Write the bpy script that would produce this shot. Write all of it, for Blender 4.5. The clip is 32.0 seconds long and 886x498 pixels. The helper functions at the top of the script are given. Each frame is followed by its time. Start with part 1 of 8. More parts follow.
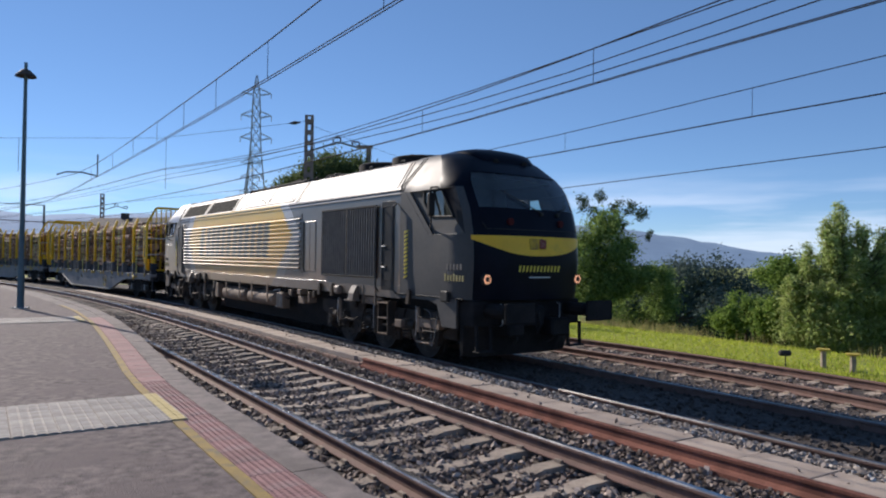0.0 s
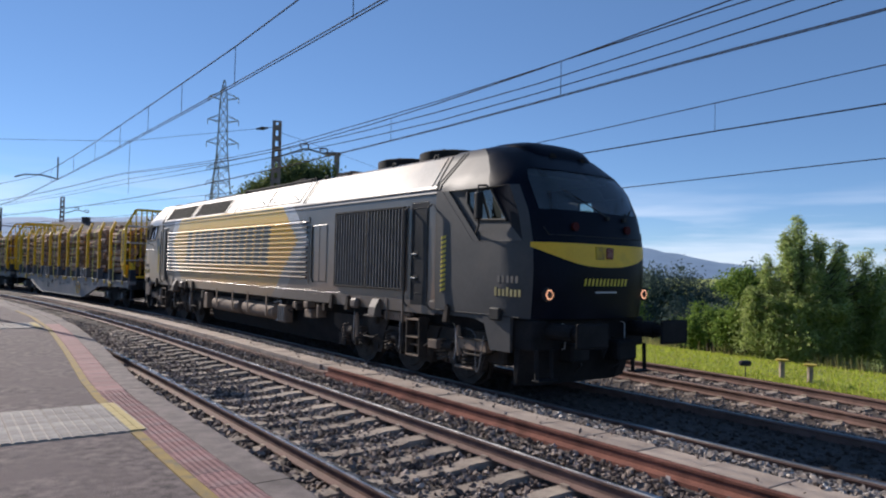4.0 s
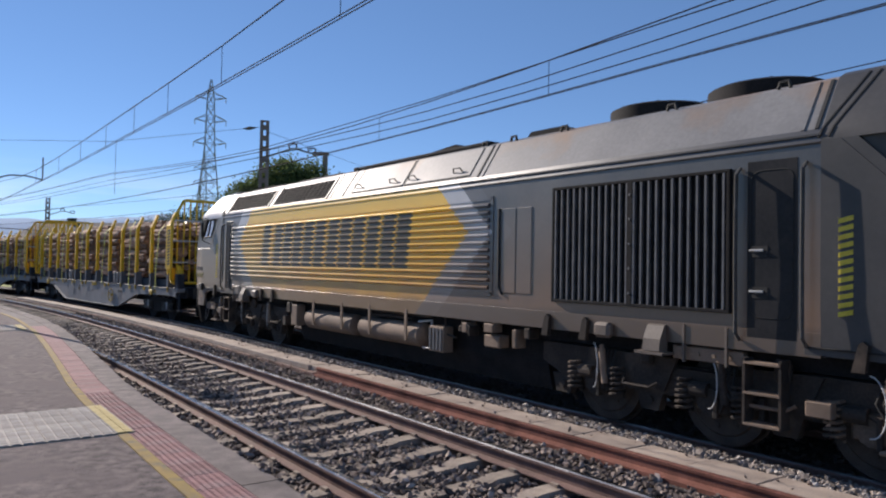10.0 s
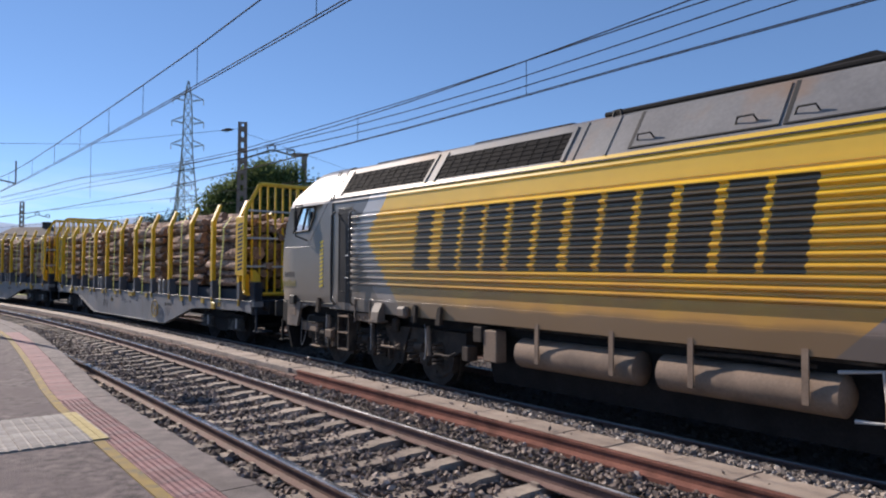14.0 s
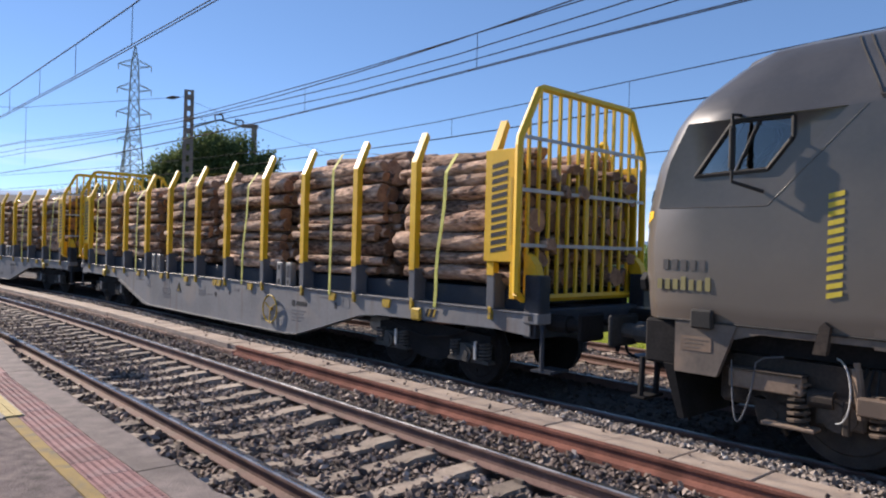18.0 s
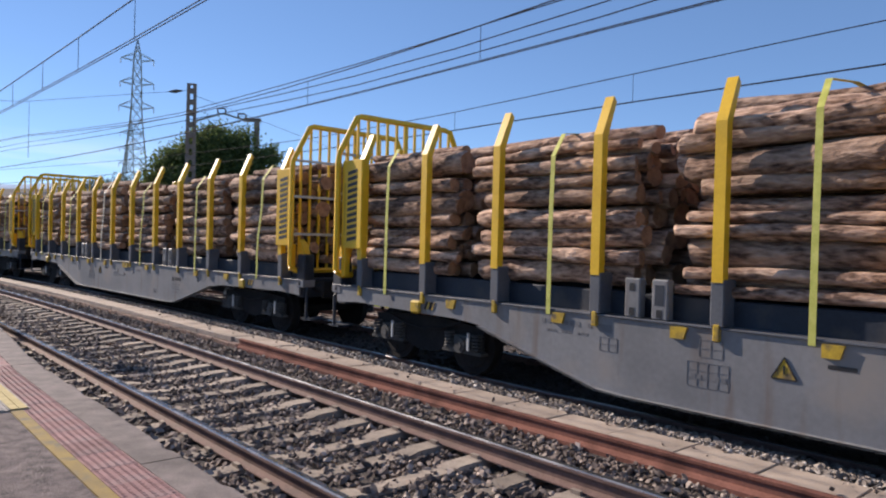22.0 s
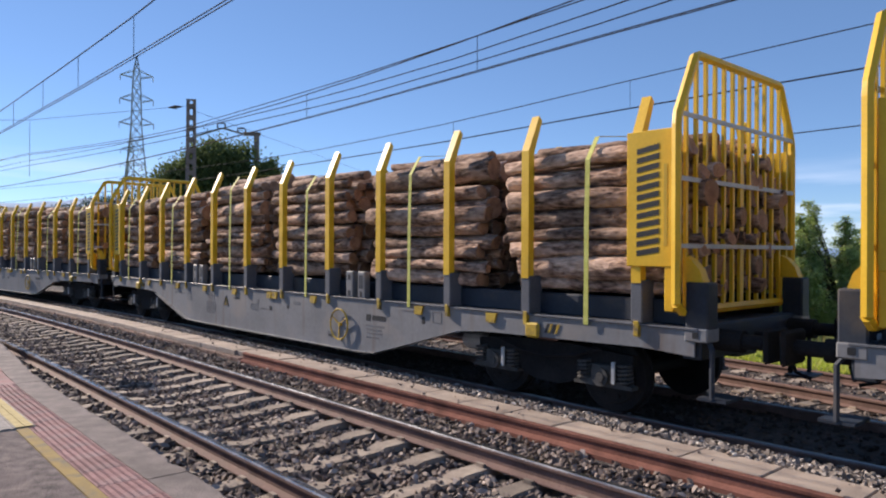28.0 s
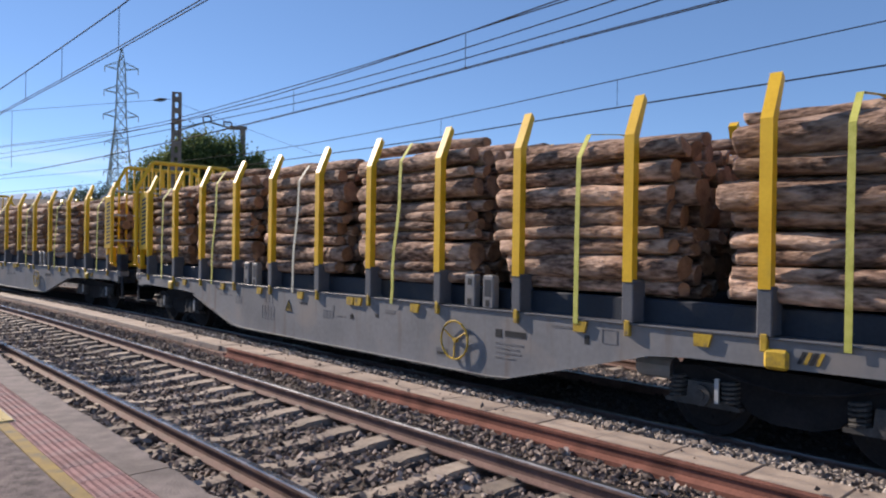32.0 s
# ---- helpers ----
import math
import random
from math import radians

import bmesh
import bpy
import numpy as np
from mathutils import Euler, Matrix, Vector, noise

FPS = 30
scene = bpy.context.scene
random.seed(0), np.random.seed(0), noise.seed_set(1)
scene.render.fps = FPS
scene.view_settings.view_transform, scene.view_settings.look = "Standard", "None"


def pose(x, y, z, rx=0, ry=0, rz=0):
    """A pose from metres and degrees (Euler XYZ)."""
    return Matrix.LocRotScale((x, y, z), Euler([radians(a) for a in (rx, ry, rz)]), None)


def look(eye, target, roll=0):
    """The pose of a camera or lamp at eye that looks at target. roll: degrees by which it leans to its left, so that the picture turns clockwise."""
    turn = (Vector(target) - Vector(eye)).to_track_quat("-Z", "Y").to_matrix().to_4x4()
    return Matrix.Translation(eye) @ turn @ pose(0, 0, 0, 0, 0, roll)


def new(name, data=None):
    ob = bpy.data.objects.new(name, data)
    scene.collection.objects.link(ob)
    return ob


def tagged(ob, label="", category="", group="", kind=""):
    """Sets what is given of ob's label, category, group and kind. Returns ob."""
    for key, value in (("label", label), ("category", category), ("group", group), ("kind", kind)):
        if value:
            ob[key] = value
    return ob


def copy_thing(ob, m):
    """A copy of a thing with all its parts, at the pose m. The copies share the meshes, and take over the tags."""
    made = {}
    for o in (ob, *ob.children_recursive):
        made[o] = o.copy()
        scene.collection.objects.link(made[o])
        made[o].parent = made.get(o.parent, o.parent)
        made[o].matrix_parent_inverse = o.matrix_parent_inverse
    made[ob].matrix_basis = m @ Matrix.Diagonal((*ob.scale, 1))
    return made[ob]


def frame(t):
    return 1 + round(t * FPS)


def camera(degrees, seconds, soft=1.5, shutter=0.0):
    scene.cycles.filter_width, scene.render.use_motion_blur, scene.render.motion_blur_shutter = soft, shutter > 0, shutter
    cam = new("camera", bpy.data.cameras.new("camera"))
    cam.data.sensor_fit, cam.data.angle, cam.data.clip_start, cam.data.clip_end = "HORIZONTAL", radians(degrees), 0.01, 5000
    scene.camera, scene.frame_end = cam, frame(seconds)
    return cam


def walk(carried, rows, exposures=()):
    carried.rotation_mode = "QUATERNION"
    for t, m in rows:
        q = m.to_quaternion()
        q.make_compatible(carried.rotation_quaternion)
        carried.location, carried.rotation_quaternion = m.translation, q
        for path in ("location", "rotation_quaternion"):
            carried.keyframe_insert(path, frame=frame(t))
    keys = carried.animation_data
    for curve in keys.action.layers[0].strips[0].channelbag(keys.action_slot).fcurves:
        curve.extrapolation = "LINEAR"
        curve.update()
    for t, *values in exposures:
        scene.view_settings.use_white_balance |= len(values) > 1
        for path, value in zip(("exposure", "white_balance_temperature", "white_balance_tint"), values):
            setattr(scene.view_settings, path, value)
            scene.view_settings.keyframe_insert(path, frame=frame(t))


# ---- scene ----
cam = camera(64.05, 32.0, soft=2.1)
# seconds, eye, yaw, pitch, lean
PATH = [
    (0, (0.000, 0.000, 1.915), 0.00, 0.87, 0.82),
    (0.5, (0.014, 0.003, 1.929), 0.02, 0.89, 0.83),
    (1, (0.011, 0.001, 1.931), -0.48, 1.05, 1.01),
    (1.5, (0.023, 0.005, 1.935), -1.23, 1.17, 1.07),
    (2, (0.024, -0.002, 1.935), -1.79, 1.31, 1.25),
    (2.5, (0.016, -0.001, 1.934), -2.17, 1.54, 1.48),
    (3, (0.011, 0.001, 1.932), -2.33, 1.70, 1.60),
    (3.5, (0.010, 0.002, 1.931), -2.48, 1.64, 1.49),
    (5.5, (0.016, 0.009, 1.930), -3.02, 1.47, 1.18),
    (6, (0.017, 0.015, 1.935), -3.49, 1.43, 1.11),
    (6.5, (0.023, 0.013, 1.935), -3.95, 1.43, 1.00),
    (7, (0.015, 0.010, 1.934), -3.80, 1.43, 0.87),
    (7.5, (0.014, 0.018, 1.932), -3.44, 1.44, 0.93),
    (8, (0.012, 0.010, 1.928), -3.44, 1.46, 1.00),
    (8.5, (0.018, 0.013, 1.929), -3.44, 1.39, 0.99),
    (9, (0.017, 0.020, 1.933), -3.40, 1.34, 1.01),
    (9.5, (0.021, 0.018, 1.933), -3.39, 1.38, 0.91),
    (10, (0.015, 0.014, 1.931), -3.48, 1.55, 1.07),
    (10.5, (0.013, 0.008, 1.931), -3.76, 1.83, 1.27),
    (11, (0.007, 0.005, 1.925), -4.06, 2.07, 1.27),
    (11.5, (0.020, 0.011, 1.931), -4.29, 2.18, 1.08),
    (12, (0.020, 0.008, 1.931), -4.56, 2.24, 1.07),
    (12.5, (0.020, 0.009, 1.936), -4.85, 2.10, 0.93),
    (13, (0.020, 0.010, 1.939), -5.01, 1.92, 0.81),
    (13.5, (0.032, 0.012, 1.937), -5.04, 1.80, 0.66),
    (14, (0.042, 0.020, 1.938), -5.01, 1.60, 0.44),
    (14.5, (0.078, 0.045, 1.939), -4.88, 1.06, 0.56),
    (16.5, (0.207, 0.226, 1.903), -10.25, 1.56, 2.21),
    (17, (0.214, 0.245, 1.899), -9.88, 0.39, 2.70),
    (17.5, (0.210, 0.235, 1.901), -9.06, -0.46, 1.87),
    (18, (0.204, 0.229, 1.902), -8.77, -0.12, 1.52),
    (18.5, (0.208, 0.225, 1.905), -8.84, 0.19, 1.63),
    (19, (0.198, 0.224, 1.901), -8.88, 0.21, 1.68),
    (19.5, (0.207, 0.228, 1.899), -8.93, -0.01, 1.68),
    (20, (0.198, 0.225, 1.901), -9.11, -0.40, 1.85),
    (20.5, (0.196, 0.222, 1.902), -9.04, -0.50, 1.78),
    (21, (0.199, 0.224, 1.903), -8.89, -0.45, 1.57),
    (21.5, (0.199, 0.229, 1.901), -8.69, -0.49, 1.48),
    (22, (0.197, 0.239, 1.895), -8.56, -0.63, 1.49),
    (22.5, (0.196, 0.234, 1.894), -8.28, -0.74, 1.39),
    (23, (0.195, 0.228, 1.894), -7.95, -0.80, 1.31),
    (23.5, (0.194, 0.224, 1.894), -7.87, -0.82, 1.47),
    (24, (0.190, 0.224, 1.895), -7.71, -0.64, 1.68),
    (24.5, (0.190, 0.222, 1.895), -7.52, -0.33, 1.73),
    (25, (0.191, 0.223, 1.895), -7.55, -0.11, 1.63),
    (25.5, (0.191, 0.222, 1.898), -7.67, -0.10, 1.49),
    (27.5, (0.199, 0.210, 1.896), -8.19, 0.19, 0.71),
    (28, (0.199, 0.210, 1.894), -8.42, 0.15, 0.30),
    (28.5, (0.204, 0.210, 1.896), -8.71, 0.21, 0.06),
    (29, (0.204, 0.202, 1.899), -9.03, 0.24, 0.32),
    (29.5, (0.199, 0.213, 1.898), -9.21, 0.19, 0.71),
    (30, (0.203, 0.212, 1.897), -9.31, 0.03, 0.75),
    (30.5, (0.203, 0.219, 1.895), -9.44, -0.05, 0.81),
    (31, (0.200, 0.222, 1.895), -9.48, -0.17, 0.97),
    (31.5, (0.202, 0.216, 1.896), -9.51, -0.22, 0.93),
    (32, (0.199, 0.212, 1.899), -9.54, -0.11, 0.88),]


def aim(eye, yaw, pitch, lean):
    a, b = radians(yaw), radians(pitch)
    way = Vector((-math.sin(a) * math.cos(b), math.cos(a) * math.cos(b), math.sin(b)))
    return look(eye, Vector(eye) + way * 5, lean)


walk(cam, [(t, aim(eye, yaw, pitch, lean)) for t, eye, yaw, pitch, lean in PATH], exposures=[(0.0, 0.32, 6120, 12), (12.0, 0.38, 6180, 14), (16.5, 0.66, 6380, 15), (18.0, 0.70, 6390, 15), (21.0, 0.61, 6400, 15), (32.0, 0.61, 6400, 15)])

# ---- sky and sun: low morning sun, almost along the track ----
SUN_AZ, SUN_EL = 44.4, 27.5
world = bpy.data.worlds.new("sky")
scene.world = world
world.use_nodes = True
wn = world.node_tree
sky = wn.nodes.new("ShaderNodeTexSky")
sky.sky_type = "NISHITA"
sky.sun_disc = False
sky.sun_elevation, sky.sun_rotation = radians(SUN_EL), radians(-SUN_AZ)
sky.altitude = 3000
sky.air_density, sky.dust_density, sky.ozone_density = 1.0, 0.0, 4.0
wn.nodes["Background"].inputs["Strength"].default_value = 0.094
# thin streaks of high cloud low over the horizon
w_tc, w_map, w_noise = wn.nodes.new("ShaderNodeTexCoord"), wn.nodes.new("ShaderNodeMapping"), wn.nodes.new("ShaderNodeTexNoise")
w_map.inputs["Scale"].default_value = (1.6, 1.6, 16.0)
w_map.inputs["Location"].default_value = (0.9, 0.1, 0.4)
w_noise.inputs["Scale"].default_value, w_noise.inputs["Detail"].default_value = 2.2, 5.0
wn.links.new(w_tc.outputs["Generated"], w_map.inputs[0])
wn.links.new(w_map.outputs[0], w_noise.inputs["Vector"])
w_ramp, w_sep, w_band, w_mul, w_mix = wn.nodes.new("ShaderNodeValToRGB"), wn.nodes.new("ShaderNodeSeparateXYZ"), wn.nodes.new("ShaderNodeValToRGB"), wn.nodes.new("ShaderNodeMath"), wn.nodes.new("ShaderNodeMix")
w_ramp.color_ramp.elements[0].position, w_ramp.color_ramp.elements[1].position = 0.44, 0.66
wn.links.new(w_noise.outputs["Fac"], w_ramp.inputs[0])
wn.links.new(w_tc.outputs["Generated"], w_sep.inputs[0])
w_band.color_ramp.elements[0].color, w_band.color_ramp.elements[1].color = (0.5, 0.5, 0.5, 1), (0, 0, 0, 1)
w_band.color_ramp.elements[0].position, w_band.color_ramp.elements[1].position = 0.06, 0.125
wn.links.new(w_sep.outputs[2], w_band.inputs[0])
w_mul.operation = "MULTIPLY"
wn.links.new(w_ramp.outputs[0], w_mul.inputs[0])
wn.links.new(w_band.outputs[0], w_mul.inputs[1])
w_mix.data_type = "RGBA"
wn.links.new(w_mul.outputs[0], w_mix.inputs[0])
# a thin even veil of high haze over the clear sky
w_veil = wn.nodes.new("ShaderNodeMix")
w_veil.data_type = "RGBA"
w_veil.inputs[0].default_value = 0.28
wn.links.new(sky.outputs[0], w_veil.inputs[6])
w_veil.inputs[7].default_value = (1.55, 3.0, 5.4, 1)
wn.links.new(w_veil.outputs[2], w_mix.inputs[6])
w_mix.inputs[7].default_value = (8.6, 9.0, 10.0, 1)
wn.links.new(w_mix.outputs[2], wn.nodes["Background"].inputs["Color"])
sun = new("sun", bpy.data.lights.new("sun", "SUN"))
sun.data.energy, sun.data.angle, sun.data.color = 5.0, radians(0.53), (1.0, 0.88, 0.74)
sun_way = Vector((-math.sin(radians(SUN_AZ)) * math.cos(radians(SUN_EL)), math.cos(radians(SUN_AZ)) * math.cos(radians(SUN_EL)), math.sin(radians(SUN_EL))))
sun.matrix_world = look(sun_way * 50, (0, 0, 0))


# ---- materials ----
def material(name, dark, light, rough=0.8, metal=0.0, scale=6.0, fine=60.0, bump=0.15, depth=0.01, stain=None, stain_at=0.62, stain_scale=1.6, vary=0.0, spec=0.4, coat=0.0):
    """Two colours mixed by coarse and fine noise, an optional stain colour in patches, and fine relief."""
    m = bpy.data.materials.new(name)
    m.use_nodes = True
    nt = m.node_tree
    bsdf = nt.nodes["Principled BSDF"]
    tc = nt.nodes.new("ShaderNodeTexCoord")

    def noise_tex(s, detail=4.0):
        n = nt.nodes.new("ShaderNodeTexNoise")
        n.inputs["Scale"].default_value, n.inputs["Detail"].default_value = s, detail
        nt.links.new(tc.outputs["Object"], n.inputs["Vector"])
        return n.outputs["Fac"]

    def math_node(op, a, b):
        n = nt.nodes.new("ShaderNodeMath")
        n.operation = op
        for i, v in enumerate((a, b)):
            if isinstance(v, (int, float)):
                n.inputs[i].default_value = v
            else:
                nt.links.new(v, n.inputs[i])
        return n.outputs[0]

    coarse, small = noise_tex(scale), noise_tex(fine)
    fac = math_node("ADD", math_node("MULTIPLY", coarse, 0.65), math_node("MULTIPLY", small, 0.35))
    ramp = nt.nodes.new("ShaderNodeValToRGB")
    ramp.color_ramp.elements[0].position, ramp.color_ramp.elements[1].position = 0.36, 0.64
    ramp.color_ramp.elements[0].color, ramp.color_ramp.elements[1].color = (*dark, 1), (*light, 1)
    nt.links.new(fac, ramp.inputs[0])
    out = ramp.outputs[0]
    if stain:
        st = nt.nodes.new("ShaderNodeValToRGB")
        st.color_ramp.elements[0].position, st.color_ramp.elements[1].position = stain_at - 0.1, stain_at + 0.08
        nt.links.new(noise_tex(stain_scale, 6.0), st.inputs[0])
        mix = nt.nodes.new("ShaderNodeMix")
        mix.data_type = "RGBA"
        nt.links.new(st.outputs[0], mix.inputs[0])
        nt.links.new(out, mix.inputs[6])
        mix.inputs[7].default_value = (*stain, 1)
        out = mix.outputs[2]
    if vary:
        info = nt.nodes.new("ShaderNodeObjectInfo")
        hsv = nt.nodes.new("ShaderNodeHueSaturation")
        nt.links.new(math_node("ADD", math_node("MULTIPLY", info.outputs["Random"], 2 * vary), 1 - vary), hsv.inputs["Value"])
        nt.links.new(out, hsv.inputs["Color"])
        out = hsv.outputs[0]
    nt.links.new(out, bsdf.inputs["Base Color"])
    bsdf.inputs["Metallic"].default_value = metal
    bsdf.inputs["Specular IOR Level"].default_value = spec
    bsdf.inputs["Coat Weight"].default_value = coat
    nt.links.new(math_node("ADD", math_node("MULTIPLY", coarse, 0.25), rough - 0.12), bsdf.inputs["Roughness"])
    if bump:
        b = nt.nodes.new("ShaderNodeBump")
        b.inputs["Strength"].default_value, b.inputs["Distance"].default_value = bump, depth
        nt.links.new(small, b.inputs["Height"])
        nt.links.new(b.outputs[0], bsdf.inputs["Normal"])
    return m


def island_material(name, colours, rough=0.9, bump=0.3, fine=90.0, translucent=0.0):
    """Each loose island takes its own colour from a ramp: stones, leaves, blades."""
    m = bpy.data.materials.new(name)
    m.use_nodes = True
    nt = m.node_tree
    bsdf = nt.nodes["Principled BSDF"]
    geo = nt.nodes.new("ShaderNodeNewGeometry")
    ramp = nt.nodes.new("ShaderNodeValToRGB")
    els = ramp.color_ramp.elements
    while len(els) < len(colours):
        els.new(0.5)
    for i, c in enumerate(colours):
        els[i].position, els[i].color = i / (len(colours) - 1), (*c, 1)
    nt.links.new(geo.outputs["Random Per Island"], ramp.inputs[0])
    nt.links.new(ramp.outputs[0], bsdf.inputs["Base Color"])
    bsdf.inputs["Roughness"].default_value = rough
    bsdf.inputs["Specular IOR Level"].default_value = 0.3
    if bump:
        tc = nt.nodes.new("ShaderNodeTexCoord")
        n = nt.nodes.new("ShaderNodeTexNoise")
        n.inputs["Scale"].default_value = fine
        nt.links.new(tc.outputs["Object"], n.inputs["Vector"])
        b = nt.nodes.new("ShaderNodeBump")
        b.inputs["Strength"].default_value, b.inputs["Distance"].default_value = bump, 0.01
        nt.links.new(n.outputs["Fac"], b.inputs["Height"])
        nt.links.new(b.outputs[0], bsdf.inputs["Normal"])
    if translucent:
        tr = nt.nodes.new("ShaderNodeBsdfTranslucent")
        nt.links.new(ramp.outputs[0], tr.inputs["Color"])
        mix = nt.nodes.new("ShaderNodeMixShader")
        mix.inputs[0].default_value = translucent
        nt.links.new(bsdf.outputs[0], mix.inputs[1])
        nt.links.new(tr.outputs[0], mix.inputs[2])
        nt.links.new(mix.outputs[0], nt.nodes["Material Output"].inputs["Surface"])
    return m


def glass_material(name, tint, rough=0.03):
    """Thin pane: clear tinted glass under a Fresnel gloss."""
    m = bpy.data.materials.new(name)
    m.use_nodes = True
    nt = m.node_tree
    clear, gloss, fres, mix = nt.nodes.new("ShaderNodeBsdfTransparent"), nt.nodes.new("ShaderNodeBsdfGlossy"), nt.nodes.new("ShaderNodeFresnel"), nt.nodes.new("ShaderNodeMixShader")
    clear.inputs[0].default_value = (*tint, 1)
    gloss.inputs["Roughness"].default_value = rough
    fres.inputs[0].default_value = 2.0
    nt.links.new(fres.outputs[0], mix.inputs[0])
    nt.links.new(clear.outputs[0], mix.inputs[1])
    nt.links.new(gloss.outputs[0], mix.inputs[2])
    nt.links.new(mix.outputs[0], nt.nodes["Material Output"].inputs["Surface"])
    return m


def glow_material(name, colour, strength):
    m = bpy.data.materials.new(name)
    m.use_nodes = True
    b = m.node_tree.nodes["Principled BSDF"]
    b.inputs["Base Color"].default_value = (*colour, 1)
    b.inputs["Emission Color"].default_value = (*colour, 1)
    b.inputs["Emission Strength"].default_value = strength
    return m


M_ASPHALT = material("asphalt", (0.034, 0.027, 0.025), (0.235, 0.184, 0.173), 0.92, scale=9, fine=64, bump=1.0, depth=0.018, stain=(0.125, 0.096, 0.092), stain_at=0.57, stain_scale=1.4)
M_COPING = material("coping concrete", (0.115, 0.094, 0.085), (0.235, 0.194, 0.177), 0.9, scale=6, fine=55, bump=0.7, depth=0.012, stain=(0.085, 0.072, 0.064), stain_scale=1.1, vary=0.06)
M_RED_TILE = material("red tactile tile", (0.22, 0.115, 0.108), (0.34, 0.19, 0.178), 0.9, scale=7, fine=80, bump=0.3, stain=(0.27, 0.19, 0.18), vary=0.14)
M_WHITE_TILE = material("pale tactile tile", (0.28, 0.25, 0.222), (0.43, 0.39, 0.35), 0.85, scale=7, fine=60, bump=0.3, stain=(0.26, 0.235, 0.21), vary=0.1)
M_YELLOW_LINE = material("worn yellow line", (0.20, 0.135, 0.04), (0.31, 0.21, 0.055), 0.85, scale=7, fine=50, bump=0.5, stain=(0.15, 0.12, 0.075), stain_at=0.62, stain_scale=5)
M_RAIL = material("rail web rust", (0.105, 0.062, 0.050), (0.20, 0.122, 0.100), 0.85, scale=4, fine=50, bump=0.3)
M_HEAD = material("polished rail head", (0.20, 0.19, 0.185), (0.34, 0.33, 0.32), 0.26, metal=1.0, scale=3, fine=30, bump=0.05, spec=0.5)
# Darker, rougher copy of the rail head: the train's shade is in its colour.
M_HEAD_SHADED = material("rail head with painted shade", (0.13, 0.125, 0.12), (0.22, 0.21, 0.205), 0.40, metal=1.0, scale=3, fine=30, bump=0.08, spec=0.5)
M_RUST_HEAD = material("rusty rail head", (0.10, 0.05, 0.035), (0.20, 0.10, 0.07), 0.6, scale=3, fine=30, bump=0.1)
M_KERB_RAIL = material("red rusted rail", (0.15, 0.066, 0.048), (0.25, 0.112, 0.082), 0.95, scale=3, fine=40, bump=0.4, stain=(0.11, 0.05, 0.037), spec=0.12)
M_SLEEPER = material("concrete sleeper", (0.19, 0.155, 0.124), (0.38, 0.31, 0.242), 0.9, scale=5, fine=70, bump=0.4, stain=(0.14, 0.105, 0.085), vary=0.4)
M_SLAB = material("walkway slab", (0.27, 0.212, 0.168), (0.45, 0.365, 0.292), 0.85, scale=2.2, fine=70, bump=0.3, stain=(0.20, 0.155, 0.13), vary=0.1)
M_BLOCK = material("kerb block", (0.14, 0.082, 0.06), (0.28, 0.175, 0.13), 0.9, scale=4, fine=60, bump=0.4, vary=0.4)
M_BED = material("ballast bed", (0.030, 0.024, 0.021), (0.10, 0.08, 0.068), 0.95, scale=9, fine=32, bump=1.0, depth=0.04)
M_STONE = island_material("ballast stone", [(0.045, 0.034, 0.03), (0.175, 0.132, 0.108), (0.31, 0.247, 0.205), (0.105, 0.08, 0.069), (0.49, 0.40, 0.335)])
M_PALE_STONE = island_material("fresh ballast stone", [(0.09, 0.075, 0.065), (0.34, 0.29, 0.25), (0.16, 0.135, 0.115), (0.24, 0.20, 0.17), (0.62, 0.56, 0.50)])
M_DARK_STONE = island_material("near-black ballast stone", [(0.022, 0.018, 0.016), (0.05, 0.04, 0.034), (0.085, 0.068, 0.057), (0.034, 0.027, 0.023), (0.12, 0.096, 0.08)])
M_GRASS_GROUND = material("grass ground", (0.17, 0.20, 0.035), (0.30, 0.34, 0.06), 0.95, scale=0.6, fine=20, bump=0.6, depth=0.03, stain=(0.15, 0.13, 0.07), stain_at=0.66, stain_scale=0.35)
M_BLADES = island_material("grass blades", [(0.26, 0.33, 0.035), (0.42, 0.49, 0.05), (0.53, 0.56, 0.09), (0.35, 0.43, 0.045), (0.55, 0.48, 0.18)], bump=0, translucent=0.45)
M_STRAW = island_material("dry grass blades", [(0.30, 0.25, 0.11), (0.42, 0.36, 0.17), (0.26, 0.29, 0.08), (0.36, 0.28, 0.14)], bump=0, translucent=0.35)
M_LEAF = island_material("green leaves", [(0.085, 0.135, 0.036), (0.18, 0.265, 0.066), (0.29, 0.375, 0.11), (0.13, 0.195, 0.05)], bump=0, translucent=0.45)
M_LEAF_DARK = island_material("dark leaves", [(0.025, 0.045, 0.018), (0.055, 0.085, 0.03), (0.09, 0.12, 0.045)], bump=0, translucent=0.25)
M_LEAF_OLIVE = island_material("olive leaves", [(0.05, 0.072, 0.026), (0.10, 0.138, 0.045), (0.165, 0.20, 0.075), (0.07, 0.105, 0.034)], bump=0, translucent=0.4)
M_LEAF_BRIGHT = island_material("willow leaves", [(0.19, 0.25, 0.07), (0.35, 0.44, 0.13), (0.50, 0.57, 0.22), (0.26, 0.34, 0.10), (0.44, 0.44, 0.21)], bump=0, translucent=0.5)
M_LEAF_FRESH = island_material("fresh green leaves", [(0.10, 0.16, 0.03), (0.19, 0.285, 0.055), (0.28, 0.37, 0.085)], bump=0, translucent=0.5)
# Bluish grey-green: distance haze is mixed into these leaf colours.
M_LEAF_FAR = island_material("far leaves with haze tint", [(0.045, 0.070, 0.062), (0.085, 0.12, 0.10), (0.12, 0.16, 0.125)], bump=0, translucent=0.25)
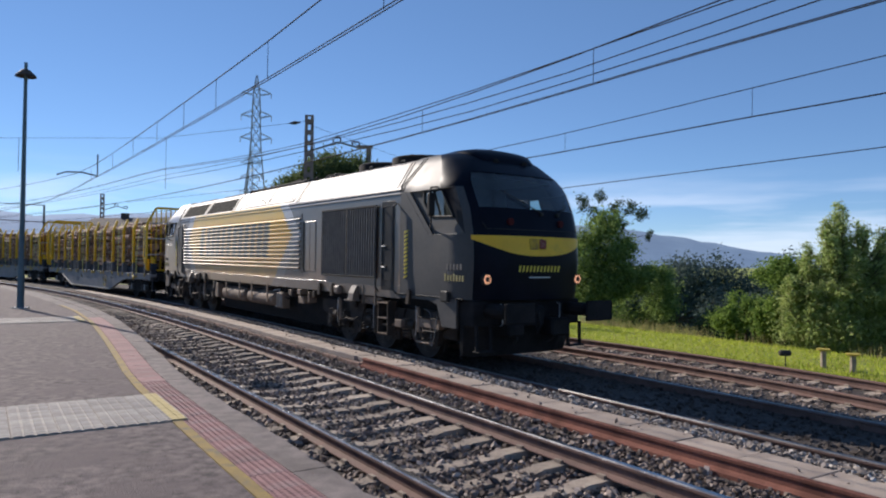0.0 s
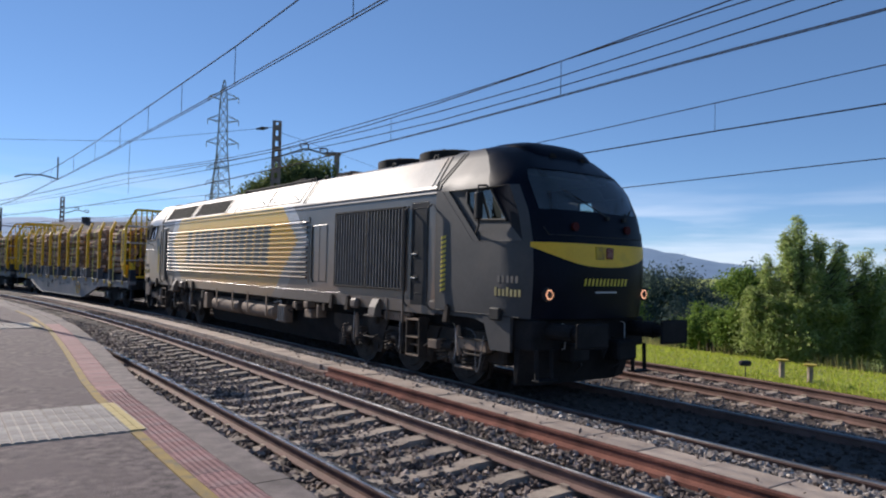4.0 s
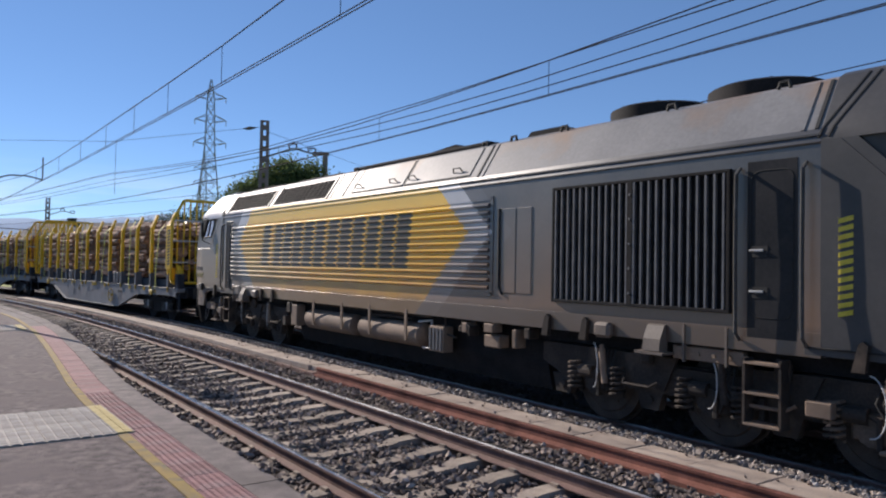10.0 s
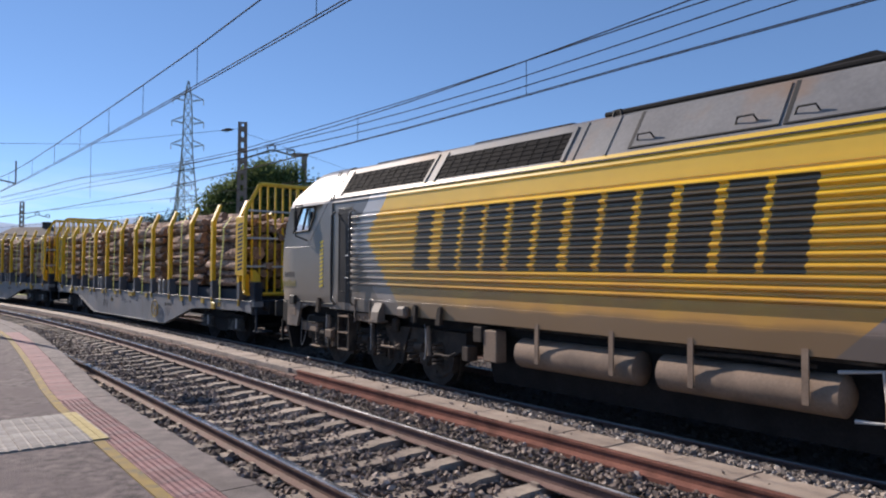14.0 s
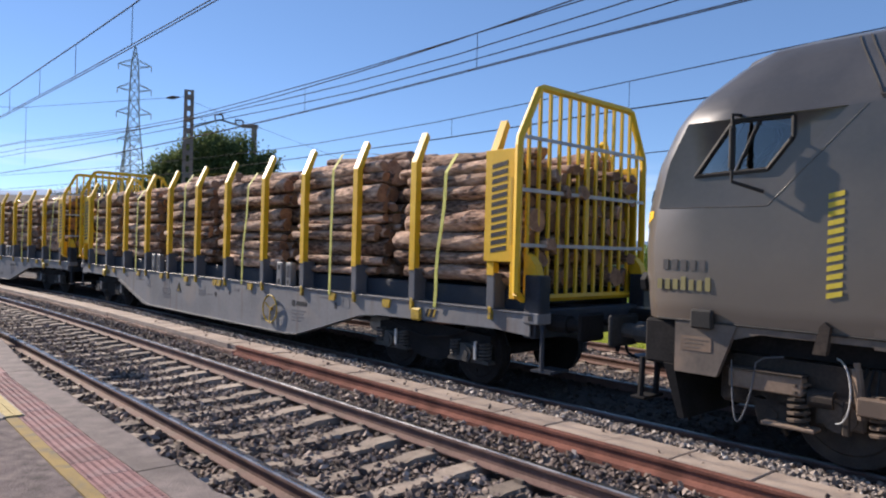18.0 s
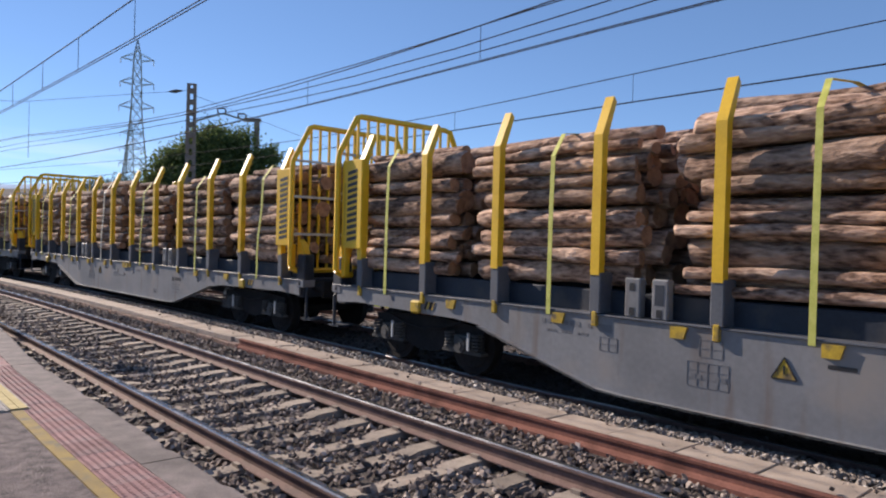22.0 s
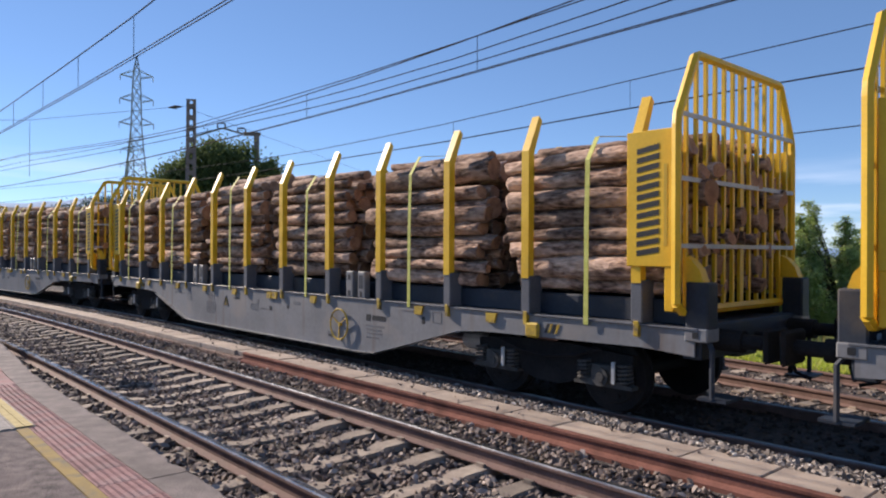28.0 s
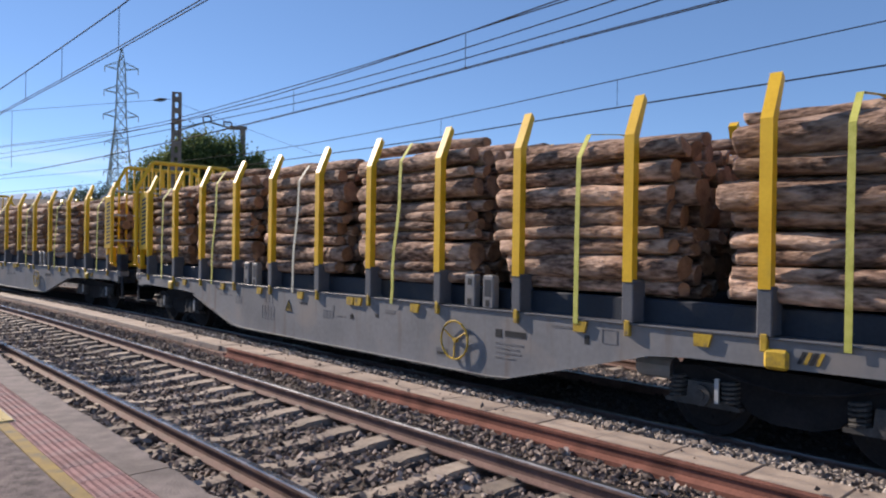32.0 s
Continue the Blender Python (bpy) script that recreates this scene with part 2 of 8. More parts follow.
M_BARK = material("bark", (0.05, 0.04, 0.03), (0.14, 0.11, 0.085), 0.95, scale=6, fine=40, bump=0.7)
M_GALV = material("galvanised steel", (0.22, 0.23, 0.24), (0.36, 0.37, 0.38), 0.55, metal=0.6, scale=4, fine=30, bump=0.05)
M_MAST = material("brown mast steel", (0.16, 0.125, 0.115), (0.27, 0.21, 0.185), 0.8, scale=3, fine=30, bump=0.15)
M_LAMP_POST = material("grey-green lamp post paint", (0.055, 0.10, 0.125), (0.09, 0.145, 0.175), 0.5, scale=3, fine=40, bump=0.05)
M_WIRE = material("copper wire", (0.02, 0.018, 0.018), (0.04, 0.035, 0.033), 0.9, bump=0, spec=0.1)
M_DARK_STEEL = material("grimy dark steel", (0.018, 0.016, 0.015), (0.055, 0.048, 0.042), 0.75, scale=5, fine=40, bump=0.2, stain=(0.10, 0.075, 0.055))
M_BLACK = material("black rubber", (0.012, 0.012, 0.012), (0.025, 0.024, 0.023), 0.7, bump=0.05)


# ---- mesh helpers ----
def part(name, bm, mat, parent=None, label="", smooth=False, m=None):
    me = bpy.data.meshes.new(name)
    bm.normal_update()
    bm.to_mesh(me)
    bm.free()
    for one in mat if isinstance(mat, (list, tuple)) else (mat,):
        me.materials.append(one)
    if smooth:
        me.polygons.foreach_set("use_smooth", [True] * len(me.polygons))
        me.set_sharp_from_angle(angle=radians(40))
    ob = new(name, me)
    if parent is not None:
        ob.parent = parent
    if m is not None:
        ob.matrix_basis = m
    return tagged(ob, label=label)


def raw(name, verts, faces, mat, parent=None):
    me = bpy.data.meshes.new(name)
    me.from_pydata(verts, [], faces)
    me.materials.append(mat)
    ob = new(name, me)
    if parent is not None:
        ob.parent = parent
    return ob


def thing(name, label, category, group="", kind="", m=None):
    ob = new(name)
    if m is not None:
        ob.matrix_basis = m
    return tagged(ob, label, category, group, kind)


def box(bm, x0, x1, y0, y1, z0, z1, bevel=0.0, m=None, mat=0):
    vs = [bm.verts.new(p) for p in ((x0, y0, z0), (x1, y0, z0), (x1, y1, z0), (x0, y1, z0), (x0, y0, z1), (x1, y0, z1), (x1, y1, z1), (x0, y1, z1))]
    fs = [bm.faces.new([vs[i] for i in f]) for f in ((3, 2, 1, 0), (4, 5, 6, 7), (0, 1, 5, 4), (1, 2, 6, 5), (2, 3, 7, 6), (3, 0, 4, 7))]
    for f in fs:
        f.material_index = mat
    if m is not None:
        bmesh.ops.transform(bm, matrix=m, verts=vs)
    if bevel:
        es = list({e for f in fs for e in f.edges})
        bmesh.ops.bevel(bm, geom=es, offset=bevel, segments=1, affect="EDGES")
    return bm


def prism(bm, poly, y0, y1, axis="y", mat=0):
    """A polygon in x-z (axis y), y-z (axis x) or x-y (axis z), drawn out along the axis."""
    def at(p, v):
        return {"y": (p[0], v, p[1]), "x": (v, p[0], p[1]), "z": (p[0], p[1], v)}[axis]
    a = [bm.verts.new(at(p, y0)) for p in poly]
    b = [bm.verts.new(at(p, y1)) for p in poly]
    fs = [bm.faces.new(a), bm.faces.new(b[::-1])]
    for i in range(len(poly)):
        j = (i + 1) % len(poly)
        fs.append(bm.faces.new((a[j], a[i], b[i], b[j])))
    for f in fs:
        f.material_index = mat
    bmesh.ops.recalc_face_normals(bm, faces=fs)
    return bm


def rod(bm, p, q, r, seg=8, r2=None, cap=True, mat=0):
    p, q = Vector(p), Vector(q)
    d = (q - p).normalized()
    u = d.orthogonal().normalized()
    v = d.cross(u)
    r2 = r if r2 is None else r2
    rings = []
    for c, rr in ((p, r), (q, r2)):
        rings.append([bm.verts.new(c + (u * math.cos(2 * math.pi * i / seg) + v * math.sin(2 * math.pi * i / seg)) * rr) for i in range(seg)])
    fs = []
    for i in range(seg):
        j = (i + 1) % seg
        fs.append(bm.faces.new((rings[0][i], rings[0][j], rings[1][j], rings[1][i])))
    if cap:
        fs += [bm.faces.new(rings[0][::-1]), bm.faces.new(rings[1])]
    for f in fs:
        f.material_index = mat
    return bm


def tube(bm, pts, r, seg=6):
    """A bent tube through points."""
    pts = [Vector(p) for p in pts]
    rings, last = [], None
    for i, c in enumerate(pts):
        d = (pts[min(i + 1, len(pts) - 1)] - pts[max(i - 1, 0)]).normalized()
        u = d.orthogonal().normalized() if last is None else (last - d * last.dot(d)).normalized()
        last, v = u, d.cross(u)
        rings.append([bm.verts.new(c + (u * math.cos(2 * math.pi * k / seg) + v * math.sin(2 * math.pi * k / seg)) * r) for k in range(seg)])
    for a, b in zip(rings, rings[1:]):
        for k in range(seg):
            bm.faces.new((a[k], a[(k + 1) % seg], b[(k + 1) % seg], b[k]))
    bm.faces.new(rings[0][::-1]), bm.faces.new(rings[-1])
    return bm


# ---- the line: straight near the platform, then bending left ----
ST = np.linspace(-140, 260, 1601)
HEAD = 0.5769 + 0.0049 * 3 * np.logaddexp(0, (np.minimum(ST, 110) - 17.2253) / 3)
_dx, _dy = -np.sin(HEAD), np.cos(HEAD)
LX = np.concatenate([[0], np.cumsum((_dx[:-1] + _dx[1:]) / 2)]) * (ST[1] - ST[0])
LY = np.concatenate([[0], np.cumsum((_dy[:-1] + _dy[1:]) / 2)]) * (ST[1] - ST[0])
LX += 4.9945 - np.interp(0, ST, LX)
LY -= np.interp(0, ST, LY)
D2, Z2, G1, G2 = 4.469, -0.089, 0.92, 0.865


def line(s, off=0.0):
    """The place at station s, off metres to the right of the platform track's axis, and the heading."""
    h = float(np.interp(s, ST, HEAD))
    return float(np.interp(s, ST, LX)) + off * math.cos(h), float(np.interp(s, ST, LY)) + off * math.sin(h), h


def sweep(bm, profile, s0, s1, step=1.0, closed=True, at=line, mat=0):
    """Draws a profile of (offset, height) along the line."""
    n = max(2, int((s1 - s0) / step) + 1)
    rings = []
    for s in np.linspace(s0, s1, n):
        x, y, h = at(s, 0.0)
        c, d = math.cos(h), math.sin(h)
        rings.append([bm.verts.new((x + o * c, y + o * d, z)) for o, z in profile])
    k = len(profile)
    for a, b in zip(rings, rings[1:]):
        for i in range(k if closed else k - 1):
            j = (i + 1) % k
            f = bm.faces.new((a[i], b[i], b[j], a[j]))
            f.material_index = mat
    if closed:
        bm.faces.new(rings[0]), bm.faces.new(rings[-1][::-1])
    bmesh.ops.recalc_face_normals(bm, faces=bm.faces[:])
    return bm


# third track: its own curve
T3 = np.linspace(-60, 120, 721)
H3 = 0.1427 + 0.0241 * 3 * np.logaddexp(0, np.minimum(T3, 26) / 3)
_ax, _ay = -np.sin(H3), np.cos(H3)
X3 = np.concatenate([[0], np.cumsum((_ax[:-1] + _ax[1:]) / 2)]) * (T3[1] - T3[0])
Y3 = np.concatenate([[0], np.cumsum((_ay[:-1] + _ay[1:]) / 2)]) * (T3[1] - T3[0])
X3 += 11.7015 - np.interp(0, T3, X3)
Y3 -= np.interp(0, T3, Y3)


def line3(s, off=0.0):
    h = float(np.interp(s, T3, H3))
    return float(np.interp(s, T3, X3)) + off * math.cos(h), float(np.interp(s, T3, Y3)) + off * math.sin(h), h


# ---- ground ----
def ground_height(x, y):
    # level yard, falling away beyond the grass to the right, rising gently far off
    i = int(np.argmin((LX - x) ** 2 + (LY - y) ** 2))
    off = (x - LX[i]) * math.cos(HEAD[i]) + (y - LY[i]) * math.sin(HEAD[i])
    z = -0.62
    if off > 15:
        z -= min((off - 15) * 0.12, 7.0)
    return z


bm = bmesh.new()
edges = sorted(set([-3000, -1500, -800, -400, -200, -120, -80, 80, 120, 200, 400, 800, 1500, 3000] + list(range(-60, 61, 5))))
grid = {}
for i, gx in enumerate(edges):
    for j, gy in enumerate(edges):
        grid[i, j] = bm.verts.new((gx, gy, ground_height(gx, gy)))
for i in range(len(edges) - 1):
    for j in range(len(edges) - 1):
        bm.faces.new((grid[i, j], grid[i + 1, j], grid[i + 1, j + 1], grid[i, j + 1]))
tagged(part("ground", bm, M_GRASS_GROUND, smooth=True), "grassy ground falling away beyond the yard", "ground", kind="structure")

bm = bmesh.new()
sweep(bm, [(-2.2, -0.35), (-1.55, -0.26), (-1.3, -0.225), (1.05, -0.225), (1.75, -0.115), (2.45, -0.02), (2.75, -0.13), (3.2, -0.20), (5.9, -0.19), (6.5, -0.30), (6.9, -0.42), (7.3, -0.452), (10.6, -0.458), (11.1, -0.47), (11.6, -0.60)], -60, 130, 1.5, closed=False)
tagged(part("ballast_bed", bm, M_BED), "brown crushed-stone ballast bed under the tracks", "ballast", kind="structure")


bm = bmesh.new()
sweep(bm, [(10.95, -0.54), (11.25, -0.47), (12.2, -0.452), (15, -0.468), (19, -0.95), (19.2, -1.4)], -60, 130, 1.5, closed=False)
tagged(part("grass_bank", bm, M_GRASS_GROUND), "low grassy bank beside the siding", "grass bank", kind="structure")


# ---- tracks ----
def rail_profile(c, z, lean=0.0):
    base = [(-0.07, -0.17), (0.07, -0.17), (0.07, -0.158), (0.012, -0.13), (0.010, -0.05), (0.036, -0.036), (0.036, -0.010), (0.026, 0.0), (-0.026, 0.0), (-0.036, -0.010), (-0.036, -0.036), (-0.010, -0.05), (-0.012, -0.13), (-0.07, -0.158)]
    return [(c + o, z + h) for o, h in base]


def make_track(name, label, at, axis, gauge, z, s0, s1, head, cant, sleeper_from, sleeper_to, spacing=0.6):
    track = thing(name, label, "railway track", kind="structure")
    for side in (-1, 1):
        bm = bmesh.new()
        rz = z + side * gauge * cant
        sweep(bm, rail_profile(axis + side * gauge, rz), s0, s1, 1.0, at=at)
        rail = part("rail", bm, M_RAIL, track, "rust-brown steel rail")
        bm = bmesh.new()
        sweep(bm, [(axis + side * gauge - 0.037, rz - 0.013), (axis + side * gauge - 0.027, rz + 0.003), (axis + side * gauge + 0.027, rz + 0.003), (axis + side * gauge + 0.037, rz - 0.013)], s0, s1, 1.0, at=at, closed=False)
        part("rail_head", bm, head, rail, "worn shiny rail head" if head is not M_RUST_HEAD else "dull rusty rail head")
    # sleeper: waisted block with raised rail seats
    bm = bmesh.new()
    sec = [(-1.3, 0.0), (-0.55, 0.0), (-0.45, -0.025), (0.45, -0.025), (0.55, 0.0), (1.3, 0.0)]
    top, low = [], []
    for o, h in sec:
        top.append([bm.verts.new((o, d, h)) for d in (-0.10, 0.10)])
        low.append([bm.verts.new((o, d, h - 0.16)) for d in (-0.14, 0.14)])
    for i in range(len(sec) - 1):
        bm.faces.new((top[i][0], top[i + 1][0], top[i + 1][1], top[i][1]))
        bm.faces.new((low[i][0], low[i + 1][0], top[i + 1][0], top[i][0]))
        bm.faces.new((top[i][1], top[i + 1][1], low[i + 1][1], low[i][1]))
    for i in (0, -1):
        bm.faces.new((low[i][0], top[i][0], top[i][1], low[i][1]))
    for side in (-1, 1):
        for d in (-0.09, 0.09):
            box(bm, side * gauge - d - 0.02, side * gauge - d + 0.02, -0.05, 0.05, -0.01, 0.035)
    bmesh.ops.recalc_face_normals(bm, faces=bm.faces[:])
    first = None
    rng = random.Random(5)
    s = sleeper_from
    while s < sleeper_to:
        x, y, h = at(s, axis)
        tilt = rng.uniform(-1.2, 1.2)
        m = pose(x, y, z - 0.172 + rng.uniform(-0.008, 0.004), 0, -math.degrees(cant), math.degrees(h) + tilt)
        if first is None:
            first = part("sleeper", bm, M_SLEEPER, track, m=m)
        else:
            ob = new("sleeper", first.data)
            ob.parent, ob.matrix_basis = track, m
        s += spacing
    return track


make_track("track_1", "platform track with polished rails on concrete sleepers", line, 0.0, G1, 0.0, -40, 120, M_HEAD, 0.02, -12.8, 62)
make_track("track_2", "middle track with shiny rails in the train's shade", line, D2, G2, Z2, -100, 125, M_HEAD_SHADED, 0.03, -11.6, 34)
make_track("track_3", "rusty siding track beside the grass", line3, 0.0, 0.88, -0.261, -20, 60, M_RUST_HEAD, 0.0, -11.6, 28)

# ---- platform ----
M_YELLOW_PALE = material("pale yellow paint", (0.40, 0.31, 0.12), (0.55, 0.44, 0.20), 0.85, scale=7, fine=60, bump=0.3)
PZ = 0.20
rng = random.Random(11)


def edge_off(s):
    """The platform edge leaves the track a little where the line bends."""
    return float(np.interp(s, [-40, 9, 12.5, 14, 16, 18.5, 22.8, 27, 36, 70], [-1.75, -1.74, -1.71, -1.64, -1.48, -1.28, -0.95, -0.75, -0.70, -0.8]))


def strip(name, o0, o1, s0, s1, z, mat, thick=0.12, step=0.8, parent=None, label="", follow=True):
    """A flat strip of paving, its offsets counted from the platform edge."""
    bm = bmesh.new()
    rings = []
    for s in np.linspace(s0, s1, max(2, int((s1 - s0) / step) + 1)):
        e = edge_off(s) if follow else -1.8
        row = []
        for o, zz in ((e + o0, z), (e + o1, z), (e + o1, z - thick), (e + o0, z - thick)):
            x, y, _ = line(s, o)
            row.append(bm.verts.new((x, y, zz)))
        rings.append(row)
    for a, b in zip(rings, rings[1:]):
        for i in range(4):
            j = (i + 1) % 4
            bm.faces.new((a[i], b[i], b[j], a[j]))
    bm.faces.new(rings[0]), bm.faces.new(rings[-1][::-1])
    bmesh.ops.recalc_face_normals(bm, faces=bm.faces[:])
    return part(name, bm, mat, parent, label)


platform = thing("platform", "low station platform with worn asphalt surface", "platform", kind="structure")
strip("surface", -14.0, -0.77, -30, 60, PZ - 0.006, M_ASPHALT, 0.5, parent=platform, label="grey worn asphalt")
strip("edge_wall", -0.77, -0.04, -30, 60, PZ - 0.012, M_COPING, 0.5, parent=platform, label="grey concrete wall under the coping")
strip("yellow_line", -0.765, -0.665, -30, 30, PZ + 0.002, M_YELLOW_LINE, 0.05, 0.5, parent=platform, label="worn yellow safety line")
# coping stones, each its own piece, with a chipped edge
s = -4.0
while s < 34:
    ln = rng.uniform(2.2, 2.6)
    bm = bmesh.new()
    rings = []
    for q in np.linspace(s + 0.006, s + ln - 0.006, 17):
        e = edge_off(q)
        chip = rng.uniform(-0.012, 0.012) - (0.03 if rng.random() < 0.08 else 0.0)
        dz = rng.uniform(-0.002, 0.002)
        rings.append([bm.verts.new((*line(q, e + o)[:2], PZ + dz + z)) for o, z in ((-0.33, 0.0), (-0.03 + chip, 0.0), (chip, -0.025), (chip, -0.12), (-0.33, -0.12))])
    for u, v in zip(rings, rings[1:]):
        for i in range(5):
            bm.faces.new((u[i], v[i], v[(i + 1) % 5], u[(i + 1) % 5]))
    bm.faces.new(rings[0]), bm.faces.new(rings[-1][::-1])
    bmesh.ops.recalc_face_normals(bm, faces=bm.faces[:])
    part("coping_stone", bm, M_COPING, platform)
    s += ln
# red tactile tiles with small studs
s = -1.0
while s < 24:
    near = s < 13
    bm = bmesh.new()
    x, y, h = line(s + 0.2, edge_off(s + 0.2) - 0.498)
    box(bm, -0.160, 0.160, -0.196, 0.196, -0.05, 0.0)
    if near:
        for i in range(6):
            for j in range(7):
                cx, cy = -0.135 + i * 0.054, -0.166 + j * 0.055
                box(bm, cx - 0.012, cx + 0.012, cy - 0.012, cy + 0.012, -0.001, 0.0045)
    part("red_tile", bm, M_RED_TILE, platform, m=pose(x, y, PZ + 0.001 + rng.uniform(-0.002, 0.002), 0, 0, math.degrees(h)))
    s += 0.4
# the row goes on past the viewer, plain
first = None
for k in range(22):
    x, y, h = line(-1.2 - 0.4 * k, edge_off(-1.2 - 0.4 * k) - 0.498)
    m = pose(x, y, PZ + 0.001, 0, 0, math.degrees(h))
    if first is None:
        bm = bmesh.new()
        box(bm, -0.160, 0.160, -0.196, 0.196, -0.05, 0.0)
        first = part("red_tile", bm, M_RED_TILE, platform, m=m)
    else:
        ob = new("red_tile", first.data)
        ob.parent, ob.matrix_basis = platform, m
# pale tactile cross strips: at the near mark and at the lamp
for s0, rows_ in ((10.42, 4), (23.1, 4)):
    for k in range(rows_):
        for i in range(10):
            bm = bmesh.new()
            box(bm, -0.196, 0.196, -0.196, 0.196, -0.05, 0.0)
            if i == 0:
                edge_strip = bmesh.new()
                for g in range(8):
                    gx, gy = 0.065 + (g % 2) * 0.075, -0.147 + (g // 2) * 0.098
                    box(edge_strip, gx - 0.034, gx + 0.034, gy - 0.045, gy + 0.045, -0.001, 0.012)
            for g in range(16):
                gx, gy = -0.147 + (g % 4) * 0.098, -0.147 + (g // 4) * 0.098
                box(bm, gx - 0.037, gx + 0.037, gy - 0.037, gy + 0.037, -0.001, 0.008)
            ss = s0 + 0.2 + k * 0.4
            x, y, h = line(ss, -1.592 - 0.93 - i * 0.4) if s0 < 20 else line(ss, edge_off(ss) - 1.02 - i * 0.4)
            tile = part("pale_tile", bm, M_WHITE_TILE, platform, m=pose(x, y, PZ + 0.006, 0, 0, math.degrees(h)))
            if i == 0:
                part("painted_edge", edge_strip, M_YELLOW_PALE, tile, "worn pale yellow paint")

# ---- kerb between the tracks: old rail, walkway slabs, and blocks further on ----
kerb = thing("walkway_kerb", "low walkway between the tracks edged by an old rusted rail", "kerb", kind="structure")
KO = 1.80
bm = bmesh.new()
sweep(bm, [(KO - 0.055, -0.20), (KO - 0.050, -0.075), (KO - 0.02, -0.055), (KO + 0.012, -0.045), (KO + 0.018, 0.02), (KO + 0.0, 0.032), (KO + 0.0, 0.058), (KO + 0.014, 0.066), (KO + 0.062, 0.066), (KO + 0.076, 0.055), (KO + 0.08, -0.20)], -12, 14.6, 0.8)
part("kerb_rail", bm, M_KERB_RAIL, kerb, "old rail rusted red, laid as an edge")
s = 1.0
while s < 44:
    ln = 0.735
    bm = bmesh.new()
    d = rng.uniform(-0.006, 0.006)
    box(bm, 0.0, 0.44, 0.006, ln - 0.006, -0.10, 0.0, bevel=0.008)
    x, y, h = line(s, KO + 0.085 + d) if s < 14.6 else line(s, KO + 0.02 + d)
    part("slab", bm, M_SLAB, kerb, m=pose(x, y, 0.055 + rng.uniform(-0.006, 0.006), 0, rng.uniform(-0.5, 0.5), math.degrees(h) + rng.uniform(-0.3, 0.3)))
    s += ln
first = None
for k in range(1, 13):
    x, y, h = line(1.0 - 0.735 * k, KO + 0.085)
    m = pose(x, y, 0.055, 0, 0, math.degrees(h))
    if first is None:
        bm = bmesh.new()
        box(bm, 0.0, 0.44, 0.006, 0.729, -0.10, 0.0, bevel=0.008)
        first = part("slab", bm, M_SLAB, kerb, m=m)
    else:
        ob = new("slab", first.data)
        ob.parent, ob.matrix_basis = kerb, m
s = 14.65
while s < 46:
    bm = bmesh.new()
    box(bm, -0.05 - rng.uniform(0, 0.02), 0.10, 0.008, 0.33, -0.28, rng.uniform(-0.05, -0.035), bevel=0.01)
    x, y, h = line(s, KO + 0.03)
    part("kerb_block", bm, M_BLOCK, kerb, m=pose(x, y, 0.0, 0, rng.uniform(-2, 2), math.degrees(h) + rng.uniform(-1, 1)))
    s += 0.34


# ---- loose stones ----
def stones(name, label, spots, mat, size0, size1, seed):
    r = np.random.RandomState(seed)
    base = np.array([(1, 0, 0), (-1, 0, 0), (0, 1, 0), (0, -1, 0), (0, 0, 1), (0, 0, -1), (0.6, 0.6, 0.55), (-0.6, -0.6, 0.5)], float)
    tri = [(4, 6, 2), (4, 0, 6), (6, 0, 2), (4, 2, 1), (4, 1, 7), (7, 1, 3), (4, 7, 3), (4, 3, 0), (5, 2, 0), (5, 1, 2), (5, 3, 1), (5, 0, 3)]
    n = len(spots)
    v = np.repeat(base[None], n, 0) * (0.65 + 0.7 * r.rand(n, 8, 1))
    v *= (size0 + (size1 - size0) * r.rand(n, 1, 1) ** 1.6) * (0.7 + 0.6 * r.rand(n, 1, 3)) * np.array([1, 1, 0.75])
    a, b = r.rand(n) * 6.28, (r.rand(n) - 0.5) * 2.0
    ca, sa, cb, sb = np.cos(a), np.sin(a), np.cos(b), np.sin(b)
    x, y, z = v[..., 0].copy(), v[..., 1].copy(), v[..., 2].copy()
    y, z = y * cb[:, None] - z * sb[:, None], y * sb[:, None] + z * cb[:, None]
    x, y = x * ca[:, None] - y * sa[:, None], x * sa[:, None] + y * ca[:, None]
    v = np.stack([x, y, z], -1) + np.array(spots)[:, None]
    f = (np.arange(n)[:, None, None] * 8 + np.array(tri)[None]).reshape(-1, 3)
    return tagged(raw(name, v.reshape(-1, 3).tolist(), f.tolist(), mat), label, "ballast", kind="stuff")


def scatter(count, s0, s1, o0, o1, height, seed, near=1.0):
    r = np.random.RandomState(seed)
    out = []
    for _ in range(count):
        s, o = s0 + (s1 - s0) * r.rand() ** near, o0 + (o1 - o0) * r.rand()
        x, y, _h = line(s, o)
        out.append((x, y, height(s, o) + r.rand() * 0.03 - 0.015))
    return out


def between(s, o):
    return -0.205


def shoulder(s, o):
    return float(np.interp(o, [-2.2, -1.55, -1.25, -1.0], [-0.31, -0.25, -0.21, -0.205]))


def mid(s, o):
    return float(np.interp(o, [1.05, 1.72], [-0.21, -0.095]))


def past_slab(s, o):
    return float(np.interp(o, [2.2, 2.6, 3.0, 3.4], [-0.02, 0.0, -0.10, -0.16]))


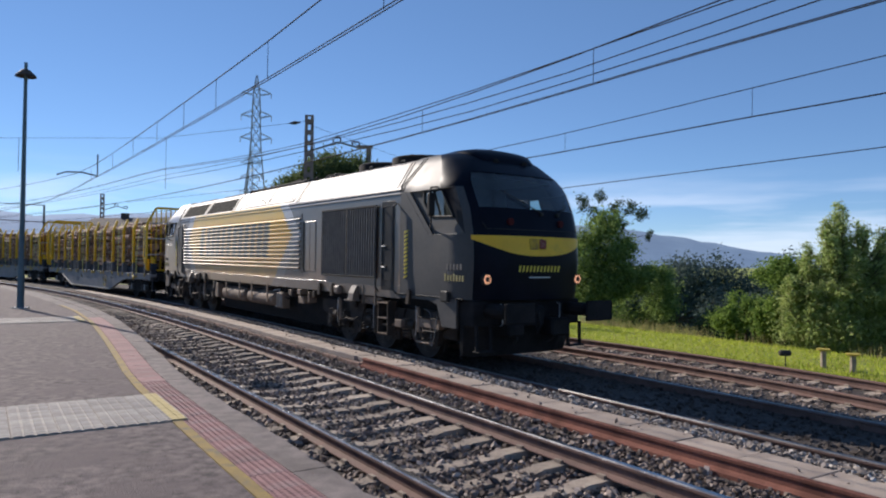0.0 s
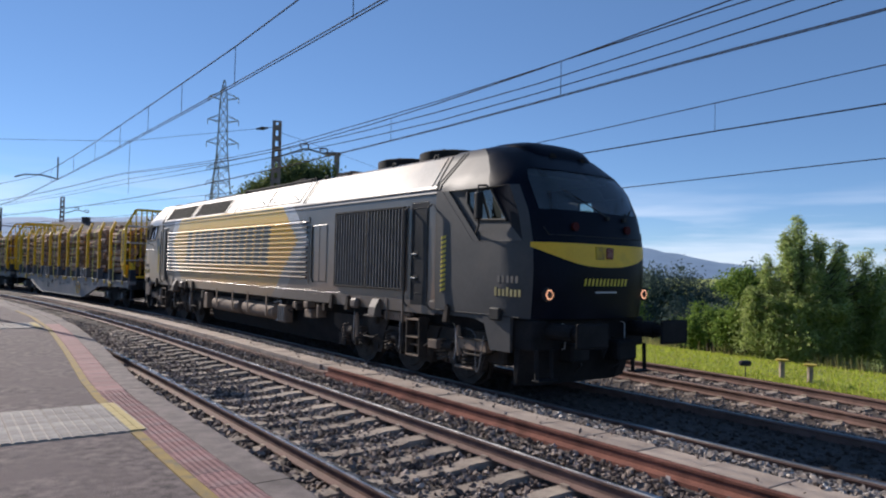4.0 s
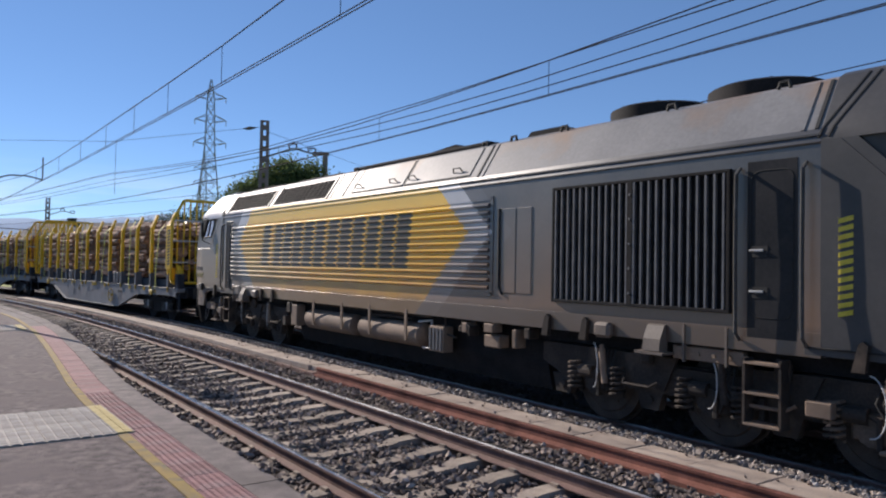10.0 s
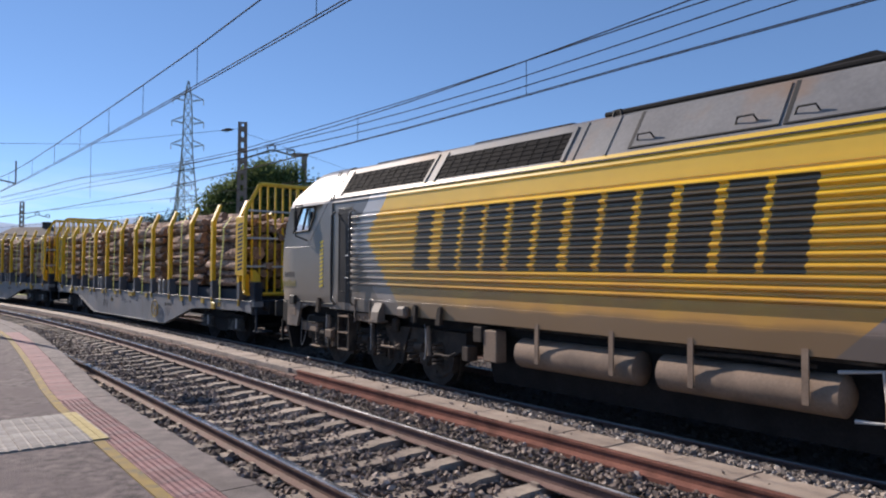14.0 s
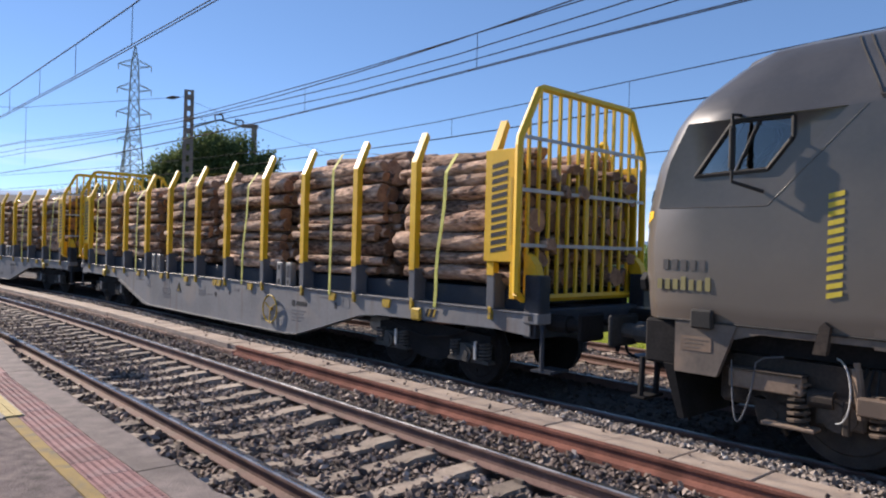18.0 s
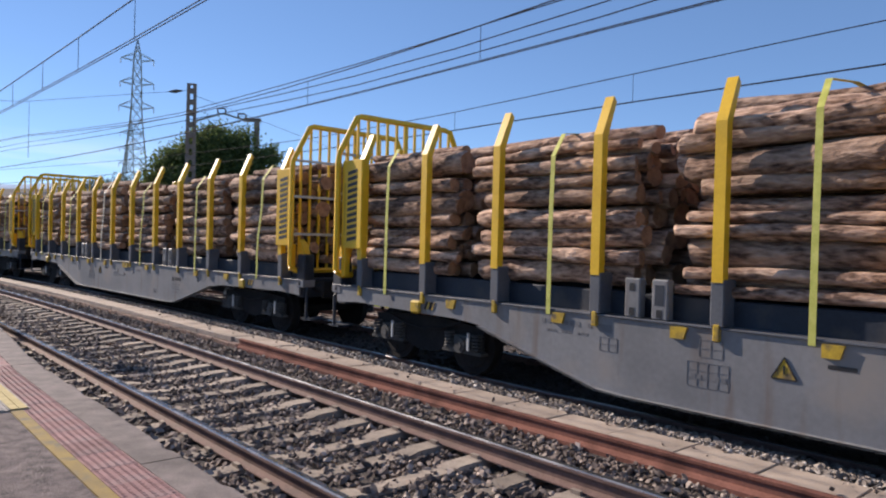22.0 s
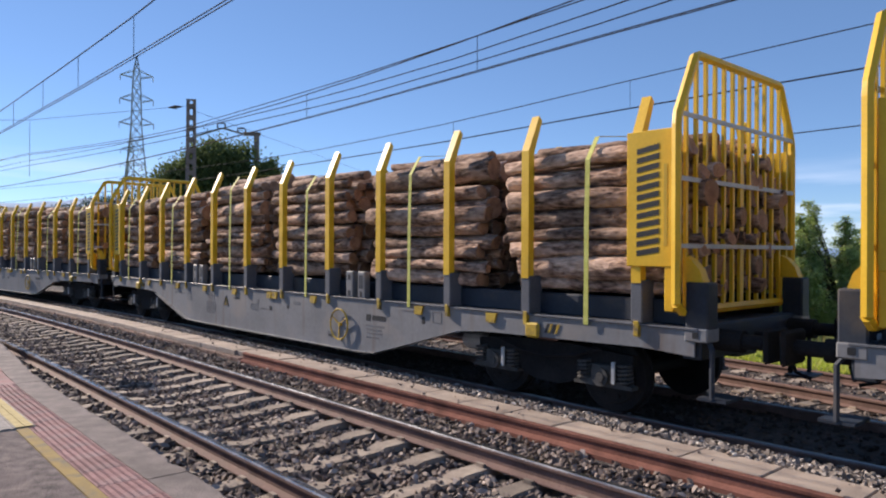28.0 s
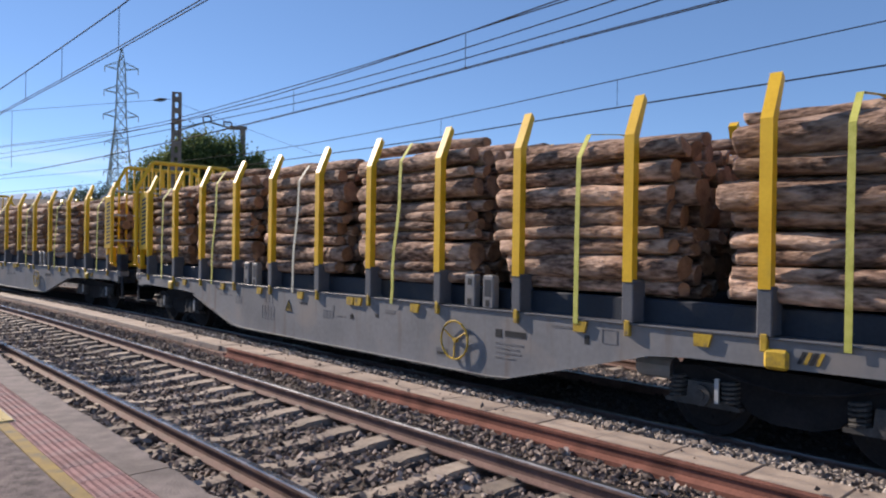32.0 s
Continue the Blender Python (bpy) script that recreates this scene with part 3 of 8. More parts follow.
stones("ballast_stones", "brown crushed stone between the platform track's rails", scatter(9000, 3.5, 32, -0.85, 0.85, between, 1, 1.7) + scatter(3400, -12, 3.5, -0.85, 0.85, between, 21), M_STONE, 0.022, 0.05, 1)
stones("shoulder_stones", "dark crushed stone below the platform edge", scatter(3600, 5, 26, -1.95, -1.0, shoulder, 2, 1.5) + scatter(1500, -10, 5, -1.95, -1.0, shoulder, 22), M_STONE, 0.022, 0.055, 2)
stones("margin_stones", "crushed stone between rail and kerb", scatter(6500, 3, 34, 1.0, 1.72, mid, 3, 1.7) + scatter(2000, -10, 3, 1.0, 1.72, mid, 23), M_STONE, 0.02, 0.045, 3)
stones("pale_stones", "fresh pale crushed stone beside the walkway slabs", scatter(14000, 1.5, 30, 2.25, 3.45, past_slab, 4, 1.6) + scatter(3000, -10, 1.5, 2.25, 3.45, past_slab, 24), M_PALE_STONE, 0.014, 0.044, 4)
stones("oily_stones", "near-black crushed stone under the middle track", scatter(7500, -11, 30, 3.5, 5.95, lambda s, o: -0.19, 15, 1.2), M_DARK_STONE, 0.022, 0.05, 15)
stones("yard_stones", "crushed stone beyond the middle track", scatter(8000, -1, 30, 5.95, 10.8, lambda s, o: float(np.interp(o, [3.4, 5.9, 6.5, 6.9, 7.3, 10.8], [-0.19, -0.18, -0.29, -0.41, -0.445, -0.45])), 5, 1.2), M_STONE, 0.022, 0.05, 5)
stones("spilled_stones", "loose stones scattered on the slabs", scatter(90, 3, 20, 1.9, 2.35, lambda s, o: 0.075, 6, 1.3), M_STONE, 0.012, 0.03, 6)


# ---- overhead line ----
def wire(name, parent, pts, r=0.011):
    bm = bmesh.new()
    tube(bm, pts, r, 5)
    return part(name, bm, M_WIRE, parent)


def catenary(label, off, contact, low, supports, droppers, extra=()):
    c = thing("overhead_line", label, "overhead line")
    span = np.arange(-60, 110, 3.0)

    def mz(s):
        return float(np.interp(s, [a for a, _ in low], [b for _, b in low]))

    def cz(s):
        return float(np.interp(s, [a for a, _ in contact], [b for _, b in contact]))
    for d in (-0.03, 0.03):
        wire("contact_wire", c, [(*line(s, off + d)[:2], cz(s)) for s in span], 0.009)
    wire("messenger_wire", c, [(*line(s, off)[:2], mz(s)) for s in span], 0.012)
    for s in droppers:
        x, y, _h = line(s, off)
        wire("dropper", c, [(x, y, cz(s)), (x, y, mz(s))], 0.006)
    for o, pts in extra:
        wire("feeder_wire", c, [(*line(s, off + o)[:2], float(np.interp(s, [a for a, _ in pts], [b for _, b in pts]))) for s in span], 0.011)
    return c


catenary("overhead line above the platform track", 0.0, [(-60, 5.06), (21, 5.06), (26, 5.01), (33, 4.83), (41, 4.5), (60, 4.5), (110, 4.6)], [(-30, 6.6), (5, 5.92), (12.4, 5.79), (15, 5.735), (18.1, 5.715), (21, 5.685), (25.5, 5.60), (29.3, 5.46), (34.7, 5.28), (60, 6.0), (110, 5.4)], (), [10.6, 14.9, 18.1, 20.8, 23.6, 26.6, 29.6, 33.2])
catenary("overhead line above the middle track", D2, [(-60, 5.0), (6.5, 4.985), (9, 4.97), (13, 4.92), (16, 4.897), (40, 4.9), (110, 4.9)], [(-30, 6.4), (5, 5.80), (8.4, 5.655), (10.3, 5.575), (13.0, 5.49), (17, 5.42), (25, 5.46), (40, 6.2), (100, 5.6)], (), [11.4, 16.9, 23.0], extra=((0.0, [(-30, 5.7), (5, 5.49), (7.6, 5.40), (10.3, 5.305), (13, 5.245), (17, 5.29), (20, 5.346), (40, 5.9), (100, 5.5)]), (0.05, [(-30, 5.6), (5, 5.32), (7, 5.243), (9.2, 5.165), (11.5, 5.12), (15, 5.09), (17, 5.12), (20, 5.2), (40, 5.7), (100, 5.6)]), (0.0, [(-30, 5.75), (5, 5.60), (8.3, 5.585), (11, 5.545), (15, 5.505), (25, 5.55), (40, 6.25), (100, 5.65)])))
catenary("overhead line above the siding", 9.6, [(-60, 5.1), (12, 5.076), (18, 5.02), (110, 5.0)], [(-30, 6.6), (8.7, 5.78), (11.8, 5.695), (17.4, 5.53), (25, 5.45), (60, 6.0), (100, 5.6)], (), [11.8, 17.5], extra=((0.0, [(-30, 4.2), (8.7, 4.096), (20, 3.96), (60, 4.2), (100, 4.2)]),))


def lattice_mast(x, y, z, h, heading, w=0.30):
    """Twin-channel mast with batten plates, and a cantilever with two insulators."""
    m = thing("catenary_mast", "brown steel mast with a cantilever arm", "mast", "catenary masts", m=pose(x, y, z, 0, 0, heading))
    for side in (-1, 1):
        bm = bmesh.new()
        prism(bm, [(side * (w / 2 + 0.05) - 0.09, 0), (side * (w / 2 + 0.05) + 0.09, 0), (side * w / 2 + 0.08, h), (side * w / 2 - 0.08, h)], -0.10, 0.10)
        part("post", bm, M_MAST, m)
    k = 0.45
    while k < h:
        ww = w / 2 + 0.05 * (1 - k / h) + 0.03
        bm = bmesh.new()
        box(bm, -ww, ww, -0.112, -0.097, k, min(k + 0.24, h))
        box(bm, -ww, ww, 0.097, 0.112, k, min(k + 0.24, h))
        part("batten_plate", bm, M_MAST, m)
        k += 0.56
    bm = bmesh.new()
    box(bm, -w / 2 - 0.08, w / 2 + 0.08, -0.115, 0.115, h - 0.03, h + 0.02)
    part("top_plate", bm, M_MAST, m)
    bm = bmesh.new()
    tube(bm, [(0.15, 0, h - 1.86), (0.8, 0, h - 1.62), (1.42, 0, h - 1.38), (1.6, 0, h - 1.37), (2.1, 0, h - 1.50), (2.65, 0, h - 1.62)], 0.05)
    arm = part("cantilever", bm, M_GALV, m, "grey steel cantilever arm")
    for ax, az in ((1.45, 1.36), (2.45, 1.57)):
        bm = bmesh.new()
        tube(bm, [(ax - 0.17, 0, h - az), (ax - 0.2, 0, h - az + 0.24), (ax + 0.12, 0, h - az + 0.27), (ax + 0.2, 0, h - az + 0.2), (ax + 0.2, 0, h - az)], 0.045)
        part("wire_holder", bm, M_DARK_STEEL, arm)
    return m


lattice_mast(-7.19, 37.5, -0.4, 9.87, 8)
lattice_mast(-39.1, 81.05, -0.6, 9.5, 22)
# thin pole with a span wire at the far end of the yard
tp = thing("line_pole", "thin dark pole carrying a span wire across the yard", "pole", m=pose(-34.4, 60.95, -0.6))
bm = bmesh.new()
rod(bm, (0, 0, 0), (0, 0, 6.75), 0.10, 8, 0.08)
part("shaft", bm, M_DARK_STEEL, tp)
bm = bmesh.new()
tube(bm, [(-6.5, -3.0, 6.85), (-0.9, -0.4, 6.72), (0.1, 0, 6.7)], 0.035)
part("bracket_arm", bm, M_DARK_STEEL, tp)
bm = bmesh.new()
tube(bm, [(-4.0, -2.0, 5.4), (0, 0, 5.25), (5.0, 2.4, 5.05), (8.6, 4.0, 5.0)], 0.035)
part("span_wire", bm, M_DARK_STEEL, tp)
# second post, far behind the tree, with a small cross arm
pp = thing("concrete_post", "weathered post with a small cross arm behind the tree", "post", m=pose(-5.13, 47.96, -0.5))
bm = bmesh.new()
box(bm, -0.16, 0.16, -0.16, 0.16, 0, 10.0)
part("shaft", bm, M_MAST, pp)
bm = bmesh.new()
box(bm, -0.85, 0.25, -0.1, 0.1, 9.86, 10.1)
part("cross_arm", bm, M_MAST, pp)
# span wire across the yard with hanging droppers, and registration arms
sw = thing("span_wires", "thin span wires with hanging droppers from the mast", "wires")
for pts in ([(-7.0, 37.5, 9.2), (-14.0, 35.0, 7.75), (-27.0, 33.5, 7.3)], [(-7.0, 37.5, 8.9), (2.0, 60, 8.6)]):
    wire("span_wire", sw, pts, 0.010)
bm = bmesh.new()
rod(bm, (-8.2, 37.07, 8.95), (-7.9, 37.18, 9.01), 0.03, 8, 0.10)
rod(bm, (-7.9, 37.18, 9.01), (-7.6, 37.28, 9.07), 0.10, 8, 0.03)
part("insulator", bm, M_DARK_STEEL, sw, "dark strain insulator")
wire("hanging_wire", sw, [(-13.8, 35.05, 7.8), (-13.8, 35.05, 5.2)], 0.01)
wire("hanging_wire", sw, [(-20.6, 34.2, 7.5), (-20.6, 34.2, 5.9)], 0.012)
ra = thing("registration_arm", "curved grey registration arm hanging from a dropper", "arm")
ax, ay, _h = line(32.6, 0.1)
bm = bmesh.new()
tube(bm, [(ax - 1.5, ay - 0.1, 4.95), (ax - 1.2, ay, 5.07), (ax - 0.6, ay, 5.06), (ax - 0.1, ay, 4.95), (ax, ay, 4.9)], 0.03)
part("arm", bm, M_GALV, ra)
bm = bmesh.new()
rod(bm, (ax, ay, 4.88), (ax, ay, 5.75), 0.03)
part("drop_tube", bm, M_GALV, ra)


# ---- lattice pylon ----
def pylon(x, y, z, h, heading, scale=1.0):
    p = thing("power_pylon", "grey lattice high-voltage pylon with three cross arms", "pylon", "pylons", m=pose(x, y, z, 0, 0, heading))
    bm = bmesh.new()

    def half(k):
        return float(np.interp(k / h, [0, 0.37, 0.66, 0.92, 1.0], [0.095, 0.052, 0.023, 0.016, 0.002])) * h
    levels = [0, 0.12, 0.23, 0.33, 0.42, 0.50, 0.57, 0.63, 0.69, 0.75, 0.81, 0.87, 0.93, 0.97, 1.0]
    for a, b in zip(levels, levels[1:]):
        za, zb, ha, hb = a * h, b * h, half(a * h), half(b * h)
        ca = [(-ha, -ha), (ha, -ha), (ha, ha), (-ha, ha)]
        cb = [(-hb, -hb), (hb, -hb), (hb, hb), (-hb, hb)]
        for i in range(4):
            j = (i + 1) % 4
            rod(bm, (*ca[i], za), (*cb[i], zb), 0.13, 4)
            rod(bm, (*ca[i], za), (*cb[j], zb), 0.07, 4)
            rod(bm, (*ca[j], za), (*cb[i], zb), 0.07, 4)
            rod(bm, (*cb[i], zb), (*cb[j], zb), 0.07, 4)
    part("tower", bm, M_GALV, p)
    for k, w in ((0.905, 0.070), (0.795, 0.072), (0.685, 0.074)):
        for side in (-1, 1):
            bm = bmesh.new()
            tip = (side * w * h, 0, k * h + 0.01 * h)
            b = half(k * h)
            for yy in (-b, b):
                rod(bm, (side * b, yy, k * h), tip, 0.09, 4)
                rod(bm, (side * b, yy, k * h + 0.032 * h), tip, 0.08, 4)
            rod(bm, tip, (tip[0], 0, tip[2] - 1.2), 0.09, 5)
            part("cross_arm", bm, M_GALV, p)
    return p


pylon(-41.93, 157.0, -3.0, 45.25, 12)
pylon(-56.2, 205.0, -5.0, 37.5, 12)

# ---- platform lamp ----
lx, ly = -13.25, 22.28
lamp = thing("platform_lamp", "tall grey-green lamp post with a mushroom head", "street lamp", m=pose(lx, ly, PZ))
bm = bmesh.new()
rod(bm, (0, 0, 0), (0, 0, 1.2), 0.11, 12, 0.10)
rod(bm, (0, 0, 1.2), (0, 0, 7.75), 0.085, 12, 0.05)
part("pole", bm, M_LAMP_POST, lamp, smooth=True)
bm = bmesh.new()
box(bm, -0.2, 0.2, -0.2, 0.2, 0, 0.025)
for cx in (-0.14, 0.14):
    for cy in (-0.14, 0.14):
        rod(bm, (cx, cy, 0.02), (cx, cy, 0.06), 0.02, 6)
part("base_plate", bm, M_GALV, lamp)
bm = bmesh.new()
prof = [(0.05, 7.55), (0.14, 7.5), (0.30, 7.34), (0.31, 7.30), (0.22, 7.31), (0.05, 7.36)]
rings = [[bm.verts.new((r * math.cos(k * math.pi / 8), r * math.sin(k * math.pi / 8), z)) for k in range(16)] for r, z in prof]
for a, b in zip(rings, rings[1:]):
    for k in range(16):
        bm.faces.new((a[k], a[(k + 1) % 16], b[(k + 1) % 16], b[k]))
bm.faces.new(rings[-1])
bmesh.ops.recalc_face_normals(bm, faces=bm.faces[:])
part("shade", bm, M_DARK_STEEL, lamp, "dark mushroom-shaped shade", smooth=True)


# ---- trees and bushes ----
def plant(name, label, category, x, y, z, trunk_h, blobs, leaf, count, mat, seed, spread=0.35, trunk_r=0.14, group="", lean=(0, 0), slim=1.0):
    """Trunk with limbs to each clump; leaves are small bent quads thrown round many sub-clumps."""
    r = random.Random(seed)
    t = thing(name, label, category, group, m=pose(x, y, z))
    bm = bmesh.new()
    tops = Vector((lean[0], lean[1], trunk_h))
    rod(bm, (0, 0, -0.1), tops, trunk_r, 8, trunk_r * 0.6)
    for bx, by, bz, br in blobs:
        mid_ = Vector((bx * 0.4, by * 0.4, (trunk_h + bz) / 2))
        rod(bm, tops * 0.85, mid_, trunk_r * 0.45, 6, trunk_r * 0.3)
        rod(bm, mid_, (bx, by, bz), trunk_r * 0.3, 5, 0.01)
    part("trunk", bm, M_BARK, t)
    verts, faces = [], []
    total = sum(b[3] ** 2 for b in blobs)
    for bx, by, bz, br in blobs:
        subs = []
        for _ in range(max(6, int(14 * br))):
            d = Vector((r.gauss(0, 1), r.gauss(0, 1), r.gauss(0, 1))).normalized() * br * r.uniform(0.45, 1.0)
            subs.append(Vector((bx, by, bz)) + Vector((d.x, d.y, d.z * 0.9)))
        for _ in range(int(count * br * br / total)):
            c = r.choice(subs)
            p = c + Vector((r.gauss(0, 1), r.gauss(0, 1), r.gauss(0, 1))) * spread * br * 0.55
            u = Vector((r.gauss(0, 1), r.gauss(0, 1), r.gauss(0, 0.8) + (0.0 if slim == 1.0 else 0.9))).normalized()
            w = u.orthogonal().normalized()
            L, W_ = leaf * r.uniform(0.6, 1.3), leaf * r.uniform(0.22, 0.42) * slim
            k = len(verts)
            verts += [p - u * L * 0.5, p + w * W_, p + u * L * 0.5, p - w * W_]
            faces.append((k, k + 1, k + 2, k + 3))
    raw("crown", verts, faces, mat, t)
    return t


def bush_blobs(w, d, h, n, seed, r0=0.5, r1=0.9):
    q = random.Random(seed)
    out = []
    for _ in range(n):
        fx = q.uniform(-1, 1)
        top = h * (1 - 0.55 * fx * fx)
        out.append((fx * w, q.uniform(-1, 1) * d, q.uniform(0.15, 1.0) * top, q.uniform(r0, r1)))
    return out


# dark tree behind the middle of the train
plant("tree", "round dark green tree beyond the tracks", "tree", -7.3, 45.0, -1.0, 4.0, [(0.3, 0, 8.1, 1.5), (1.7, 0.4, 8.0, 1.35), (2.8, 0, 7.0, 1.2), (-1.2, 0, 6.6, 1.5), (0.4, 0.6, 6.4, 1.6), (2.2, -0.6, 5.6, 1.6), (-2.4, 0, 5.4, 1.3), (0.2, 0, 4.6, 1.8), (3.3, 0, 8.0, 0.7), (3.6, 0.2, 6.0, 1.0), (-3.6, 0.5, 4.8, 1.1), (-4.6, 0, 4.2, 0.9), (-1.9, 0.2, 7.7, 1.1), (-2.9, 0, 6.6, 1.2), (-3.7, 0.3, 5.7, 1.0), (-0.8, 0, 8.3, 1.1), (1.0, 0.2, 8.7, 0.8)], 0.20, 52000, M_LEAF_OLIVE, 3, 0.5)
# bright shrubs at the right
def spire_blobs(tips, seed):
    """Clumps along upright shoots: each tip is (x, y, height)."""
    q = random.Random(seed)
    out = []
    for x, y, h in tips:
        k = 0.5
        while k < h:
            f = k / h
            rad = 0.42 * (1 - f) + 0.13
            out.append((x * (0.75 + 0.25 * f) + q.uniform(-0.2, 0.2) * (1 - f), y + q.uniform(-0.25, 0.25), k, rad))
            k += rad * 0.8
    return out


plant("willow_bush", "tall feathery willow bush on the grass bank", "bush", 12.0, 21.0, -0.6, 1.2, spire_blobs([(-1.7, 0.1, 2.2), (-0.95, 0.6, 3.1), (-0.5, 0.2, 3.9), (0.35, -0.2, 3.5), (1.15, 0.1, 3.6), (2.0, 0.2, 3.4), (2.3, -0.2, 2.9), (-0.30, 0, 4.35), (0.1, 0.4, 4.0), (-0.75, -0.3, 3.5), (0.55, 0.3, 3.8), (0.9, -0.3, 3.2), (-1.15, 0.2, 2.7), (1.4, 0.4, 3.3), (-0.2, -0.8, 3.0), (0.5, -0.9, 2.6), (-1.35, -0.5, 1.9), (1.7, -0.4, 2.7), (-0.8, -1.0, 1.8)], 21), 0.15, 88000, M_LEAF_BRIGHT, 5, 0.75, 0.05, "bushes by the siding", slim=0.42)
plant("willow_bush", "bright green willow bush with dry branches", "bush", 15.0, 19.4, -0.6, 1.2, spire_blobs([(-1.3, 0, 3.6), (-0.6, 0.4, 4.0), (0.2, 0, 3.5), (0.9, 0.3, 3.2), (-0.2, -0.7, 2.6), (1.5, 0, 2.5), (-1.6, -0.5, 2.3)], 22), 0.15, 50000, M_LEAF_BRIGHT, 6, 0.75, 0.05, "bushes by the siding", slim=0.42)
plant("willow_bush", "low leafy bush beside the grass", "bush", 10.3, 24.0, -0.6, 0.6, bush_blobs(0.8, 0.8, 1.7, 12, 23, 0.3, 0.5), 0.10, 10000, M_LEAF_FRESH, 7, 0.6, 0.05, "bushes by the siding")
plant("willow_bush", "fresh green bush against the willow", "bush", 10.6, 21.9, -0.6, 0.6, bush_blobs(0.5, 0.6, 2.6, 14, 27, 0.3, 0.5), 0.11, 12000, M_LEAF_FRESH, 17, 0.6, 0.05, "bushes by the siding")
plant("young_tree", "leafy young tree beside the siding", "tree", 6.9, 31.0, -1.0, 2.6, [(0, 0, 4.6, 0.7), (-0.6, 0.2, 4.0, 0.8), (0.6, 0, 3.6, 0.9), (-0.8, 0, 2.9, 0.9), (0.8, 0.3, 2.6, 1.0), (0, 0, 1.8, 1.0), (1.5, 0, 2.0, 0.8), (-1.2, 0, 1.5, 0.9), (2.2, 0, 2.2, 0.7), (2.7, 0.3, 1.4, 0.9)], 0.13, 26000, M_LEAF, 8, 0.5, 0.1)
plant("eucalyptus", "slender tree with sparse tufted branches", "tree", 9.0, 38.0, -2.0, 5.0, [(-1.5, 0, 7.1, 0.4), (-0.6, 0, 7.4, 0.35), (0.2, 0, 6.9, 0.4), (1.0, 0, 6.9, 0.35), (1.6, 0, 6.5, 0.4), (0.4, 0.3, 6.2, 0.5), (-1.0, 0, 6.4, 0.45), (2.1, 0, 5.4, 0.25), (0.0, 0, 5.5, 0.5)], 0.15, 2600, M_LEAF_DARK, 9, 0.55, 0.07)
for i, (bx, by, hh, n) in enumerate([(11.2, 33.5, 3.0, 14), (15.5, 36.0, 2.0, 14), (9.3, 34.0, 2.8, 12), (19.0, 33.0, 2.6, 14), (17.0, 27.0, 2.4, 12), (12.4, 28.5, 1.9, 10)]):
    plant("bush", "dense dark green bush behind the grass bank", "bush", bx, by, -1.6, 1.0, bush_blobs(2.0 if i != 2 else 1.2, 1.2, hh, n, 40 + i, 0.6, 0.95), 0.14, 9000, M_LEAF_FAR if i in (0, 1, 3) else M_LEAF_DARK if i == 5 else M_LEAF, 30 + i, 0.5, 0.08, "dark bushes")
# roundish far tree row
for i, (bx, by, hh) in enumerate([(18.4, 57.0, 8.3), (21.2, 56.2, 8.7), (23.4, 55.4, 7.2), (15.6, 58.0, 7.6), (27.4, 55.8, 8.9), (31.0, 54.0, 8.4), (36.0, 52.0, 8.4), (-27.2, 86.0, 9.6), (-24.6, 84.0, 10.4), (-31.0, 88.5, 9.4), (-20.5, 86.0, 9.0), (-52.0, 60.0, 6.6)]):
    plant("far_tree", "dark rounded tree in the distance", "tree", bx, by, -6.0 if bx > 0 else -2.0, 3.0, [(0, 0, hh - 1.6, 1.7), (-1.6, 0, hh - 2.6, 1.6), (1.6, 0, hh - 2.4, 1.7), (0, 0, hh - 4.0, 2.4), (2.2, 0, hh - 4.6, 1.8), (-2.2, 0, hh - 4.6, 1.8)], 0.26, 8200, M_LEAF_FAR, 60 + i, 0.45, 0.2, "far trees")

# grass along the bank
r_ = np.random.RandomState(9)
gv, gf = [], []
for _ in range(60000):
    s, o = r_.uniform(-2, 32), 11.15 + 6.5 * r_.rand() ** 1.4
    x, y, _h = line(s, o)
    hgt = r_.uniform(0.03, 0.10) * (1.8 if r_.rand() < 0.08 else 1.0)
    a, lean_ = r_.uniform(0, 6.28), r_.uniform(-0.1, 0.1)
    w = 0.012 + 0.012 * r_.rand()
    zz = -0.47 if o < 15 else -0.47 - (o - 15) * 0.12
    k = len(gv)
    gv += [(x - w * math.cos(a), y - w * math.sin(a), zz), (x + w * math.cos(a), y + w * math.sin(a), zz), (x + lean_, y + lean_ * 0.6, zz + hgt)]
    gf.append((k, k + 1, k + 2))
tagged(raw("grass", gv, gf, M_BLADES), "bright sunlit grass on the bank beside the siding", "grass", kind="stuff")

# dry and tall grass at the foot of the bushes
dv, df = [], []
for _ in range(9000):
    s, o = r_.uniform(-3, 32), 15.6 + 2.6 * r_.rand()
    if math.sin(s * 1.7) + math.sin(s * 0.63 + 1.0) + r_.uniform(-1.2, 1.2) < 0.3:
        continue
    x, y, _h = line(s, o)
    hgt = r_.uniform(0.18, 0.55)
    a, lean_ = r_.uniform(0, 6.28), r_.uniform(-0.22, 0.22)
    zz = -0.47 if o < 15 else -0.47 - (o - 15) * 0.12
    k = len(dv)
    dv += [(x - 0.012 * math.cos(a), y - 0.012 * math.sin(a), zz), (x + 0.012 * math.cos(a), y + 0.012 * math.sin(a), zz), (x + lean_, y + lean_ * 0.6, zz + hgt)]
    df.append((k, k + 1, k + 2))
tagged(raw("dry_grass", dv, df, M_STRAW), "tall dry grass at the foot of the bushes", "grass", kind="stuff")

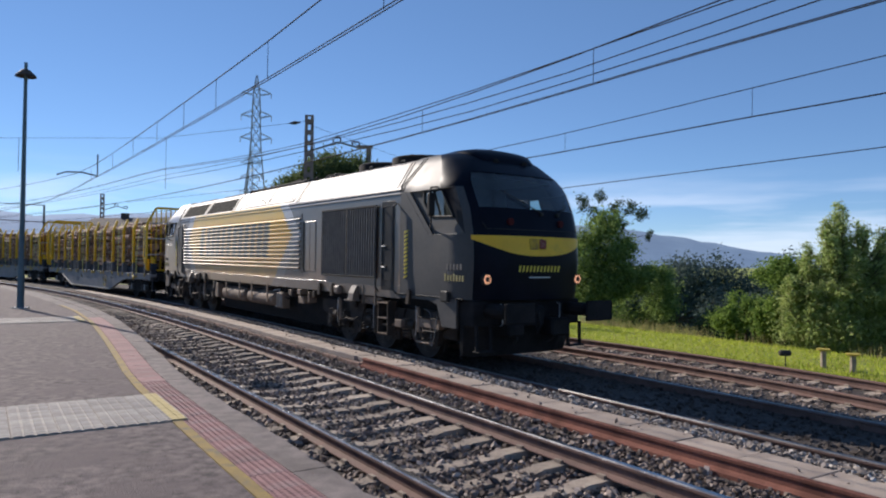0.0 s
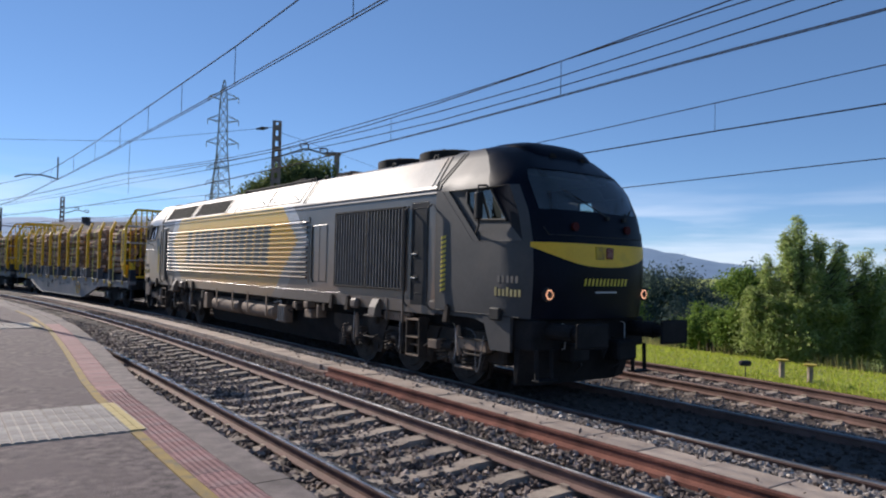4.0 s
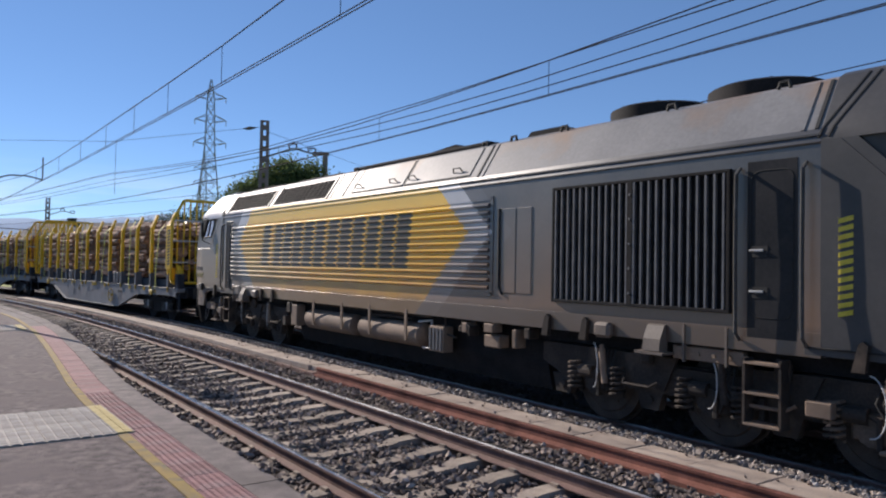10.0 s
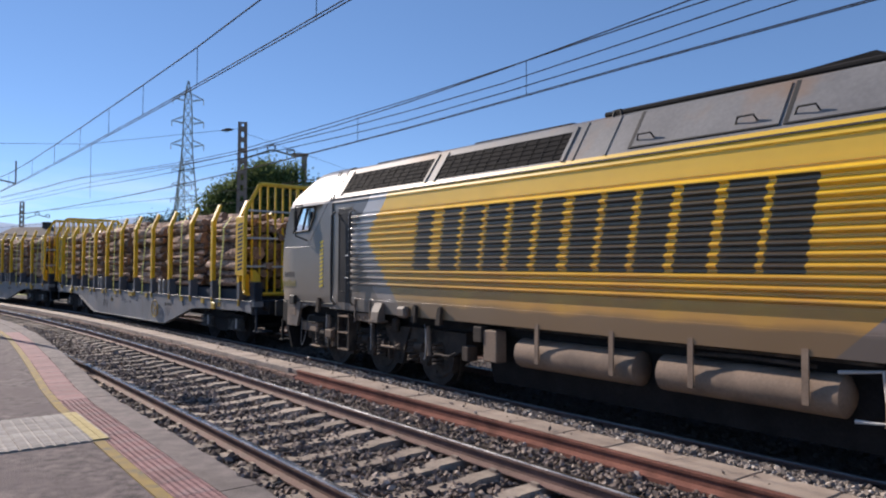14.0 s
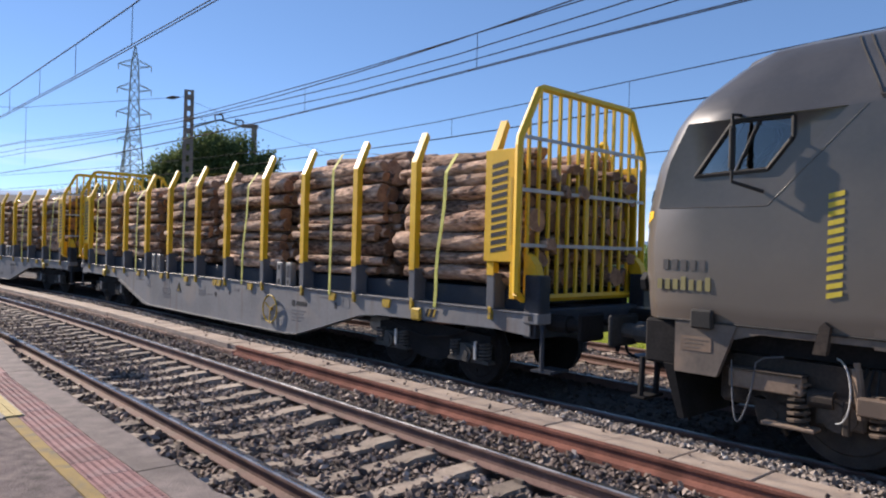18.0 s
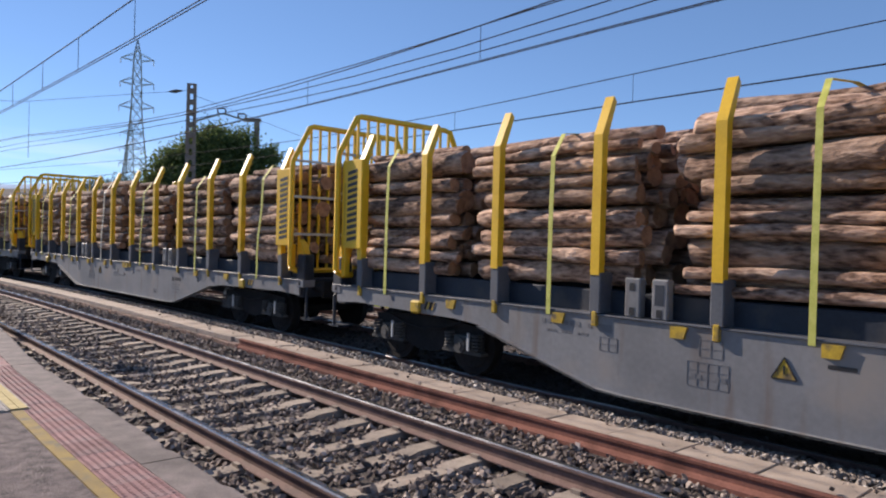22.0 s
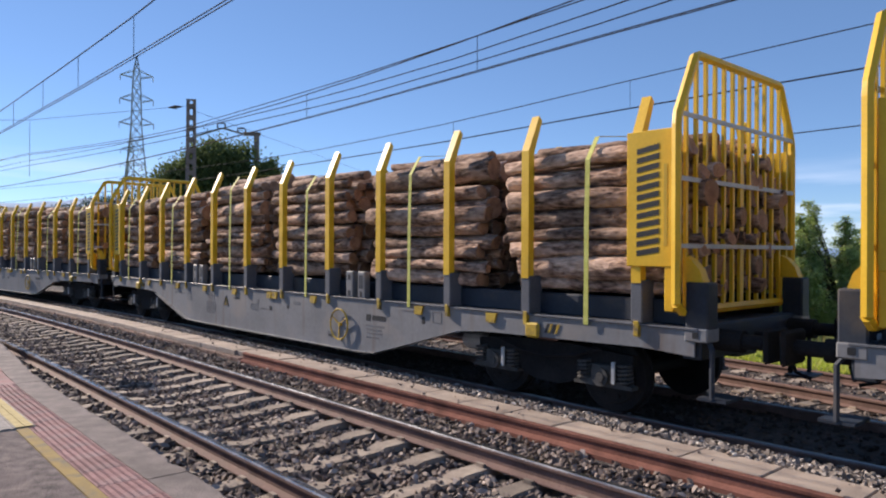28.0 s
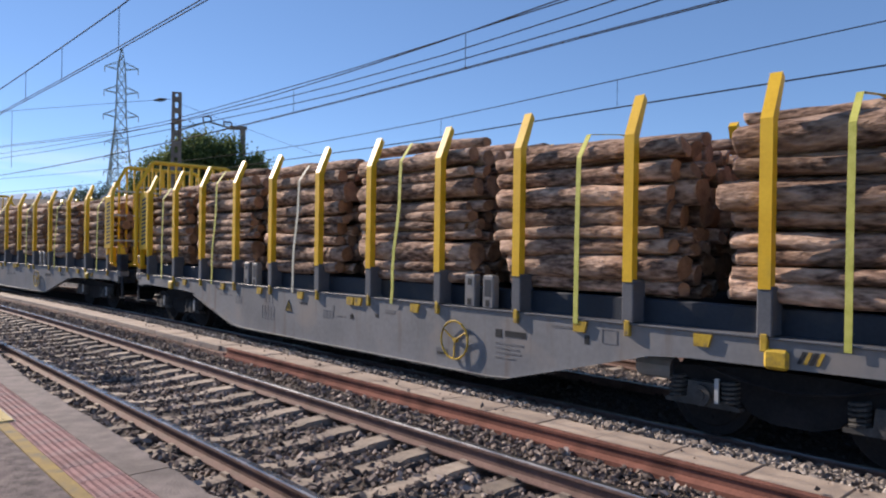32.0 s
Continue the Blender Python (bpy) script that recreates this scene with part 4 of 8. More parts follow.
# little posts in the grass
M_CAP = material("yellow cap", (0.40, 0.30, 0.05), (0.60, 0.46, 0.10), 0.7, bump=0.1)
for (x, y) in ((8.79, 16.34), (8.99, 15.5)):
    p = thing("marker_post", "short grey marker post with a flat yellow cap", "post", "marker posts", m=pose(x, y, -0.45))
    bm = bmesh.new()
    box(bm, -0.05, 0.05, -0.05, 0.05, 0, 0.40, bevel=0.01)
    part("shaft", bm, M_SLEEPER, p)
    bm = bmesh.new()
    rod(bm, (0, 0, 0.40), (0, 0, 0.44), 0.13, 10, 0.15)
    part("cap", bm, M_CAP, p, smooth=True)
p = thing("point_indicator", "small dark signal box on a thin stem beside the siding", "signal", m=pose(7.65, 15.79, -0.35))
bm = bmesh.new()
rod(bm, (0, 0, 0), (0, 0, 0.26), 0.012, 6)
part("stem", bm, M_DARK_STEEL, p)
bm = bmesh.new()
box(bm, -0.14, 0.12, -0.07, 0.07, 0.24, 0.36, bevel=0.03)
part("head", bm, M_DARK_STEEL, p)

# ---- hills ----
# Aerial haze is painted as blue into both hill materials.
M_HILL = material("wooded hill, haze in colour", (0.16, 0.245, 0.36), (0.21, 0.31, 0.43), 1.0, scale=0.004, fine=0.03, bump=0)
M_HILL2 = material("far ridge, haze in colour", (0.17, 0.27, 0.42), (0.215, 0.325, 0.475), 1.0, scale=0.002, fine=0.02, bump=0)


def ridge(name, label, pts, dist, base, mat, seed):
    """A long sloping hill: crest heights by bearing, with a slope towards the viewer."""
    q = np.random.RandomState(seed)
    bm = bmesh.new()
    rows_ = []
    for b in np.arange(pts[0][0], pts[-1][0] + 0.1, 1.0):
        crest = float(np.interp(b, [p[0] for p in pts], [p[1] for p in pts])) + q.uniform(-0.006, 0.006) * dist * 0.15
        row = []
        for k, f in ((0.55, 0.0), (0.75, 0.45), (0.9, 0.85), (1.0, 1.0), (1.15, 0.6)):
            d = dist * k
            row.append(bm.verts.new((-math.sin(radians(b)) * d, math.cos(radians(b)) * d, base + (crest - base) * f + q.uniform(-4, 4))))
        rows_.append(row)
    for a, b in zip(rows_, rows_[1:]):
        for i in range(4):
            bm.faces.new((a[i], a[i + 1], b[i + 1], b[i]))
    bmesh.ops.recalc_face_normals(bm, faces=bm.faces[:])
    return tagged(part(name, bm, mat, smooth=True), label, "hill", kind="structure")


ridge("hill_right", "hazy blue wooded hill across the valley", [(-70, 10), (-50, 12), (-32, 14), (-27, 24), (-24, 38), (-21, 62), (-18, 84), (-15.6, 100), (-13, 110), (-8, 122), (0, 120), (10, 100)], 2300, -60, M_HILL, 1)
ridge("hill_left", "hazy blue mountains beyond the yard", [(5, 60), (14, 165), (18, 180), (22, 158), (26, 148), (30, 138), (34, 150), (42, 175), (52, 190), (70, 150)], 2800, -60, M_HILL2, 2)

# ---- low building with a dark tiled roof beyond the yard ----
M_WALL = material("rendered wall", (0.42, 0.36, 0.30), (0.55, 0.48, 0.41), 0.9, scale=0.8, fine=12, bump=0.1)
M_TILES = material("weathered roof tiles", (0.045, 0.038, 0.038), (0.085, 0.07, 0.066), 0.9, scale=1.5, fine=14, bump=0.4, depth=0.04)
hs = thing("station_shed", "long low shed with a dark weathered tile roof", "building", m=pose(-31.2, 74.4, -2.6, 0, 0, -22))
bm = bmesh.new()
box(bm, -7, 9, -4, 4, 0, 6.4)
part("wall", bm, M_WALL, hs)
bm = bmesh.new()
prism(bm, [(-4.6, 6.3), (4.6, 6.3), (0, 8.5)], -7.5, 9.5, "x")
rf = part("roof", bm, M_TILES, hs, "dark weathered tile roof")
bm = bmesh.new()
box(bm, -3.3, -2.65, -0.3, 0.3, 7.9, 9.0, bevel=0.03)
part("chimney", bm, M_TILES, rf)
for wx in (-6.5, -2.5, 1.5, 5.5):
    bm = bmesh.new()
    box(bm, wx - 0.6, wx + 0.6, -4.03, -3.99, 2.2, 3.8)
    part("window", bm, M_DARK_STEEL, hs)

# ---- train materials ----
M_GREY = material("dark grey paint", (0.036, 0.035, 0.036), (0.055, 0.053, 0.053), 0.55, scale=1.2, fine=18, bump=0.04, stain=(0.068, 0.060, 0.054), stain_at=0.66, stain_scale=0.9, spec=0.5)
M_SKIRT = material("dusty brown skirt", (0.105, 0.086, 0.071), (0.165, 0.133, 0.108), 0.60, scale=2.0, fine=24, bump=0.08, stain=(0.26, 0.19, 0.14), stain_at=0.62, stain_scale=1.6)
M_ROOF = material("dusty grey roof", (0.150, 0.147, 0.148), (0.220, 0.216, 0.215), 0.54, scale=1.1, fine=20, bump=0.04, stain=(0.24, 0.155, 0.10), stain_at=0.64, stain_scale=0.8, spec=0.32)
M_NAVY = material("blue-black front paint", (0.003, 0.0045, 0.009), (0.006, 0.008, 0.016), 0.36, scale=1.5, fine=25, bump=0.02, spec=0.07)
M_BEAM = material("near-black steel", (0.010, 0.010, 0.011), (0.026, 0.024, 0.024), 0.8, scale=3, fine=30, bump=0.15, spec=0.15)
M_YELLOW = material("yellow paint", (0.66, 0.385, 0.012), (0.78, 0.485, 0.022), 0.45, scale=2, fine=30, bump=0.03, stain=(0.48, 0.31, 0.03), stain_at=0.7)
M_YELLOW_DULL = material("dull yellow paint with grime", (0.36, 0.23, 0.018), (0.56, 0.37, 0.03), 0.6, scale=6, fine=40, bump=0.05, stain=(0.14, 0.10, 0.05), stain_at=0.60, stain_scale=7)
M_GRILL = material("black grille", (0.006, 0.006, 0.007), (0.012, 0.012, 0.014), 0.85, bump=0.05, spec=0.1)
M_BAR = material("grey grille bar", (0.085, 0.088, 0.096), (0.135, 0.136, 0.142), 0.5, bump=0.05)
M_BOGIE = material("dusty bogie steel", (0.016, 0.013, 0.011), (0.058, 0.044, 0.035), 0.88, scale=3, fine=30, bump=0.2, stain=(0.11, 0.08, 0.06), stain_at=0.66, stain_scale=2.2)
# Rear bogie steel, a little lighter: sunlight is put into its dusty colour.
M_BOGIE_REAR = material("dusty rear bogie steel, lit tone", (0.020, 0.016, 0.013), (0.064, 0.049, 0.039), 0.88, scale=3, fine=30, bump=0.2, stain=(0.10, 0.074, 0.057), stain_at=0.64, stain_scale=2.2)
# Outer axle gear: brown dust, brightened with sunlight painted into the colour.
M_GEAR_LIT = material("brown dusted bogie steel, lit tone", (0.075, 0.055, 0.040), (0.150, 0.110, 0.082), 0.88, scale=3, fine=30, bump=0.2, stain=(0.035, 0.028, 0.022), stain_at=0.60, stain_scale=2.6)
M_TANK = material("dusty tan tank", (0.185, 0.130, 0.092), (0.275, 0.198, 0.142), 0.8, scale=2, fine=30, bump=0.08, stain=(0.13, 0.094, 0.07))
M_WHEEL = material("wheel steel", (0.026, 0.021, 0.018), (0.070, 0.056, 0.047), 0.7, metal=0.2, bump=0.1)
M_WAGON = material("grey wagon paint", (0.148, 0.149, 0.154), (0.212, 0.212, 0.218), 0.6, scale=1.0, fine=14, bump=0.03, stain=(0.24, 0.215, 0.195), stain_at=0.66, stain_scale=1.2)


def run_down(mat, colour, amount):
    """Rust and dirt washed down a painted side in thin upright streaks."""
    nt = mat.node_tree
    bsdf = nt.nodes["Principled BSDF"]
    under = bsdf.inputs["Base Color"].links[0].from_socket
    tc, mp, n, r, mix = nt.nodes.new("ShaderNodeTexCoord"), nt.nodes.new("ShaderNodeMapping"), nt.nodes.new("ShaderNodeTexNoise"), nt.nodes.new("ShaderNodeValToRGB"), nt.nodes.new("ShaderNodeMix")
    mp.inputs["Scale"].default_value = (3.2, 1.0, 0.35)
    n.inputs["Scale"].default_value, n.inputs["Detail"].default_value = 1.6, 7.0
    nt.links.new(tc.outputs["Object"], mp.inputs[0])
    nt.links.new(mp.outputs[0], n.inputs["Vector"])
    r.color_ramp.elements[0].position, r.color_ramp.elements[1].position = 0.56, 0.74
    r.color_ramp.elements[1].color = (amount, amount, amount, 1)
    nt.links.new(n.outputs["Fac"], r.inputs[0])
    mix.data_type = "RGBA"
    nt.links.new(r.outputs[0], mix.inputs[0])
    nt.links.new(under, mix.inputs[6])
    mix.inputs[7].default_value = (*colour, 1)
    nt.links.new(mix.outputs[2], bsdf.inputs["Base Color"])


run_down(M_WAGON, (0.13, 0.085, 0.06), 0.6)
M_DECK = material("blue-black deck paint", (0.011, 0.016, 0.027), (0.024, 0.032, 0.047), 0.6, scale=2, fine=30, bump=0.05, stain=(0.07, 0.06, 0.055))
M_SOCKET = material("slate grey socket paint", (0.075, 0.08, 0.094), (0.12, 0.125, 0.14), 0.55, scale=2, fine=30, bump=0.04)
M_PALE_BAR = material("pale grey steel", (0.38, 0.38, 0.38), (0.50, 0.50, 0.49), 0.5, bump=0.03)
M_STRAP = material("yellow-green strap", (0.42, 0.42, 0.07), (0.62, 0.60, 0.16), 0.7, scale=8, fine=120, bump=0.2)
M_STRAP_PALE = material("faded strap", (0.45, 0.44, 0.36), (0.58, 0.56, 0.47), 0.7, scale=8, fine=120, bump=0.2)
M_MARK = material("black lettering", (0.012, 0.012, 0.014), (0.022, 0.022, 0.024), 0.5, bump=0)
M_FAINT = material("faded grey lettering", (0.11, 0.11, 0.115), (0.15, 0.15, 0.155), 0.6, bump=0)
M_GOLD = material("yellow lettering", (0.52, 0.40, 0.03), (0.66, 0.52, 0.06), 0.5, bump=0)
M_PALE_MARK = material("pale lettering", (0.085, 0.08, 0.075), (0.11, 0.10, 0.095), 0.6, bump=0)
M_DIM_LAMP = material("unlit dark lens", (0.045, 0.006, 0.008), (0.070, 0.010, 0.012), 0.6, bump=0, spec=0.1)
M_RED_LAMP = material("dark red lens", (0.10, 0.008, 0.008), (0.16, 0.015, 0.012), 0.25, bump=0)
M_HEADLAMP = glow_material("headlamp glow", (1.0, 0.46, 0.24), 0.75)
M_DIM_GOLD = material("thin gold lettering", (0.23, 0.20, 0.085), (0.30, 0.26, 0.11), 0.6, bump=0)
M_GLASS = glass_material("cab glass", (0.58, 0.70, 0.72))
M_BOX_STEEL = material("dusty grey steel", (0.032, 0.031, 0.030), (0.085, 0.08, 0.075), 0.75, scale=6, fine=40, bump=0.15, stain=(0.05, 0.045, 0.04), stain_scale=4)
M_CABIN = material("pale cabin lining", (0.34, 0.35, 0.345), (0.46, 0.47, 0.46), 0.7, scale=3, fine=30, bump=0.03)
M_DOOR = material("near-black door paint", (0.014, 0.014, 0.016), (0.030, 0.029, 0.030), 0.42, scale=1.5, fine=20, bump=0.03, stain=(0.04, 0.034, 0.03), stain_at=0.68, stain_scale=3, spec=0.15)


def bark_material():
    """Grey-brown bark with long streaks and pale peeled patches; every log has its own tone."""
    m = bpy.data.materials.new("log bark")
    m.use_nodes = True
    nt = m.node_tree
    bsdf = nt.nodes["Principled BSDF"]
    tc, info = nt.nodes.new("ShaderNodeTexCoord"), nt.nodes.new("ShaderNodeObjectInfo")
    shift = nt.nodes.new("ShaderNodeVectorMath")
    shift.operation = "MULTIPLY_ADD"
    shift.inputs[1].default_value = (1, 1, 1)
    off = nt.nodes.new("ShaderNodeMath")
    off.operation = "MULTIPLY"
    off.inputs[1].default_value = 40.0
    nt.links.new(info.outputs["Random"], off.inputs[0])
    nt.links.new(tc.outputs["Object"], shift.inputs[0])
    nt.links.new(off.outputs[0], shift.inputs[2])

    def noise_tex(size, detail, stretch):
        mp = nt.nodes.new("ShaderNodeMapping")
        mp.inputs["Scale"].default_value = (stretch, 1, 1)
        n = nt.nodes.new("ShaderNodeTexNoise")
        n.inputs["Scale"].default_value, n.inputs["Detail"].default_value = size, detail
        nt.links.new(shift.outputs[0], mp.inputs[0])
        nt.links.new(mp.outputs[0], n.inputs["Vector"])
        return n.outputs["Fac"]

    def ramp_of(fac, *stops):
        r = nt.nodes.new("ShaderNodeValToRGB")
        while len(r.color_ramp.elements) < len(stops):
            r.color_ramp.elements.new(0.5)
        for el, (at, c) in zip(r.color_ramp.elements, stops):
            el.position, el.color = at, (*c, 1)
        nt.links.new(fac, r.inputs[0])
        return r.outputs[0]

    def mixed(fac, a, b):
        n = nt.nodes.new("ShaderNodeMix")
        n.data_type = "RGBA"
        nt.links.new(fac, n.inputs[0])
        nt.links.new(a, n.inputs[6])
        nt.links.new(b, n.inputs[7])
        return n.outputs[2]

    streak = noise_tex(20.0, 11.0, 0.36)
    patch = noise_tex(4.2, 11.0, 0.34)
    bark = ramp_of(streak, (0.34, (0.062, 0.038, 0.029)), (0.5, (0.235, 0.147, 0.108)), (0.68, (0.45, 0.31, 0.232)))
    bare = ramp_of(streak, (0.30, (0.31, 0.202, 0.148)), (0.7, (0.65, 0.46, 0.346)))
    where = ramp_of(patch, (0.47, (0, 0, 0)), (0.58, (1, 1, 1)))
    col = mixed(where, bark, bare)
    hsv = nt.nodes.new("ShaderNodeHueSaturation")
    tone = nt.nodes.new("ShaderNodeMapRange")
    tone.inputs["To Min"].default_value, tone.inputs["To Max"].default_value = 0.62, 1.25
    nt.links.new(info.outputs["Random"], tone.inputs["Value"])
    nt.links.new(tone.outputs[0], hsv.inputs["Value"])
    nt.links.new(col, hsv.inputs["Color"])
    nt.links.new(hsv.outputs[0], bsdf.inputs["Base Color"])
    bsdf.inputs["Roughness"].default_value = 0.9
    bsdf.inputs["Specular IOR Level"].default_value = 0.2
    b = nt.nodes.new("ShaderNodeBump")
    b.inputs["Strength"].default_value, b.inputs["Distance"].default_value = 1.0, 0.045
    nt.links.new(streak, b.inputs["Height"])
    nt.links.new(b.outputs[0], bsdf.inputs["Normal"])
    return m


M_BARKLOG = bark_material()
M_CUT = material("cut log end", (0.19, 0.098, 0.056), (0.36, 0.205, 0.12), 0.85, scale=9, fine=60, bump=0.2, vary=0.25)


def livery():
    """Grey body with a yellow arrow-ended panel, pale chevrons and dark blocks, dusted brown below."""
    m = material("livery paint", (0.046, 0.044, 0.043), (0.070, 0.066, 0.063), 0.36, scale=1.2, fine=18, bump=0.03, spec=0.5)
    nt = m.node_tree
    bsdf = nt.nodes["Principled BSDF"]
    base = bsdf.inputs["Base Color"].links[0].from_socket
    tc = nt.nodes.new("ShaderNodeTexCoord")
    sep = nt.nodes.new("ShaderNodeSeparateXYZ")
    nt.links.new(tc.outputs["Object"], sep.inputs[0])

    def op(kind, a, b=0.0):
        n = nt.nodes.new("ShaderNodeMath")
        n.operation = kind
        for i, v in enumerate((a, b)):
            if isinstance(v, (int, float)):
                n.inputs[i].default_value = v
            else:
                nt.links.new(v, n.inputs[i])
        return n.outputs[0]

    def over(fac, under, colour):
        n = nt.nodes.new("ShaderNodeMix")
        n.data_type = "RGBA"
        nt.links.new(fac, n.inputs[0])
        nt.links.new(under, n.inputs[6])
        if isinstance(colour, tuple):
            n.inputs[7].default_value = (*colour, 1)
        else:
            nt.links.new(colour, n.inputs[7])
        return n.outputs[2]

    a = op("SUBTRACT", 10.8, sep.outputs[0])
    z = sep.outputs[2]
    vf = op("ABSOLUTE", op("SUBTRACT", z, 2.60))
    front = op("SUBTRACT", op("SUBTRACT", a, 7.89), op("MULTIPLY", vf, 1.06))
    back = op("SUBTRACT", op("SUBTRACT", 17.84, a), op("MULTIPLY", vf, 0.84))
    low = op("LESS_THAN", z, 3.56)

    def inside(margin):
        f, b = op("GREATER_THAN", front, -margin), op("GREATER_THAN", back, -margin)
        return op("MULTIPLY", op("MULTIPLY", f, b), low)
    c = over(inside(1.05), base, (0.07, 0.07, 0.077))
    c = over(inside(0.60), c, (0.46, 0.46, 0.475))
    noise_t = nt.nodes.new("ShaderNodeTexNoise")
    noise_t.inputs["Scale"].default_value = 2.5
    nt.links.new(tc.outputs["Object"], noise_t.inputs["Vector"])
    yel = nt.nodes.new("ShaderNodeValToRGB")
    yel.color_ramp.elements[0].color, yel.color_ramp.elements[1].color = (0.79, 0.465, 0.016, 1), (0.88, 0.55, 0.028, 1)
    nt.links.new(noise_t.outputs["Fac"], yel.inputs[0])
    c = over(inside(0.0), c, yel.outputs[0])
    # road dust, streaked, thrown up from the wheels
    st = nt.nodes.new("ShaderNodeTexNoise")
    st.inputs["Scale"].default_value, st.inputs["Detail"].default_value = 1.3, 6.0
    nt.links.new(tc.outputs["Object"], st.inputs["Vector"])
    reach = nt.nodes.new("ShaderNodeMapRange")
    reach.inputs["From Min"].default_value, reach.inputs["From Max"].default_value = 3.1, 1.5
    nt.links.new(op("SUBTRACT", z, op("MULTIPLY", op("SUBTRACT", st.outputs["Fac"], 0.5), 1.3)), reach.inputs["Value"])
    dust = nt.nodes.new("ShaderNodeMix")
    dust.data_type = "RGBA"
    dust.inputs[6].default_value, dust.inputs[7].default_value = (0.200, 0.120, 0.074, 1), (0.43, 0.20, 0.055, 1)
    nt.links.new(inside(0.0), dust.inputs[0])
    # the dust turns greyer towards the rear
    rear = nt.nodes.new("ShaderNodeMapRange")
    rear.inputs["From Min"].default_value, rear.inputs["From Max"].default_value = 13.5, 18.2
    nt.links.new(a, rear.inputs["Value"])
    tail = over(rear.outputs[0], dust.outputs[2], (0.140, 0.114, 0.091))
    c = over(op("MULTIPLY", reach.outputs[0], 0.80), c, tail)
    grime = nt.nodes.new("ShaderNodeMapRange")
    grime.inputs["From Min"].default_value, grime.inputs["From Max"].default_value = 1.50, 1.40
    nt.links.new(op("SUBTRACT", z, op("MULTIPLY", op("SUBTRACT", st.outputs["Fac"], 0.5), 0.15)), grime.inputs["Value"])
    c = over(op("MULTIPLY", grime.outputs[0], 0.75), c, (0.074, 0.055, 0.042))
    # plain dark slanted bars
    zz = op("SUBTRACT", z, 2.5)
    rows_in = op("MULTIPLY", op("GREATER_THAN", z, 2.0), op("LESS_THAN", z, 3.01))
    mask = None
    for a0, a1, k0, k1 in [(16.26 - w0 - 0.44, 16.26 - w0, 0.16, 0.16) for w0 in (0.0, 0.72, 1.26, 1.80, 2.36, 2.92, 3.52, 4.06, 4.60, 5.16, 5.72, 6.24)]:
        lo = op("GREATER_THAN", op("SUBTRACT", a, op("MULTIPLY", zz, -k0)), a0)
        hi = op("LESS_THAN", op("SUBTRACT", a, op("MULTIPLY", zz, -k1)), a1)
        b = op("MULTIPLY", op("MULTIPLY", lo, hi), rows_in)
        mask = b if mask is None else op("MAXIMUM", mask, b)
    c = over(op("MULTIPLY", mask, 0.93), c, (0.020, 0.022, 0.030))
    nt.links.new(c, bsdf.inputs["Base Color"])
    # a film of dust that shows most at a glancing view
    bsdf.inputs["Sheen Weight"].default_value = 0.42
    bsdf.inputs["Sheen Roughness"].default_value = 0.26
    bsdf.inputs["Sheen Tint"].default_value = (0.92, 0.84, 0.74, 1)
    bsdf.inputs["Coat Weight"].default_value = 0.52
    bsdf.inputs["Coat Roughness"].default_value = 0.32
    bsdf.inputs["Coat IOR"].default_value = 1.65
    return m


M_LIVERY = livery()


# ---- locomotive: a counts metres back from the front, x = 10.8 - a ----
def lx_(a):
    return 10.8 - a


CAB_Z = [1.28, 1.75, 2.05, 2.48, 2.85, 2.98, 3.37, 3.50, 3.66, 3.95, 4.08, 4.15]
FRONT_A = [-0.32, -0.37, -0.38, -0.355, -0.27, -0.23, -0.03, 0.06, 0.17, 0.52, 0.74, 0.98]
HALF_W = [1.40, 1.42, 1.42, 1.42, 1.42, 1.42, 1.42, 1.39, 1.290, 1.108, 1.018, 0.88]
CAB_WINDOW = [(0.47, 2.81), (0.87, 3.35), (1.46, 3.34), (1.46, 3.14), (1.22, 2.84)]
FRACS = [-1, -0.93, -0.84, -0.72, -0.4, 0, 0.4, 0.72, 0.84, 0.93, 1]


def cab_point(frac, z, out=0.0):
    ac = float(np.interp(z, CAB_Z, FRONT_A)) - out
    hw = float(np.interp(z, CAB_Z, HALF_W))
    return ac + 0.42 * abs(frac) ** 5, frac * (hw + out * 0.5), z


